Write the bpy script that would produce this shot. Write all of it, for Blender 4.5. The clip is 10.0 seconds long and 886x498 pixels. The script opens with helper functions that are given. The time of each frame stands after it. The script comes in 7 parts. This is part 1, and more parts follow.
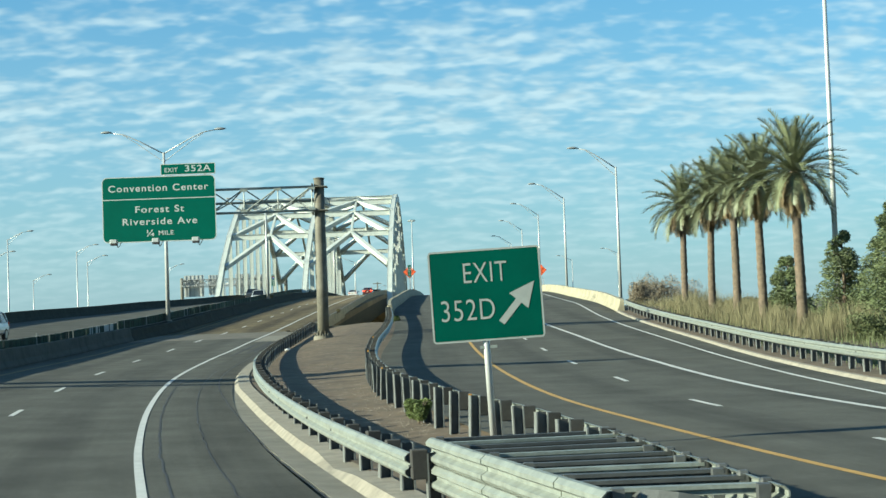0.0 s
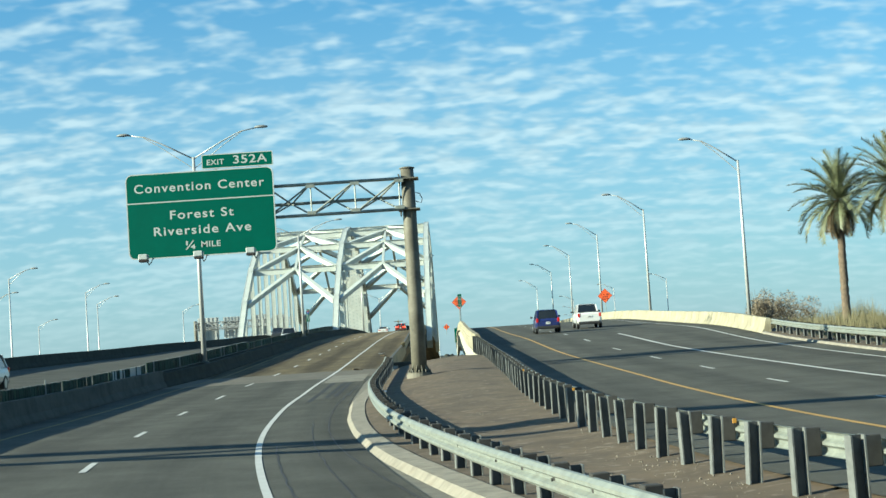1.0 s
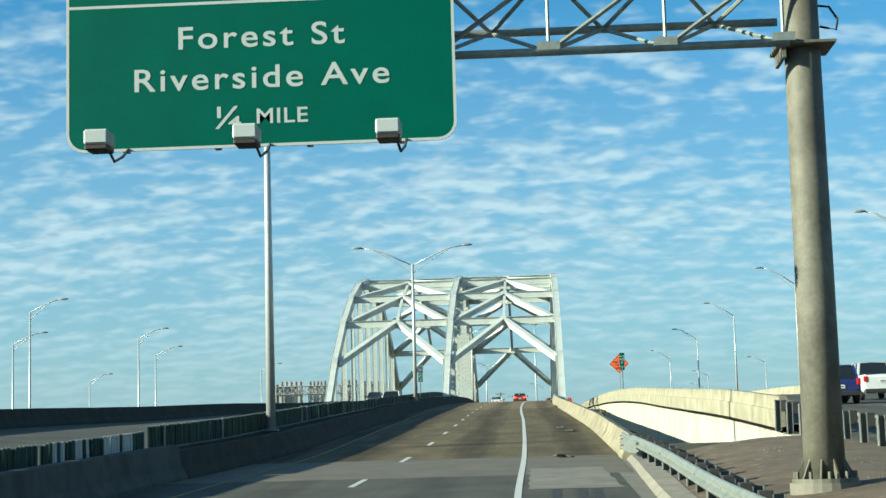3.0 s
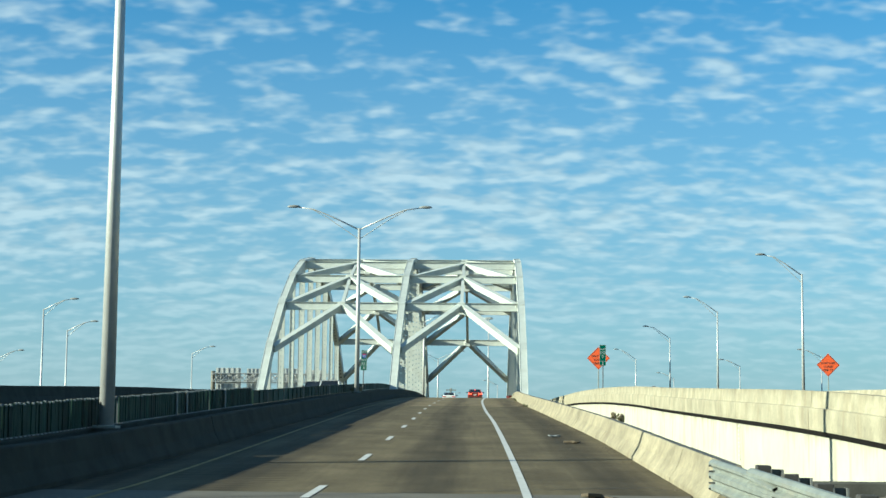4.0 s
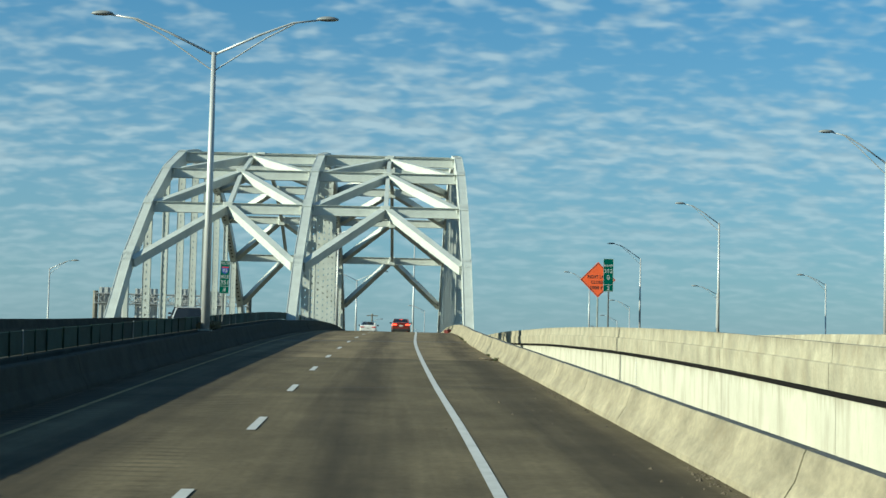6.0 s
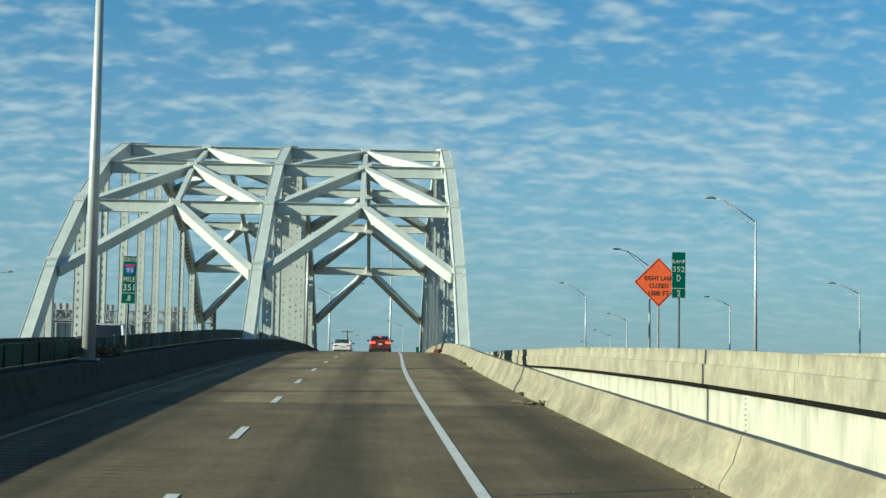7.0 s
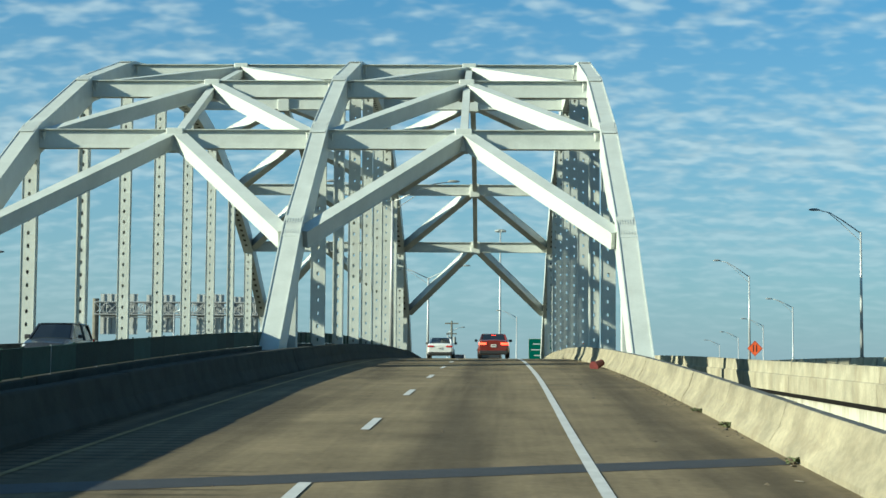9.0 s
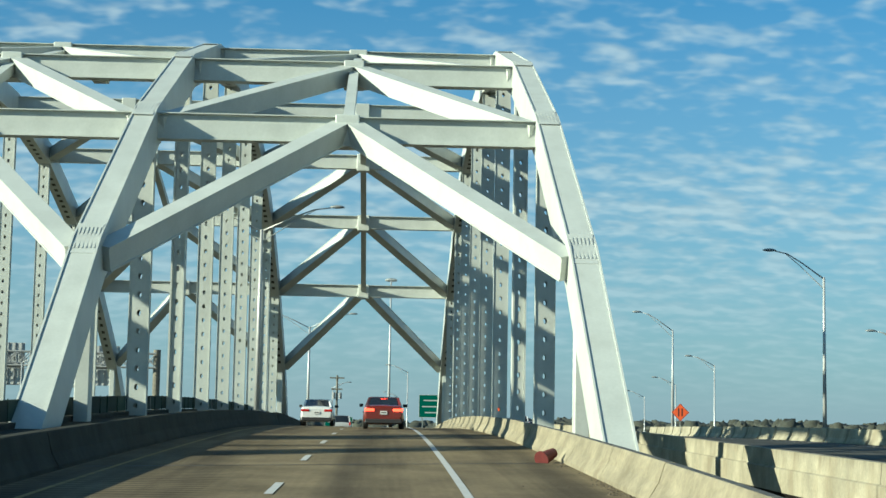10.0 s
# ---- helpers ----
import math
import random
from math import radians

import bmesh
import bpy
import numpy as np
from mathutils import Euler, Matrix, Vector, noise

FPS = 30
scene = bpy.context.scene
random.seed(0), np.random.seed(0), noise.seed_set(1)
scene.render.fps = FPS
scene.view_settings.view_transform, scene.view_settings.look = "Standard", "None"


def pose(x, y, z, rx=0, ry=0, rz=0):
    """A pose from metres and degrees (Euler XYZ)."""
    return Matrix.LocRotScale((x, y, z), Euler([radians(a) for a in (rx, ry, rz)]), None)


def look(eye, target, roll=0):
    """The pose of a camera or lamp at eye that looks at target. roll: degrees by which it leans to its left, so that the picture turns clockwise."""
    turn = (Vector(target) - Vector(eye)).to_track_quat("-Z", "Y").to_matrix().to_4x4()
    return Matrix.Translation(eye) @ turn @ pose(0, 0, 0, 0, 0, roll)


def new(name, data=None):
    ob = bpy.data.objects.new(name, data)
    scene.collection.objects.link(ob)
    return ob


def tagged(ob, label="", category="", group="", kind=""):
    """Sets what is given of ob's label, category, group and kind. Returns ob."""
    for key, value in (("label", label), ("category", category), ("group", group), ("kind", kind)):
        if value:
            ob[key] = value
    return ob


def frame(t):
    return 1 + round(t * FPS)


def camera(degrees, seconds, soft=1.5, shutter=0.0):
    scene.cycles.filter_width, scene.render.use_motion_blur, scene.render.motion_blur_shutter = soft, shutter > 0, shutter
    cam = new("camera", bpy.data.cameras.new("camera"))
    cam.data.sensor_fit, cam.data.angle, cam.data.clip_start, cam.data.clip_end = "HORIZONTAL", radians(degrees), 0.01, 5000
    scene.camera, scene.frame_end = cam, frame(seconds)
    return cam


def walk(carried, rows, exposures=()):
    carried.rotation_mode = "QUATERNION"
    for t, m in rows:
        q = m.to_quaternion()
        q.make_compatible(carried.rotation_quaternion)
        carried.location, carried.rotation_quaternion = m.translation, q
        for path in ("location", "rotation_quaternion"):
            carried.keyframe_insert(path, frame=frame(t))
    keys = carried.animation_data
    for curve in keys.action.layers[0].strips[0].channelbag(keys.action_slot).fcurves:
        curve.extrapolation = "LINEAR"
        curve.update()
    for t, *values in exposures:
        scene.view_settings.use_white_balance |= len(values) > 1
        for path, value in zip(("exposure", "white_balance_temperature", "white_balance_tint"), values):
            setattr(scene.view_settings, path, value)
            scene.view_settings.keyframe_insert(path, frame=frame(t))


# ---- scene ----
cam = camera(30.2, 10.0)
PATH = [
    (0, (0.801, -1.009, 1.736), (0.798, 0.989, 1.825), -2.0),
    (0.5, (-2.324, 10.294, 1.603), (-2.287, 12.291, 1.716), -2.7),
    (1, (-5.012, 21.781, 1.591), (-5.017, 23.776, 1.728), -3.7),
    (1.5, (-7.329, 33.346, 1.629), (-7.374, 35.338, 1.791), -3.6),
    (2, (-9.178, 45.086, 1.696), (-9.258, 47.074, 1.895), -2.6),
    (2.5, (-10.648, 56.806, 1.856), (-10.743, 58.792, 2.078), -2.0),
    (2.7, (-11.009, 61.471, 1.884), (-11.112, 63.455, 2.116), -1.9),
    (3.8, (-12.452, 86.035, 2.323), (-12.523, 88.02, 2.557), 0.1),
    (4, (-12.641, 90.519, 2.42), (-12.692, 92.505, 2.648), 0.6),
    (4.5, (-13.08, 101.811, 2.99), (-13.085, 103.801, 3.182), 1.0),
    (5, (-13.28, 112.977, 3.333), (-13.248, 114.971, 3.48), 2.3),
    (5.2, (-13.354, 117.339, 3.415), (-13.295, 119.333, 3.56), 2.9),
    (6.3, (-13.235, 142.453, 4.612), (-13.207, 144.449, 4.746), 0.6),
    (6.5, (-13.394, 146.983, 4.676), (-13.371, 148.978, 4.809), 0.3),
    (7, (-13.654, 157.797, 5.052), (-13.581, 159.79, 5.208), 0.9),
    (7.5, (-13.725, 168.204, 5.474), (-13.664, 170.197, 5.63), 1.1),
    (8, (-13.854, 179.464, 5.744), (-13.937, 181.456, 5.891), 0.3),
    (8.5, (-13.985, 190.433, 6.192), (-14.11, 192.424, 6.338), -0.2),
    (9, (-14.049, 202.01, 6.672), (-14.105, 204.004, 6.813), 0.4),
    (9.5, (-14.123, 212.545, 7.062), (-14.108, 214.539, 7.217), 0.6),
    (10, (-14.092, 223.993, 7.551), (-14.015, 225.98, 7.758), 1.0),
]
walk(cam, [(t, look(eye, target, roll)) for t, eye, target, roll in PATH], exposures=[(0.0, 1.38, 6150, 6), (1.5, 1.45, 6120, 6), (2.7, 1.33, 6080, 6), (4.0, 1.23, 5950, 6), (4.5, 1.12, 5950, 6), (5.0, 0.93, 5950, 6), (6.5, 0.86, 5920, 6), (8.0, 0.92, 5950, 6), (8.5, 1.01, 5970, 6), (9.0, 1.05, 5980, 6), (10.0, 1.0, 6000, 6)])

# world: low afternoon sun from the left and a little behind, rows of small clouds
SUN_WAY = Vector((1.0, 0.35, -0.36)).normalized()
sun_data = bpy.data.lights.new("sun", "SUN")
sun_data.energy, sun_data.angle, sun_data.color = 5.0, radians(0.53), (0.955, 0.925, 0.68)
sun = new("sun", sun_data)
sun.rotation_mode = "QUATERNION"
sun.rotation_quaternion = SUN_WAY.to_track_quat("-Z", "Y")


def make_world():
    world = bpy.data.worlds.new("sky")
    scene.world = world
    world.use_nodes = True
    nt = world.node_tree
    nt.nodes.clear()
    n, l = nt.nodes.new, nt.links.new
    out, bg = n("ShaderNodeOutputWorld"), n("ShaderNodeBackground")
    sky = n("ShaderNodeTexSky")
    sky.sky_type, sky.sun_disc = "NISHITA", False
    sky.sun_elevation = math.asin(-SUN_WAY.z)
    sky.sun_rotation = math.atan2(-SUN_WAY.x, -SUN_WAY.y)
    sky.air_density, sky.dust_density, sky.ozone_density = 1.0, 0.6, 2.2
    coord = n("ShaderNodeTexCoord")
    sep = n("ShaderNodeSeparateXYZ")
    l(coord.outputs["Generated"], sep.inputs[0])

    def mth(op, a, b=None, c=None):
        m = n("ShaderNodeMath")
        m.operation = op
        for k, v in enumerate((a, b, c)):
            if v is None:
                continue
            if isinstance(v, (int, float)):
                m.inputs[k].default_value = v
            else:
                l(v, m.inputs[k])
        return m.outputs[0]

    # cloud sheet: rows of small flat-bottomed puffs, drawn out sideways, denser in broad fields
    z = mth("MAXIMUM", sep.outputs[2], 0.004)
    zz = mth("ADD", z, 0.30)
    u, v = mth("DIVIDE", sep.outputs[0], zz), mth("DIVIDE", sep.outputs[1], zz)
    comb = n("ShaderNodeCombineXYZ")
    l(u, comb.inputs[0]), l(v, comb.inputs[1])

    def noise_tex(scale, detail, rough, dist, sx=1.0, sy=1.0, shift=0.0, drop=0.0):
        mp = n("ShaderNodeMapping")
        mp.inputs["Scale"].default_value = (sx, sy, 1)
        mp.inputs["Rotation"].default_value = (0, 0, 0.05)
        mp.inputs["Location"].default_value = (shift, shift * 0.7 + drop, 0)
        l(comb.outputs[0], mp.inputs[0])
        t = n("ShaderNodeTexNoise")
        t.inputs["Scale"].default_value, t.inputs["Detail"].default_value = scale, detail
        t.inputs["Roughness"].default_value, t.inputs["Distortion"].default_value = rough, dist
        l(mp.outputs[0], t.inputs["Vector"])
        return t.outputs["Fac"]

    puffs = noise_tex(1.0, 2.2, 0.5, 0.15, 17.0, 23.0)
    lower = noise_tex(1.0, 2.2, 0.5, 0.15, 17.0, 23.0, 0.0, 0.4)
    small = noise_tex(1.0, 1.5, 0.45, 0.2, 40.0, 50.0, 3.0)
    fields = noise_tex(1.0, 2.0, 0.5, 0.0, 2.2, 3.4, 7.0)
    wisps = noise_tex(1.0, 4.0, 0.62, 0.3, 40.0, 70.0, 11.0)
    dens = mth("ADD", puffs, mth("MULTIPLY", mth("SUBTRACT", small, 0.5), 0.26))
    dens = mth("ADD", dens, mth("MULTIPLY", mth("SUBTRACT", wisps, 0.5), 0.10))
    dens = mth("ADD", dens, mth("MULTIPLY", mth("SUBTRACT", fields, 0.5), 0.55))
    # the sheet thickens lower in the sky
    thick = n("ShaderNodeMapRange")
    thick.inputs["From Min"].default_value, thick.inputs["From Max"].default_value = 0.07, 0.22
    thick.inputs["To Min"].default_value, thick.inputs["To Max"].default_value = 0.085, -0.03
    l(sep.outputs[2], thick.inputs["Value"])
    dens = mth("ADD", dens, thick.outputs[0])
    ramp = n("ShaderNodeMapRange")
    ramp.interpolation_type = "SMOOTHSTEP"
    ramp.inputs["From Min"].default_value, ramp.inputs["From Max"].default_value = 0.38, 0.80
    ramp.inputs["To Max"].default_value = 0.66
    l(dens, ramp.inputs["Value"])
    # haze takes over towards the horizon
    fade = n("ShaderNodeMapRange")
    fade.inputs["From Min"].default_value, fade.inputs["From Max"].default_value = 0.0, 0.12
    l(sep.outputs[2], fade.inputs["Value"])
    fac = mth("MULTIPLY", ramp.outputs[0], fade.outputs[0])
    gain = n("ShaderNodeMixRGB")
    gain.blend_type = "MULTIPLY"
    gain.inputs[0].default_value = 1.0
    gain.inputs[2].default_value = SKY_TINT
    l(sky.outputs[0], gain.inputs[1])
    haze = n("ShaderNodeMixRGB")
    hz = n("ShaderNodeMapRange")
    hz.inputs["From Min"].default_value, hz.inputs["From Max"].default_value = 0.0, 0.26
    hz.inputs["To Min"].default_value, hz.inputs["To Max"].default_value = 0.75, 0.0
    l(sep.outputs[2], hz.inputs["Value"])
    l(hz.outputs[0], haze.inputs[0])
    l(gain.outputs[0], haze.inputs[1])
    haze.inputs[2].default_value = HAZE
    mix = n("ShaderNodeMixRGB")
    l(fac, mix.inputs[0]), l(haze.outputs[0], mix.inputs[1])
    # puffs are whiter along their upper edges, greyer below
    side = n("ShaderNodeMapRange")
    side.inputs["From Min"].default_value, side.inputs["From Max"].default_value = -0.10, 0.12
    l(mth("SUBTRACT", puffs, lower), side.inputs["Value"])
    tone = n("ShaderNodeMixRGB")
    tone.inputs[1].default_value, tone.inputs[2].default_value = CLOUD_GREY, CLOUD
    l(side.outputs[0], tone.inputs[0])
    l(tone.outputs[0], mix.inputs[2])
    l(mix.outputs[0], bg.inputs[0])
    bg.inputs[1].default_value = 0.05
    l(bg.outputs[0], out.inputs[0])


SKY_TINT, HAZE = (0.465, 1.10, 1.30, 1), (3.4, 4.5, 5.0, 1)
CLOUD, CLOUD_GREY = (5.9, 7.2, 7.2, 1), (4.55, 5.75, 5.95, 1)
make_world()


# ---- materials ----
def material(name, base, rough=0.6, metal=0.0, vary=0.25, scale=3.0, fine=60.0, bump=0.15, tint=None, spots=0.0, spot_colour=(0.05, 0.045, 0.04), spot_scale=1.2, streaks=0.0, rand=0.0, spec=0.5, stretch=(1, 1, 1)):
    """A procedural surface with broad and fine variation, optional stains, running streaks and piece-to-piece change."""
    base = tuple(c * 0.85 for c in base)
    m = bpy.data.materials.new(name)
    m.use_nodes = True
    nt = m.node_tree
    n, l = nt.nodes.new, nt.links.new
    b = nt.nodes["Principled BSDF"]
    b.inputs["Roughness"].default_value, b.inputs["Metallic"].default_value = rough, metal
    b.inputs["Specular IOR Level"].default_value = spec
    geo = n("ShaderNodeNewGeometry")
    mp = n("ShaderNodeMapping")
    mp.inputs["Scale"].default_value = stretch
    l(geo.outputs["Position"], mp.inputs[0])

    def tex(sc, det=5.0, vec=None):
        t = n("ShaderNodeTexNoise")
        t.inputs["Scale"].default_value, t.inputs["Detail"].default_value = sc, det
        t.inputs["Roughness"].default_value = 0.6
        l(vec or mp.outputs[0], t.inputs["Vector"])
        return t.outputs["Fac"]

    def rng(v, a0, a1, b0, b1):
        r = n("ShaderNodeMapRange")
        for k, x in zip(("From Min", "From Max", "To Min", "To Max"), (a0, a1, b0, b1)):
            r.inputs[k].default_value = x
        l(v, r.inputs["Value"])
        return r.outputs[0]

    def mixc(kind, fac, a, c):
        x = n("ShaderNodeMixRGB")
        x.blend_type = kind
        for k, v in ((0, fac), (1, a), (2, c)):
            if isinstance(v, (int, float)):
                x.inputs[k].default_value = v
            elif isinstance(v, tuple):
                x.inputs[k].default_value = (*v[:3], 1)
            else:
                l(v, x.inputs[k])
        return x.outputs[0]

    dark = tuple(c * (1 - vary) for c in base)
    light = tint or tuple(min(1, c * (1 + vary * 0.6)) for c in base)
    col = mixc("MIX", rng(tex(scale), 0.3, 0.7, 0, 1), dark, light)
    grain = tex(fine, 3.0)
    col = mixc("MULTIPLY", min(1.0, vary * 1.6), col, mixc("MIX", rng(grain, 0.3, 0.7, 0, 1), (0.72, 0.72, 0.72), (1.15, 1.15, 1.15)))
    if spots:
        col = mixc("MIX", rng(tex(spot_scale, 6.0), 0.56, 0.72, 0, spots), col, spot_colour)
    if streaks:
        mp2 = n("ShaderNodeMapping")
        mp2.inputs["Scale"].default_value = (0.9, 0.9, 0.16)
        l(geo.outputs["Position"], mp2.inputs[0])
        col = mixc("MIX", rng(tex(1.6, 5.0, mp2.outputs[0]), 0.5, 0.75, 0, streaks), col, spot_colour)
    if rand:
        oi = n("ShaderNodeObjectInfo")
        hsv = n("ShaderNodeHueSaturation")
        l(rng(oi.outputs["Random"], 0, 1, 1 - rand, 1 + rand), hsv.inputs["Value"])
        l(col, hsv.inputs["Color"])
        col = hsv.outputs[0]
    l(col, b.inputs["Base Color"])
    l(rng(grain, 0.2, 0.8, max(0.02, rough - 0.1), min(1, rough + 0.1)), b.inputs["Roughness"])
    if bump:
        bp = n("ShaderNodeBump")
        bp.inputs["Strength"].default_value, bp.inputs["Distance"].default_value = bump, 0.02
        l(grain, bp.inputs["Height"])
        l(bp.outputs[0], b.inputs["Normal"])
    return m


def deck_material(name, base, track, grooves=False, calm=1.0):
    """Pavement with darker worn wheel paths running along the road."""
    m = material(name, base, 0.9, spec=0.15, vary=0.26, scale=0.5, fine=45, bump=0.35, spots=0.35, spot_colour=tuple(c * 0.55 for c in base), spot_scale=0.35)
    nt = m.node_tree
    n, l = nt.nodes.new, nt.links.new
    b = nt.nodes["Principled BSDF"]
    old = b.inputs["Base Color"].links[0].from_socket
    att = n("ShaderNodeUVMap")
    sep = n("ShaderNodeSeparateXYZ")
    l(att.outputs[0], sep.inputs[0])
    wave = n("ShaderNodeMath")
    wave.operation = "SINE"
    sc = n("ShaderNodeMath")
    sc.operation = "MULTIPLY_ADD"
    sc.inputs[1].default_value, sc.inputs[2].default_value = 2 * math.pi / 3.66, -math.pi * 0.5
    l(sep.outputs[0], sc.inputs[0])
    l(sc.outputs[0], wave.inputs[0])
    mp = n("ShaderNodeMapping")
    mp.inputs["Scale"].default_value = (1.6, 0.05, 1)
    l(att.outputs[0], mp.inputs[0])
    ns = n("ShaderNodeTexNoise")
    ns.inputs["Scale"].default_value, ns.inputs["Detail"].default_value = 1.0, 4
    l(mp.outputs[0], ns.inputs["Vector"])
    add = n("ShaderNodeMath")
    add.operation = "MULTIPLY_ADD"
    add.inputs[1].default_value = 0.38
    l(wave.outputs[0], add.inputs[0]), l(ns.outputs["Fac"], add.inputs[2])
    r = n("ShaderNodeMapRange")
    r.inputs["From Min"].default_value, r.inputs["From Max"].default_value = 0.5, 0.95
    r.inputs["To Max"].default_value = track
    l(add.outputs[0], r.inputs["Value"])
    mx = n("ShaderNodeMixRGB")
    mx.blend_type = "MULTIPLY"
    mx.inputs[2].default_value = (0.45, 0.45, 0.47, 1)
    l(r.outputs[0], mx.inputs[0]), l(old, mx.inputs[1])
    col = mx.outputs[0]
    # fine scratches along the lanes, blotches and speckle
    for sx, sy, lo, hi in ((9.0, 0.12, 0.91, 1.07), (0.8, 0.22, 0.78, 1.2), (8.0, 6.0, 0.85, 1.12)):
        mq = n("ShaderNodeMapping")
        mq.inputs["Scale"].default_value = (sx, sy, 1)
        l(att.outputs[0], mq.inputs[0])
        nz = n("ShaderNodeTexNoise")
        nz.inputs["Scale"].default_value, nz.inputs["Detail"].default_value = 1.0, 4
        l(mq.outputs[0], nz.inputs["Vector"])
        rr = n("ShaderNodeMapRange")
        for key, val in zip(("From Min", "From Max", "To Min", "To Max"), (0.32, 0.68, 1 - (1 - lo) * calm, 1 + (hi - 1) * calm)):
            rr.inputs[key].default_value = val
        l(nz.outputs["Fac"], rr.inputs["Value"])
        vm = n("ShaderNodeVectorMath")
        vm.operation = "SCALE"
        l(col, vm.inputs[0]), l(rr.outputs[0], vm.inputs["Scale"])
        col = vm.outputs[0]
    if grooves:
        # patches of worn transverse grooves beside the left lane
        wv = n("ShaderNodeTexWave")
        wv.bands_direction = "Y"
        wv.inputs["Scale"].default_value, wv.inputs["Distortion"].default_value = 0.62, 1.2
        wv.inputs["Detail"].default_value, wv.inputs["Detail Scale"].default_value = 2.0, 1.5
        l(att.outputs[0], wv.inputs["Vector"])
        mk = n("ShaderNodeTexNoise")
        mp3 = n("ShaderNodeMapping")
        mp3.inputs["Scale"].default_value = (0.45, 0.09, 1)
        l(att.outputs[0], mp3.inputs[0])
        l(mp3.outputs[0], mk.inputs["Vector"])
        mk.inputs["Scale"].default_value = 1.0
        r1, r2, r3 = n("ShaderNodeMapRange"), n("ShaderNodeMapRange"), n("ShaderNodeMapRange")
        for rr, v, a0, a1 in ((r1, wv.outputs["Fac"], 0.62, 0.95), (r2, mk.outputs["Fac"], 0.45, 0.55), (r3, sep.outputs[0], -3.7, -4.4)):
            rr.inputs["From Min"].default_value, rr.inputs["From Max"].default_value = a0, a1
            l(v, rr.inputs["Value"])
        m1, m2 = n("ShaderNodeMath"), n("ShaderNodeMath")
        m1.operation = m2.operation = "MULTIPLY"
        l(r1.outputs[0], m1.inputs[0]), l(r2.outputs[0], m1.inputs[1])
        l(m1.outputs[0], m2.inputs[0]), l(r3.outputs[0], m2.inputs[1])
        gx = n("ShaderNodeMixRGB")
        gx.blend_type = "MULTIPLY"
        gx.inputs[2].default_value = (0.5, 0.5, 0.5, 1)
        l(m2.outputs[0], gx.inputs[0]), l(col, gx.inputs[1])
        col = gx.outputs[0]
        # left shoulder darkened in colour: grime that also deepens the barrier's shade
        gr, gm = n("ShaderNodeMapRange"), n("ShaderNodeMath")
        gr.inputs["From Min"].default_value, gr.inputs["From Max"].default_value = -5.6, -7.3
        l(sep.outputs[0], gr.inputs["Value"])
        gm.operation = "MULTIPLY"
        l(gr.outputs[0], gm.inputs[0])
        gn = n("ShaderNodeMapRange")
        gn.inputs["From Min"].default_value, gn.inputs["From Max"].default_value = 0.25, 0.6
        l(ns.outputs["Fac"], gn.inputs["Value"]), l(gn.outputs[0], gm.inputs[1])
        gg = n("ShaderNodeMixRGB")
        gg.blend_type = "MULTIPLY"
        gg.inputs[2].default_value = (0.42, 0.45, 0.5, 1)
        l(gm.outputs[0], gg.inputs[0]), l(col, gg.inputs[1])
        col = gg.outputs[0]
    l(col, b.inputs["Base Color"])
    return m


def drip_material(name, like, colour, reach, amount):
    """Copy of a concrete with soft drip marks running down from its upper edge; V of the map is the depth below it."""
    m = like.copy()
    m.name = name
    nt = m.node_tree
    n, l = nt.nodes.new, nt.links.new
    b = nt.nodes["Principled BSDF"]
    old = b.inputs["Base Color"].links[0].from_socket
    att, sep = n("ShaderNodeUVMap"), n("ShaderNodeSeparateXYZ")
    l(att.outputs[0], sep.inputs[0])
    total = None
    for sx, sy, w in ((0.9, 0.2, 1.5), (5.0, 0.5, 0.9)):
        mp, nz = n("ShaderNodeMapping"), n("ShaderNodeTexNoise")
        mp.inputs["Scale"].default_value = (sx, sy, 1)
        l(att.outputs[0], mp.inputs[0]), l(mp.outputs[0], nz.inputs["Vector"])
        nz.inputs["Scale"].default_value, nz.inputs["Detail"].default_value = 1.0, 3
        ma = n("ShaderNodeMath")
        ma.operation = "MULTIPLY_ADD"
        ma.inputs[1].default_value = w
        l(nz.outputs["Fac"], ma.inputs[0])
        if total is None:
            ma.inputs[2].default_value = 0.0
        else:
            l(total, ma.inputs[2])
        total = ma.outputs[0]
    fall = n("ShaderNodeMath")
    fall.operation = "MULTIPLY_ADD"
    fall.inputs[1].default_value = -0.6 / reach
    l(sep.outputs[1], fall.inputs[0]), l(total, fall.inputs[2])
    r = n("ShaderNodeMapRange")
    r.inputs["From Min"].default_value, r.inputs["From Max"].default_value = 1.02, 1.5
    r.inputs["To Max"].default_value = amount
    l(fall.outputs[0], r.inputs["Value"])
    mx = n("ShaderNodeMixRGB")
    mx.inputs[2].default_value = (*colour, 1)
    l(r.outputs[0], mx.inputs[0]), l(old, mx.inputs[1]), l(mx.outputs[0], b.inputs["Base Color"])
    return m


def glow(name, colour, strength):
    m = bpy.data.materials.new(name)
    m.use_nodes = True
    b = m.node_tree.nodes["Principled BSDF"]
    b.inputs["Base Color"].default_value = (*colour, 1)
    b.inputs["Emission Color"].default_value = (*colour, 1)
    b.inputs["Emission Strength"].default_value = strength
    return m


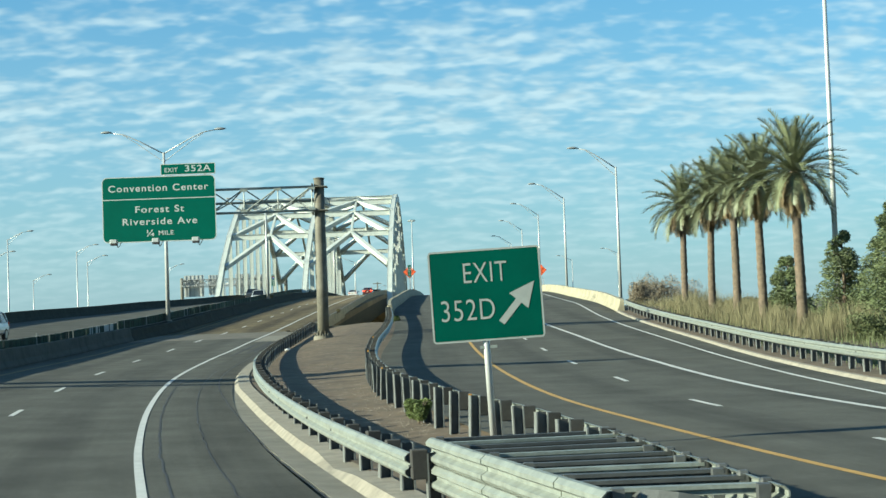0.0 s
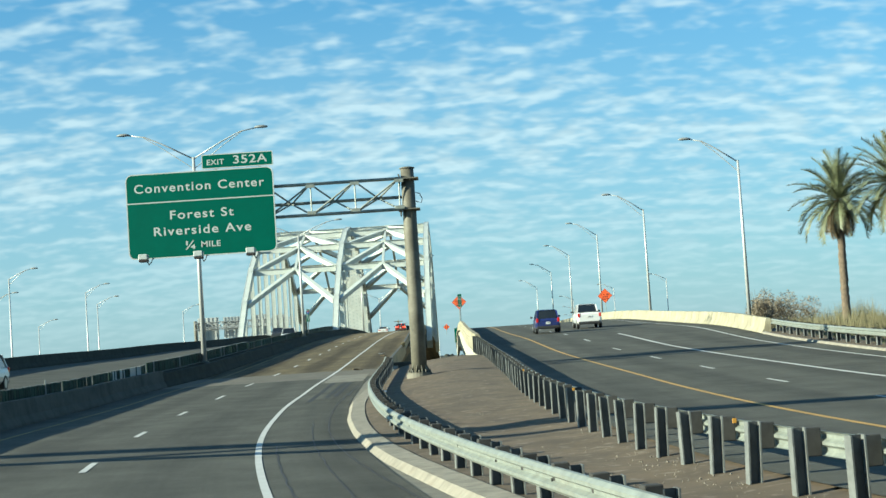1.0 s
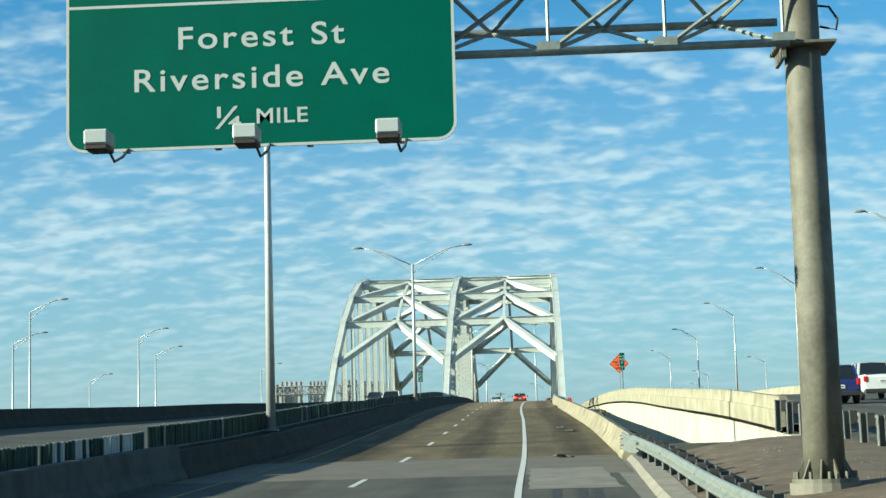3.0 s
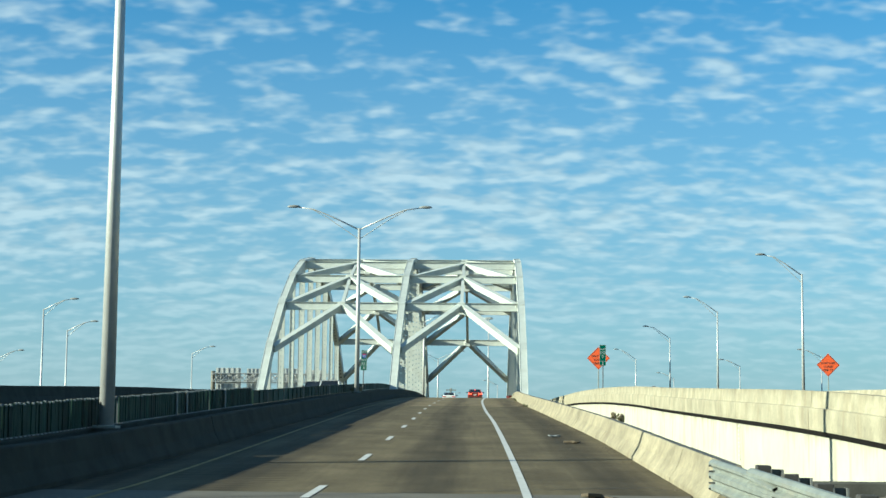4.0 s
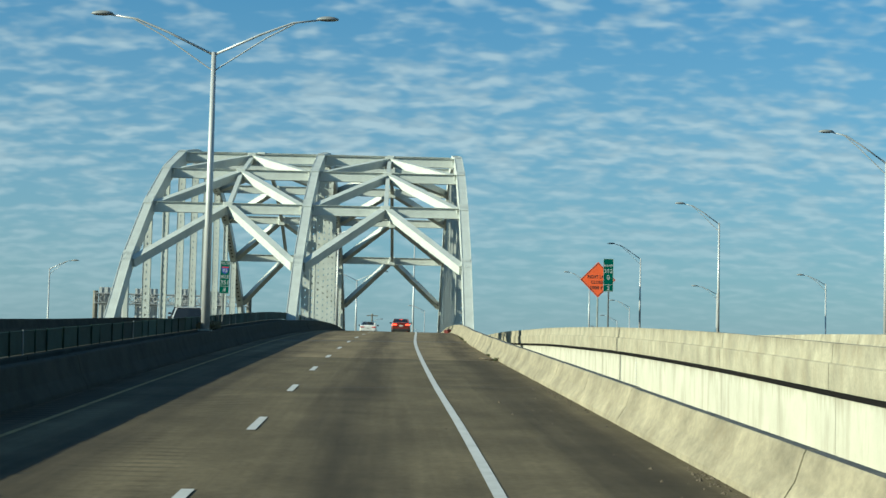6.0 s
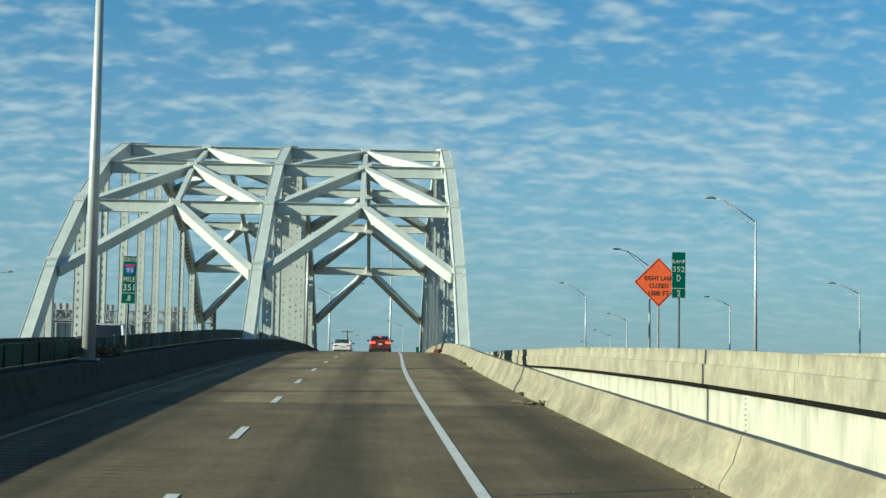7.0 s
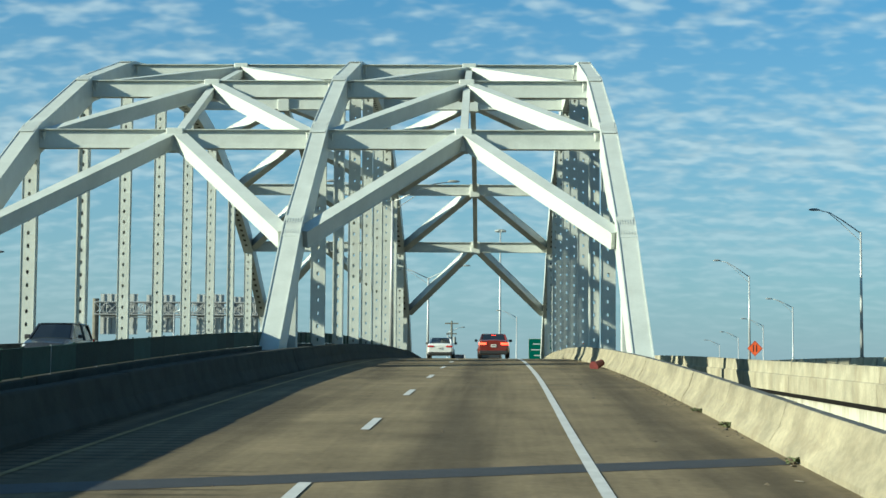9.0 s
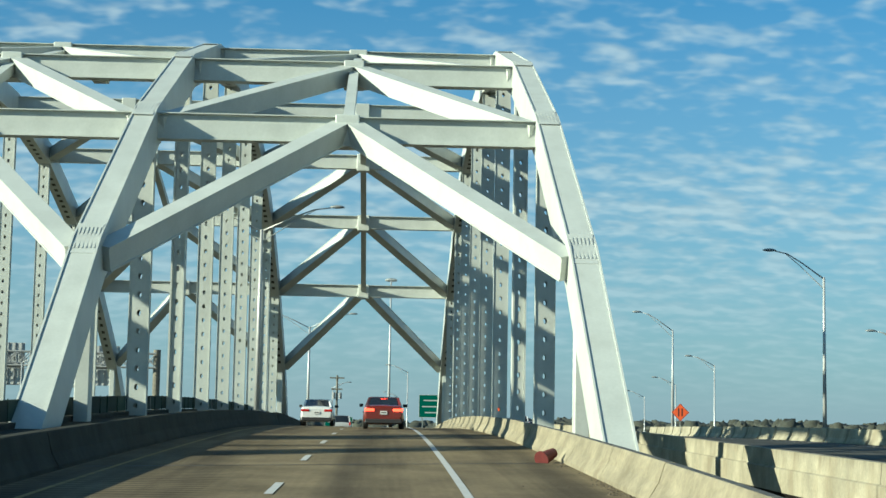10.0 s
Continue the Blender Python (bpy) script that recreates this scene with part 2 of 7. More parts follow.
ASPHALT = deck_material("asphalt", (0.098, 0.097, 0.084), 0.45, calm=0.5)
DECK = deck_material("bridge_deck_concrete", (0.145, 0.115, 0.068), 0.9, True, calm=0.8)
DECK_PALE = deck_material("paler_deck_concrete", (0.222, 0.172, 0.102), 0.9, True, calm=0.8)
SLAB = material("approach_slab_concrete", (0.122, 0.108, 0.084), 0.9, scale=0.8, fine=40, spots=0.4, bump=0.3)
BARRIER = material("barrier_concrete", (0.305, 0.268, 0.18), 0.92, vary=0.42, scale=1.3, fine=11, bump=0.7, spots=0.8, spot_colour=(0.165, 0.135, 0.085), spot_scale=1.5, streaks=0.45, stretch=(1, 0.55, 1))
# base colour lowered to hold the shade of the unlit barriers and girders
BARRIER_SHADE = material("shade_dark_weathered_concrete", (0.056, 0.058, 0.047), 0.95, spec=0.1, vary=0.3, scale=1.2, fine=30, bump=0.4, spots=0.5, streaks=0.5)
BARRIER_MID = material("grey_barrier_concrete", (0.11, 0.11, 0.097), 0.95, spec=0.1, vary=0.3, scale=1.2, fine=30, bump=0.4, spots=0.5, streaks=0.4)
PARAPET = material("ramp_parapet_concrete", (0.36, 0.33, 0.235), 0.92, vary=0.34, scale=1.0, fine=14, bump=0.4, spots=0.55, spot_colour=(0.19, 0.155, 0.095), spot_scale=1.1, streaks=0.7)
GIRDER = material("whitewashed_girder_concrete", (0.50, 0.485, 0.39), 0.9, vary=0.12, scale=0.7, fine=20, bump=0.2, streaks=0.75, spot_colour=(0.19, 0.175, 0.13))
GIRDER_DRIP = drip_material("drip_stained_girder", GIRDER, (0.21, 0.19, 0.135), 0.8, 0.85)
PARAPET_DRIP = drip_material("drip_stained_parapet", PARAPET, (0.13, 0.11, 0.07), 0.5, 0.8)
TOP_GRIME = material("algae_dark_barrier_top", (0.075, 0.08, 0.078), 0.95, vary=0.4, scale=2.0, fine=20, bump=0.4, spots=0.4, spot_colour=(0.2, 0.18, 0.13), spot_scale=2.5)
DIRT = material("bare_dirt", (0.115, 0.081, 0.049), 0.95, vary=0.4, scale=0.9, fine=18, bump=0.25, spots=0.5, spot_colour=(0.30, 0.25, 0.20), spot_scale=3.0)
GROUND = material("scrub_ground", (0.12, 0.11, 0.06), 0.95, vary=0.4, scale=0.08, fine=4, bump=0.8)
CURB = material("curb_concrete", (0.27, 0.245, 0.20), 0.9, vary=0.3, scale=2.5, fine=35, bump=0.5, spots=0.6, spot_colour=(0.2, 0.16, 0.12), spot_scale=1.2)
GUTTER = material("gutter_concrete", (0.2, 0.185, 0.15), 0.9, vary=0.25, scale=1.5, fine=35, bump=0.5, spots=0.4, spot_scale=0.8)
WHITE_LINE = material("white_road_paint", (0.55, 0.545, 0.52), 0.7, vary=0.15, scale=2, fine=40, bump=0.1, spots=0.35, spot_colour=(0.3, 0.29, 0.28), spot_scale=5)
YELLOW_LINE = material("yellow_road_paint", (0.46, 0.27, 0.06), 0.7, vary=0.2, scale=2, fine=40, bump=0.1, spots=0.4, spot_colour=(0.2, 0.15, 0.1), spot_scale=5)
# left edge line: worn paint dimmed further to carry the barrier's shade
YELLOW_SHADE = material("shade_dimmed_yellow_paint", (0.27, 0.19, 0.05), 0.8, vary=0.4, scale=2, fine=40, bump=0.1, spots=0.6, spot_colour=(0.1, 0.08, 0.06), spot_scale=3)
TAR = material("tar_joint", (0.035, 0.033, 0.032), 0.7, vary=0.3, fine=50)
# near-black that paints the shadow line below the ramp parapet
GAP_SHADOW = material("black_gap_shadow", (0.014, 0.013, 0.012), 0.9, spec=0.1, vary=0.3, fine=30)
SKID = material("tyre_rubber_streak", (0.02, 0.02, 0.02), 0.8, vary=0.4, scale=3, fine=30)
STEEL_PAINT = material("grey_white_bridge_paint", (0.54, 0.57, 0.53), 0.5, vary=0.12, scale=0.7, fine=12, bump=0.06, spots=0.22, spot_colour=(0.33, 0.33, 0.29), spot_scale=0.6, streaks=0.16)
GALV = material("galvanised_steel", (0.28, 0.305, 0.275), 0.5, 0.3, vary=0.25, scale=4, fine=30, bump=0.08, spots=0.25, spot_colour=(0.3, 0.26, 0.2))
GALV_DARK = material("dull_galvanised_post", (0.085, 0.09, 0.09), 0.6, 0.3, vary=0.25, scale=4, fine=30, bump=0.1, rand=0.2)
GALV_DULL = material("dull_galvanised_flange", (0.2, 0.21, 0.205), 0.6, 0.3, vary=0.3, scale=5, fine=30, bump=0.1)
TIMBER = material("weathered_blockout", (0.04, 0.039, 0.037), 0.9, vary=0.3, scale=8, fine=40, rand=0.25)
POLE_STEEL = material("brown_grey_sign_post", (0.165, 0.155, 0.12), 0.7, 0.0, vary=0.45, scale=1.6, fine=14, bump=0.15, spots=0.6, spot_colour=(0.07, 0.06, 0.045), spot_scale=1.8, streaks=0.55)
ALUMINIUM = material("spun_aluminium_pole", (0.50, 0.51, 0.50), 0.4, 0.25, vary=0.1, scale=3, fine=20, bump=0.03)
SIGN_GREEN = material("green_sign_sheeting", (0.0, 0.098, 0.068), 0.6, spec=0.08, vary=0.10, scale=1.5, fine=15, bump=0.02)
SIGN_WHITE = material("white_sign_sheeting", (0.45, 0.48, 0.47), 0.5, vary=0.05, scale=2, fine=20, bump=0.0)
GORE_GREEN = material("darker_green_sign_sheeting", (0.0, 0.075, 0.052), 0.6, spec=0.08, vary=0.12, scale=1.5, fine=15, bump=0.02)
GORE_WHITE = material("darker_white_sign_sheeting", (0.33, 0.355, 0.34), 0.6, spec=0.1, vary=0.12, scale=3, fine=20, bump=0.0)
SIGN_ORANGE = material("orange_sign_fabric", (0.90, 0.13, 0.03), 0.5, vary=0.08, scale=3, fine=20, bump=0.02)
SIGN_BLACK = material("black_sign_ink", (0.03, 0.02, 0.02), 0.6, vary=0.1)
SIGN_BACK = material("bare_aluminium_sign_back", (0.26, 0.275, 0.275), 0.6, 0.2, vary=0.15, scale=1.5, fine=10)
SIGN_RED = material("red_sign_sheeting", (0.55, 0.02, 0.02), 0.45, vary=0.05)
SIGN_BLUE = material("blue_sign_sheeting", (0.02, 0.06, 0.35), 0.45, vary=0.05)
SCREEN = material("dark_green_glare_screen", (0.019, 0.048, 0.036), 0.7, spec=0.15, vary=0.25, scale=2, fine=20, rand=0.5)
PALE_BACK = material("pale_sign_back", (0.45, 0.47, 0.46), 0.6, vary=0.15, scale=1.5, fine=10)
FAR_STEEL = material("far_grey_steel", (0.27, 0.285, 0.29), 0.6, vary=0.15)
TREE_FAR = material("far_tree_foliage", (0.06, 0.066, 0.05), 0.9, vary=0.4, scale=0.3, fine=2, bump=0.6)


# ---- mesh tools ----
def mesh_of(name, verts, faces, smooth=False):
    me = bpy.data.meshes.new(name)
    me.from_pydata([tuple(v) for v in verts], [], faces)
    me.validate()
    if smooth:
        me.shade_smooth()
    return me


def put(name, me, mat, parent=None, label="", category="", group="", kind="", at=None):
    if mat is not None and not me.materials:
        me.materials.append(mat)
    ob = new(name, me)
    if parent is not None:
        ob.parent = parent
    if at is not None:
        ob.matrix_basis = at
    return tagged(ob, label, category, group, kind)


def bm_mesh(name, bm, smooth=False):
    me = bpy.data.meshes.new(name)
    bmesh.ops.recalc_face_normals(bm, faces=bm.faces)
    bm.to_mesh(me)
    bm.free()
    if smooth:
        me.shade_smooth()
    return me


def part(name, bm, mat, parent=None, label="", smooth=False, at=None):
    return put(name, bm_mesh(name, bm, smooth), mat, parent, label, at=at)


def thing(name, label, category, at=None, group="", kind=""):
    ob = new(name)
    ob.empty_display_size = 0.2
    if at is not None:
        ob.matrix_basis = at
    return tagged(ob, label, category, group, kind)


def box(bm, lo, hi, m=None, bevel=0.0):
    r = bmesh.ops.create_cube(bm, size=1.0)
    vs = r["verts"]
    c = [(a + b) / 2 for a, b in zip(lo, hi)]
    s = [abs(b - a) for a, b in zip(lo, hi)]
    for v in vs:
        v.co = Vector((v.co.x * s[0] + c[0], v.co.y * s[1] + c[1], v.co.z * s[2] + c[2]))
    if bevel:
        es = list({e for v in vs for e in v.link_edges})
        vs = list({v for f in bmesh.ops.bevel(bm, geom=es, offset=bevel, segments=1, affect="EDGES")["faces"] for v in f.verts} | {v for v in vs if v.is_valid})
    if m is not None:
        for v in vs:
            v.co = m @ v.co
    return bm


def beam(bm, p, q, w, h, up=(0, 0, 1)):
    """A straight box member from p to q: w across, h along the up side."""
    p, q, up = Vector(p), Vector(q), Vector(up)
    d = (q - p).normalized()
    side = d.cross(up).normalized()
    top = side.cross(d).normalized()
    vs = [bm.verts.new(e + side * (sx * w / 2) + top * (sz * h / 2)) for e in (p, q) for sx, sz in ((-1, -1), (1, -1), (1, 1), (-1, 1))]
    for f in ((0, 1, 2, 3), (7, 6, 5, 4), (0, 4, 5, 1), (1, 5, 6, 2), (2, 6, 7, 3), (3, 7, 4, 0)):
        bm.faces.new([vs[k] for k in f])
    return bm


def tube(bm, pts, radii, seg=10, caps=True):
    pts = [Vector(p) for p in pts]
    if isinstance(radii, (int, float)):
        radii = [radii] * len(pts)
    rings = []
    ref = Vector((0, 0, 1)) if abs((pts[-1] - pts[0]).normalized().z) < 0.9 else Vector((1, 0, 0))
    for k, p in enumerate(pts):
        d = (pts[min(k + 1, len(pts) - 1)] - pts[max(k - 1, 0)]).normalized()
        a = d.cross(ref).normalized()
        b = d.cross(a)
        rings.append([bm.verts.new(p + (a * math.cos(2 * math.pi * j / seg) + b * math.sin(2 * math.pi * j / seg)) * radii[k]) for j in range(seg)])
    for r0, r1 in zip(rings, rings[1:]):
        for j in range(seg):
            bm.faces.new((r0[j], r0[(j + 1) % seg], r1[(j + 1) % seg], r1[j]))
    if caps:
        bm.faces.new(rings[0][::-1])
        bm.faces.new(rings[-1])
    return bm


def curve(points):
    """A smooth function through the points (y, value)."""
    ys = [p[0] for p in points]
    vs = [p[1] for p in points]
    n = len(ys)
    sl = [(vs[k + 1] - vs[k]) / (ys[k + 1] - ys[k]) for k in range(n - 1)]
    m = [sl[0]] + [0 if sl[k - 1] * sl[k] <= 0 and False else (sl[k - 1] + sl[k]) / 2 for k in range(1, n - 1)] + [sl[-1]]

    def f(y):
        if y <= ys[0]:
            return vs[0] + m[0] * (y - ys[0])
        if y >= ys[-1]:
            return vs[-1] + m[-1] * (y - ys[-1])
        k = max(j for j in range(n - 1) if ys[j] <= y)
        h = ys[k + 1] - ys[k]
        t = (y - ys[k]) / h
        return (2 * t**3 - 3 * t * t + 1) * vs[k] + (t**3 - 2 * t * t + t) * h * m[k] + (-2 * t**3 + 3 * t * t) * vs[k + 1] + (t**3 - t * t) * h * m[k + 1]

    return f


def span(a, b, step):
    k = max(1, round((b - a) / step))
    return [a + (b - a) * j / k for j in range(k + 1)]


def loft(name, ys, profile, closed=True, smooth=False):
    """profile(y) gives a list of (x, z); one mesh swept along y, with ends closed. u runs with x, v with y."""
    verts, faces = [], []
    n = len(profile(ys[0]))
    for y in ys:
        verts += [(x, y, z) for x, z in profile(y)]
    for k in range(len(ys) - 1):
        for j in range(n if closed else n - 1):
            j2 = (j + 1) % n
            faces.append((k * n + j, k * n + j2, (k + 1) * n + j2, (k + 1) * n + j))
    if closed:
        faces.append(tuple(range(n))[::-1])
        faces.append(tuple((len(ys) - 1) * n + j for j in range(n)))
    me = bpy.data.meshes.new(name)
    me.from_pydata(verts, [], faces)
    bm = bmesh.new()
    bm.from_mesh(me)
    if closed:
        bmesh.ops.recalc_face_normals(bm, faces=bm.faces)
    else:
        bm.normal_update()
        up = sum(f.normal.z for f in bm.faces)
        if up < 0:
            bmesh.ops.reverse_faces(bm, faces=bm.faces)
    bm.to_mesh(me)
    bm.free()
    if smooth:
        me.shade_smooth()
    return me


def add_uv(me, fx):
    """UV in metres: u across from the lane line, v along."""
    uv = me.uv_layers.new(name="along")
    for lp in me.loops:
        c = me.vertices[lp.vertex_index].co
        uv.data[lp.index].uv = (c.x - fx(c.y), c.y)
    return me


# ---- the plan ----
def add_depth_uv(me, top):
    """Map: U along the road, V the depth below top(y)."""
    uv = me.uv_layers.new(name="UVMap")
    for loop in me.loops:
        c = me.vertices[loop.vertex_index].co
        uv.data[loop.index].uv = (c.y, top(c.y) - c.z)
    return me


LINE = curve([(-80, 20.0), (-40, 9.6), (-10, 2.9), (8, -0.7), (23, -3.75), (31, -5.3), (47, -7.95), (63, -10.0), (80, -11.3), (88, -11.7), (100, -11.9), (120, -11.9), (145, -12.08), (162, -12.25), (178, -12.48), (200, -12.68), (220, -12.75), (256, -12.5), (320, -12.3), (700, -12.3)])
ROADZ = curve([(-200, -0.3), (0, -0.45), (25, -0.55), (45, -0.42), (57, -0.26), (72, 0.0), (86, 0.27), (95, 0.52), (102, 0.8), (113, 1.22), (142, 2.4), (157, 2.98), (179, 3.8), (202, 4.63), (225, 5.45), (245, 6.1), (265, 6.6), (285, 6.95), (310, 7.1), (335, 6.95), (365, 6.3), (420, 4.3), (600, -1.0), (760, -3.0)])
RAMPZ = curve([(-200, -0.3), (0, -0.4), (30, -0.38), (60, 0.0), (90, 0.85), (110, 1.65), (132, 2.8), (151, 3.45), (168, 4.0), (184, 4.55), (206, 5.15), (223, 5.5), (240, 5.8), (260, 6.05), (289, 6.4), (330, 6.6), (400, 6.3), (700, 4.0)])
RAMP_L = curve([(-60, 16.0), (0, 8.3), (14, 3.6), (19.5, 2.75), (26, 1.95), (32, 0.85), (38.7, -0.1), (44, -0.85), (50, -1.42), (58, -1.98), (75, -2.6), (93, -2.75), (110, -3.1), (130, -3.9), (160, -4.0), (700, -4.0)])
YELLOW = curve([(-60, 22.0), (0, 9.6), (19.5, 6.2), (29, 4.95), (40, 3.65), (56, 2.7), (74, 2.1), (85, 1.85), (95, 1.5), (107, 0.95), (120, 0.35), (134, -0.2), (160, -0.6), (700, -0.6)])
RAMP_R = curve([(-60, 24), (0, 15.0), (20, 12.9), (44, 12.55), (57, 12.75), (79, 13.25), (112, 13.4), (150, 13.6), (700, 13.6)])
OPPZ = curve([(-200, 0.2), (0, 0.2), (60, 0.6), (100, 1.6), (131, 2.85), (170, 3.85), (196, 4.6), (220, 5.15), (245, 5.8), (265, 6.4), (285, 6.85), (310, 7.1), (335, 6.95), (365, 6.3), (420, 4.3), (600, -1.0), (760, -3.0)])


KERB = curve([(-60, 3.0), (36, 3.0), (46, 2.85), (56, 2.55), (66, 2.38), (80, 2.45), (91, 2.65), (104, 2.85), (118, 3.0)])
EDGE = curve([(-80, -9.35), (80, -9.35), (98, -9.3), (110, -9.0), (120, -8.3), (130, -8.02), (150, -7.95), (210, -7.95), (250, -7.92), (700, -7.9)])
LEFT_LINE = curve([(-80, -7.8), (95, -7.8), (108, -7.6), (120, -7.0), (132, -6.9), (155, -6.98), (190, -7.08), (225, -7.1), (260, -7.05), (700, -7.05)])
# foot of the right-hand barrier
FOOT = curve([(100, -9.05), (130, -9.05), (143, -9.1), (156, -9.27), (165, -9.4), (178, -9.58), (190, -9.74), (200, -9.86), (210, -9.95), (222, -9.98), (233, -9.86), (241, -9.75), (250, -9.66), (260, -9.6), (280, -9.5), (700, -9.5)])
LANE = curve([(-80, -3.6), (50, -3.62), (70, -3.72), (84, -3.88), (97, -3.95), (108, -3.92), (119, -3.66), (130, -3.52), (150, -3.48), (197, -3.46), (220, -3.4), (253, -3.32), (281, -3.28), (700, -3.3)])
# from our barrier's foot line to the barrier of the opposing road
MED = curve([(-80, 1.05), (110, 1.1), (130, 1.3), (150, 1.25), (225, 1.3), (245, 1.75), (262, 2.15), (290, 2.2), (700, 2.2)])


def road_z(x, y):
    """Height of our roadway, a little higher on its left through the bend."""
    s = 0.022 * max(0.0, min(1.0, (105 - y) / 45))
    return ROADZ(y) + s * (LINE(y) - x)


def left_edge(y):
    return LINE(y) + EDGE(y)


def structure(name, me, mat, label, category):
    return put(name, me, mat, None, label, category, kind="structure")


# ground sheet to the horizon, with the river bed as a lower part of the same sheet
def ground_mesh():
    xs = [-3000, -900, -300, -120, -60, -42, -38, 17.5, 22, 30, 45, 80, 200, 600, 3000]
    ys = [-600, -150, -60, -20, 0, 20, 40, 60, 80, 100, 120, 140, 160, 200, 260, 320, 400, 520, 700, 1200, 2500, 4500]
    verts, faces = [], []
    for y in ys:
        for x in xs:
            if -40 < x < 17:
                z = min(ROADZ(min(y, 120)), RAMPZ(min(y, 120))) - 1.4
                z = min(z, -0.9) if y > 110 else z - 0.2
            elif 17 <= x < 50:
                z = (RAMPZ(min(y, 110)) - 0.3) if x < 40 else RAMPZ(min(y, 90)) - 0.8
                if y > 190:
                    z = -4.0
            else:
                z = -4.0 if (y > 60 or x < 0) else -1.5
            if y > 150 and x < 60:
                z = -4.5
            verts.append((x, y, z))
    n = len(xs)
    for j in range(len(ys) - 1):
        for i in range(n - 1):
            faces.append((j * n + i, j * n + i + 1, (j + 1) * n + i + 1, (j + 1) * n + i))
    return mesh_of("ground", verts, faces)


structure("ground", ground_mesh(), GROUND, "scrubby flat ground reaching to the horizon", "ground")

# our carriageway: asphalt, a pale approach slab, then the bridge deck
YS_A = span(-70, 110, 2.0)
road = structure("road", add_uv(loft("road", YS_A, lambda y: [(left_edge(y) - 0.3, road_z(left_edge(y), y)), (LINE(y) - 3.66, road_z(LINE(y) - 3.66, y)), (LINE(y), road_z(LINE(y), y)), (LINE(y) + 2.45, road_z(LINE(y) + 2.45, y))], closed=False), LINE), ASPHALT, "worn grey asphalt motorway lanes in a gentle bend", "road")


def slab_profile(x0, x1, top, depth=0.35):
    def f(y):
        a, b = x0(y), x1(y)
        return [(a, top(a, y)), (b, top(b, y)), (b, top(b, y) - depth), (a, top(a, y) - depth)]
    return f


structure("approach_slab", loft("approach_slab", span(110, 119, 1.5), slab_profile(lambda y: left_edge(y) - 0.3, lambda y: -9.1, road_z)), SLAB, "brown-grey concrete approach slab at the bridge end", "pavement")
structure("shoulder_patch", loft("shoulder_patch", span(104.5, 112.5, 1.0), lambda y: [(LINE(y) + 0.22 + 0.03 * math.sin(y * 3), road_z(LINE(y) + 0.3, y) + 0.008), (LINE(y) + 2.3 - 0.02 * (y - 104) + 0.04 * math.sin(y * 2.3), road_z(LINE(y) + 2.2, y) + 0.008)], closed=False), GUTTER, "pale concrete patch on the right shoulder", "pavement")
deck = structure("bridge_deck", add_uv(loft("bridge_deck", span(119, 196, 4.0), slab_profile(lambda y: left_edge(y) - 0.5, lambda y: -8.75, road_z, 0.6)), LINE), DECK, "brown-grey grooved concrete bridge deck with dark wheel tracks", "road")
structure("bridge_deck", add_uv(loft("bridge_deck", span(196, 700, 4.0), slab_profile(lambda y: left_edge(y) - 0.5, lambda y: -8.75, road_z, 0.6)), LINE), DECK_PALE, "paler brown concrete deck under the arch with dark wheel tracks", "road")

# painted lines
def strip_mesh(name, xf, y0, y1, w, zf, step=2.0, lift=0.009):
    return loft(name, span(y0, y1, step), lambda y: [(xf(y) - w / 2, zf(xf(y) - w / 2, y) + lift), (xf(y) + w / 2, zf(xf(y) + w / 2, y) + lift)], closed=False)


put("edge_line", strip_mesh("edge_line", LINE, -70, 600, 0.15, road_z), WHITE_LINE, road, "solid white edge line")
put("edge_line", strip_mesh("edge_line", lambda y: LINE(y) + LEFT_LINE(y), -70, 600, 0.11, road_z), YELLOW_SHADE, road, "worn yellow edge line, dimmed in colour to its shade")
for y0 in [108.2, 97.3, 84.3, 70.3, 57.1] + [44.2 - 12.6 * k for k in range(9)] + [119.15 + 11.15 * k for k in range(40)]:
    put("lane_dash", strip_mesh("lane_dash", lambda y: LINE(y) + LANE(y), y0 - 1.45, y0 + 1.45, 0.15, road_z, 1.0, 0.010), WHITE_LINE, road)


# skewed deck joints
for yj, w in ((119.5, 0.05), (129.5, 0.05), (152.5, 0.05), (176.3, 0.05), (196.0, 0.05), (205.6, 0.06), (212.8, 0.05), (222.9, 1.05), (246.0, 0.06), (262.0, 0.2), (283.0, 0.1)):
    vs, fs = [], []
    for j, xj in enumerate(np.linspace(-20.2, -10.1 if w > 1 else -9.4, 9)):
        yy = yj + 0.45 * (xj + 13)
        vs += [(xj, yy - w / 2, road_z(xj, yy - w / 2) + 0.004), (xj, yy + w / 2, road_z(xj, yy + w / 2) + 0.004)]
        if j:
            fs.append((2 * j - 2, 2 * j, 2 * j + 1, 2 * j - 1))
    put("deck_joint", mesh_of("deck_joint", vs, fs), TAR, deck, "dark expansion joint")

# cracks, sealed seams and skid marks
def seam(name, xf, y0, y1, w, mat, label, wob=0.06, seed=1.0, lift=0.004):
    put(name, strip_mesh(name, lambda y: xf(y) + wob * noise.noise(Vector((y * 0.7, seed, 0))) + 0.5 * wob * noise.noise(Vector((y * 2.3, seed, 5))), y0, y1, w, road_z, 0.5, lift), mat, road, label)


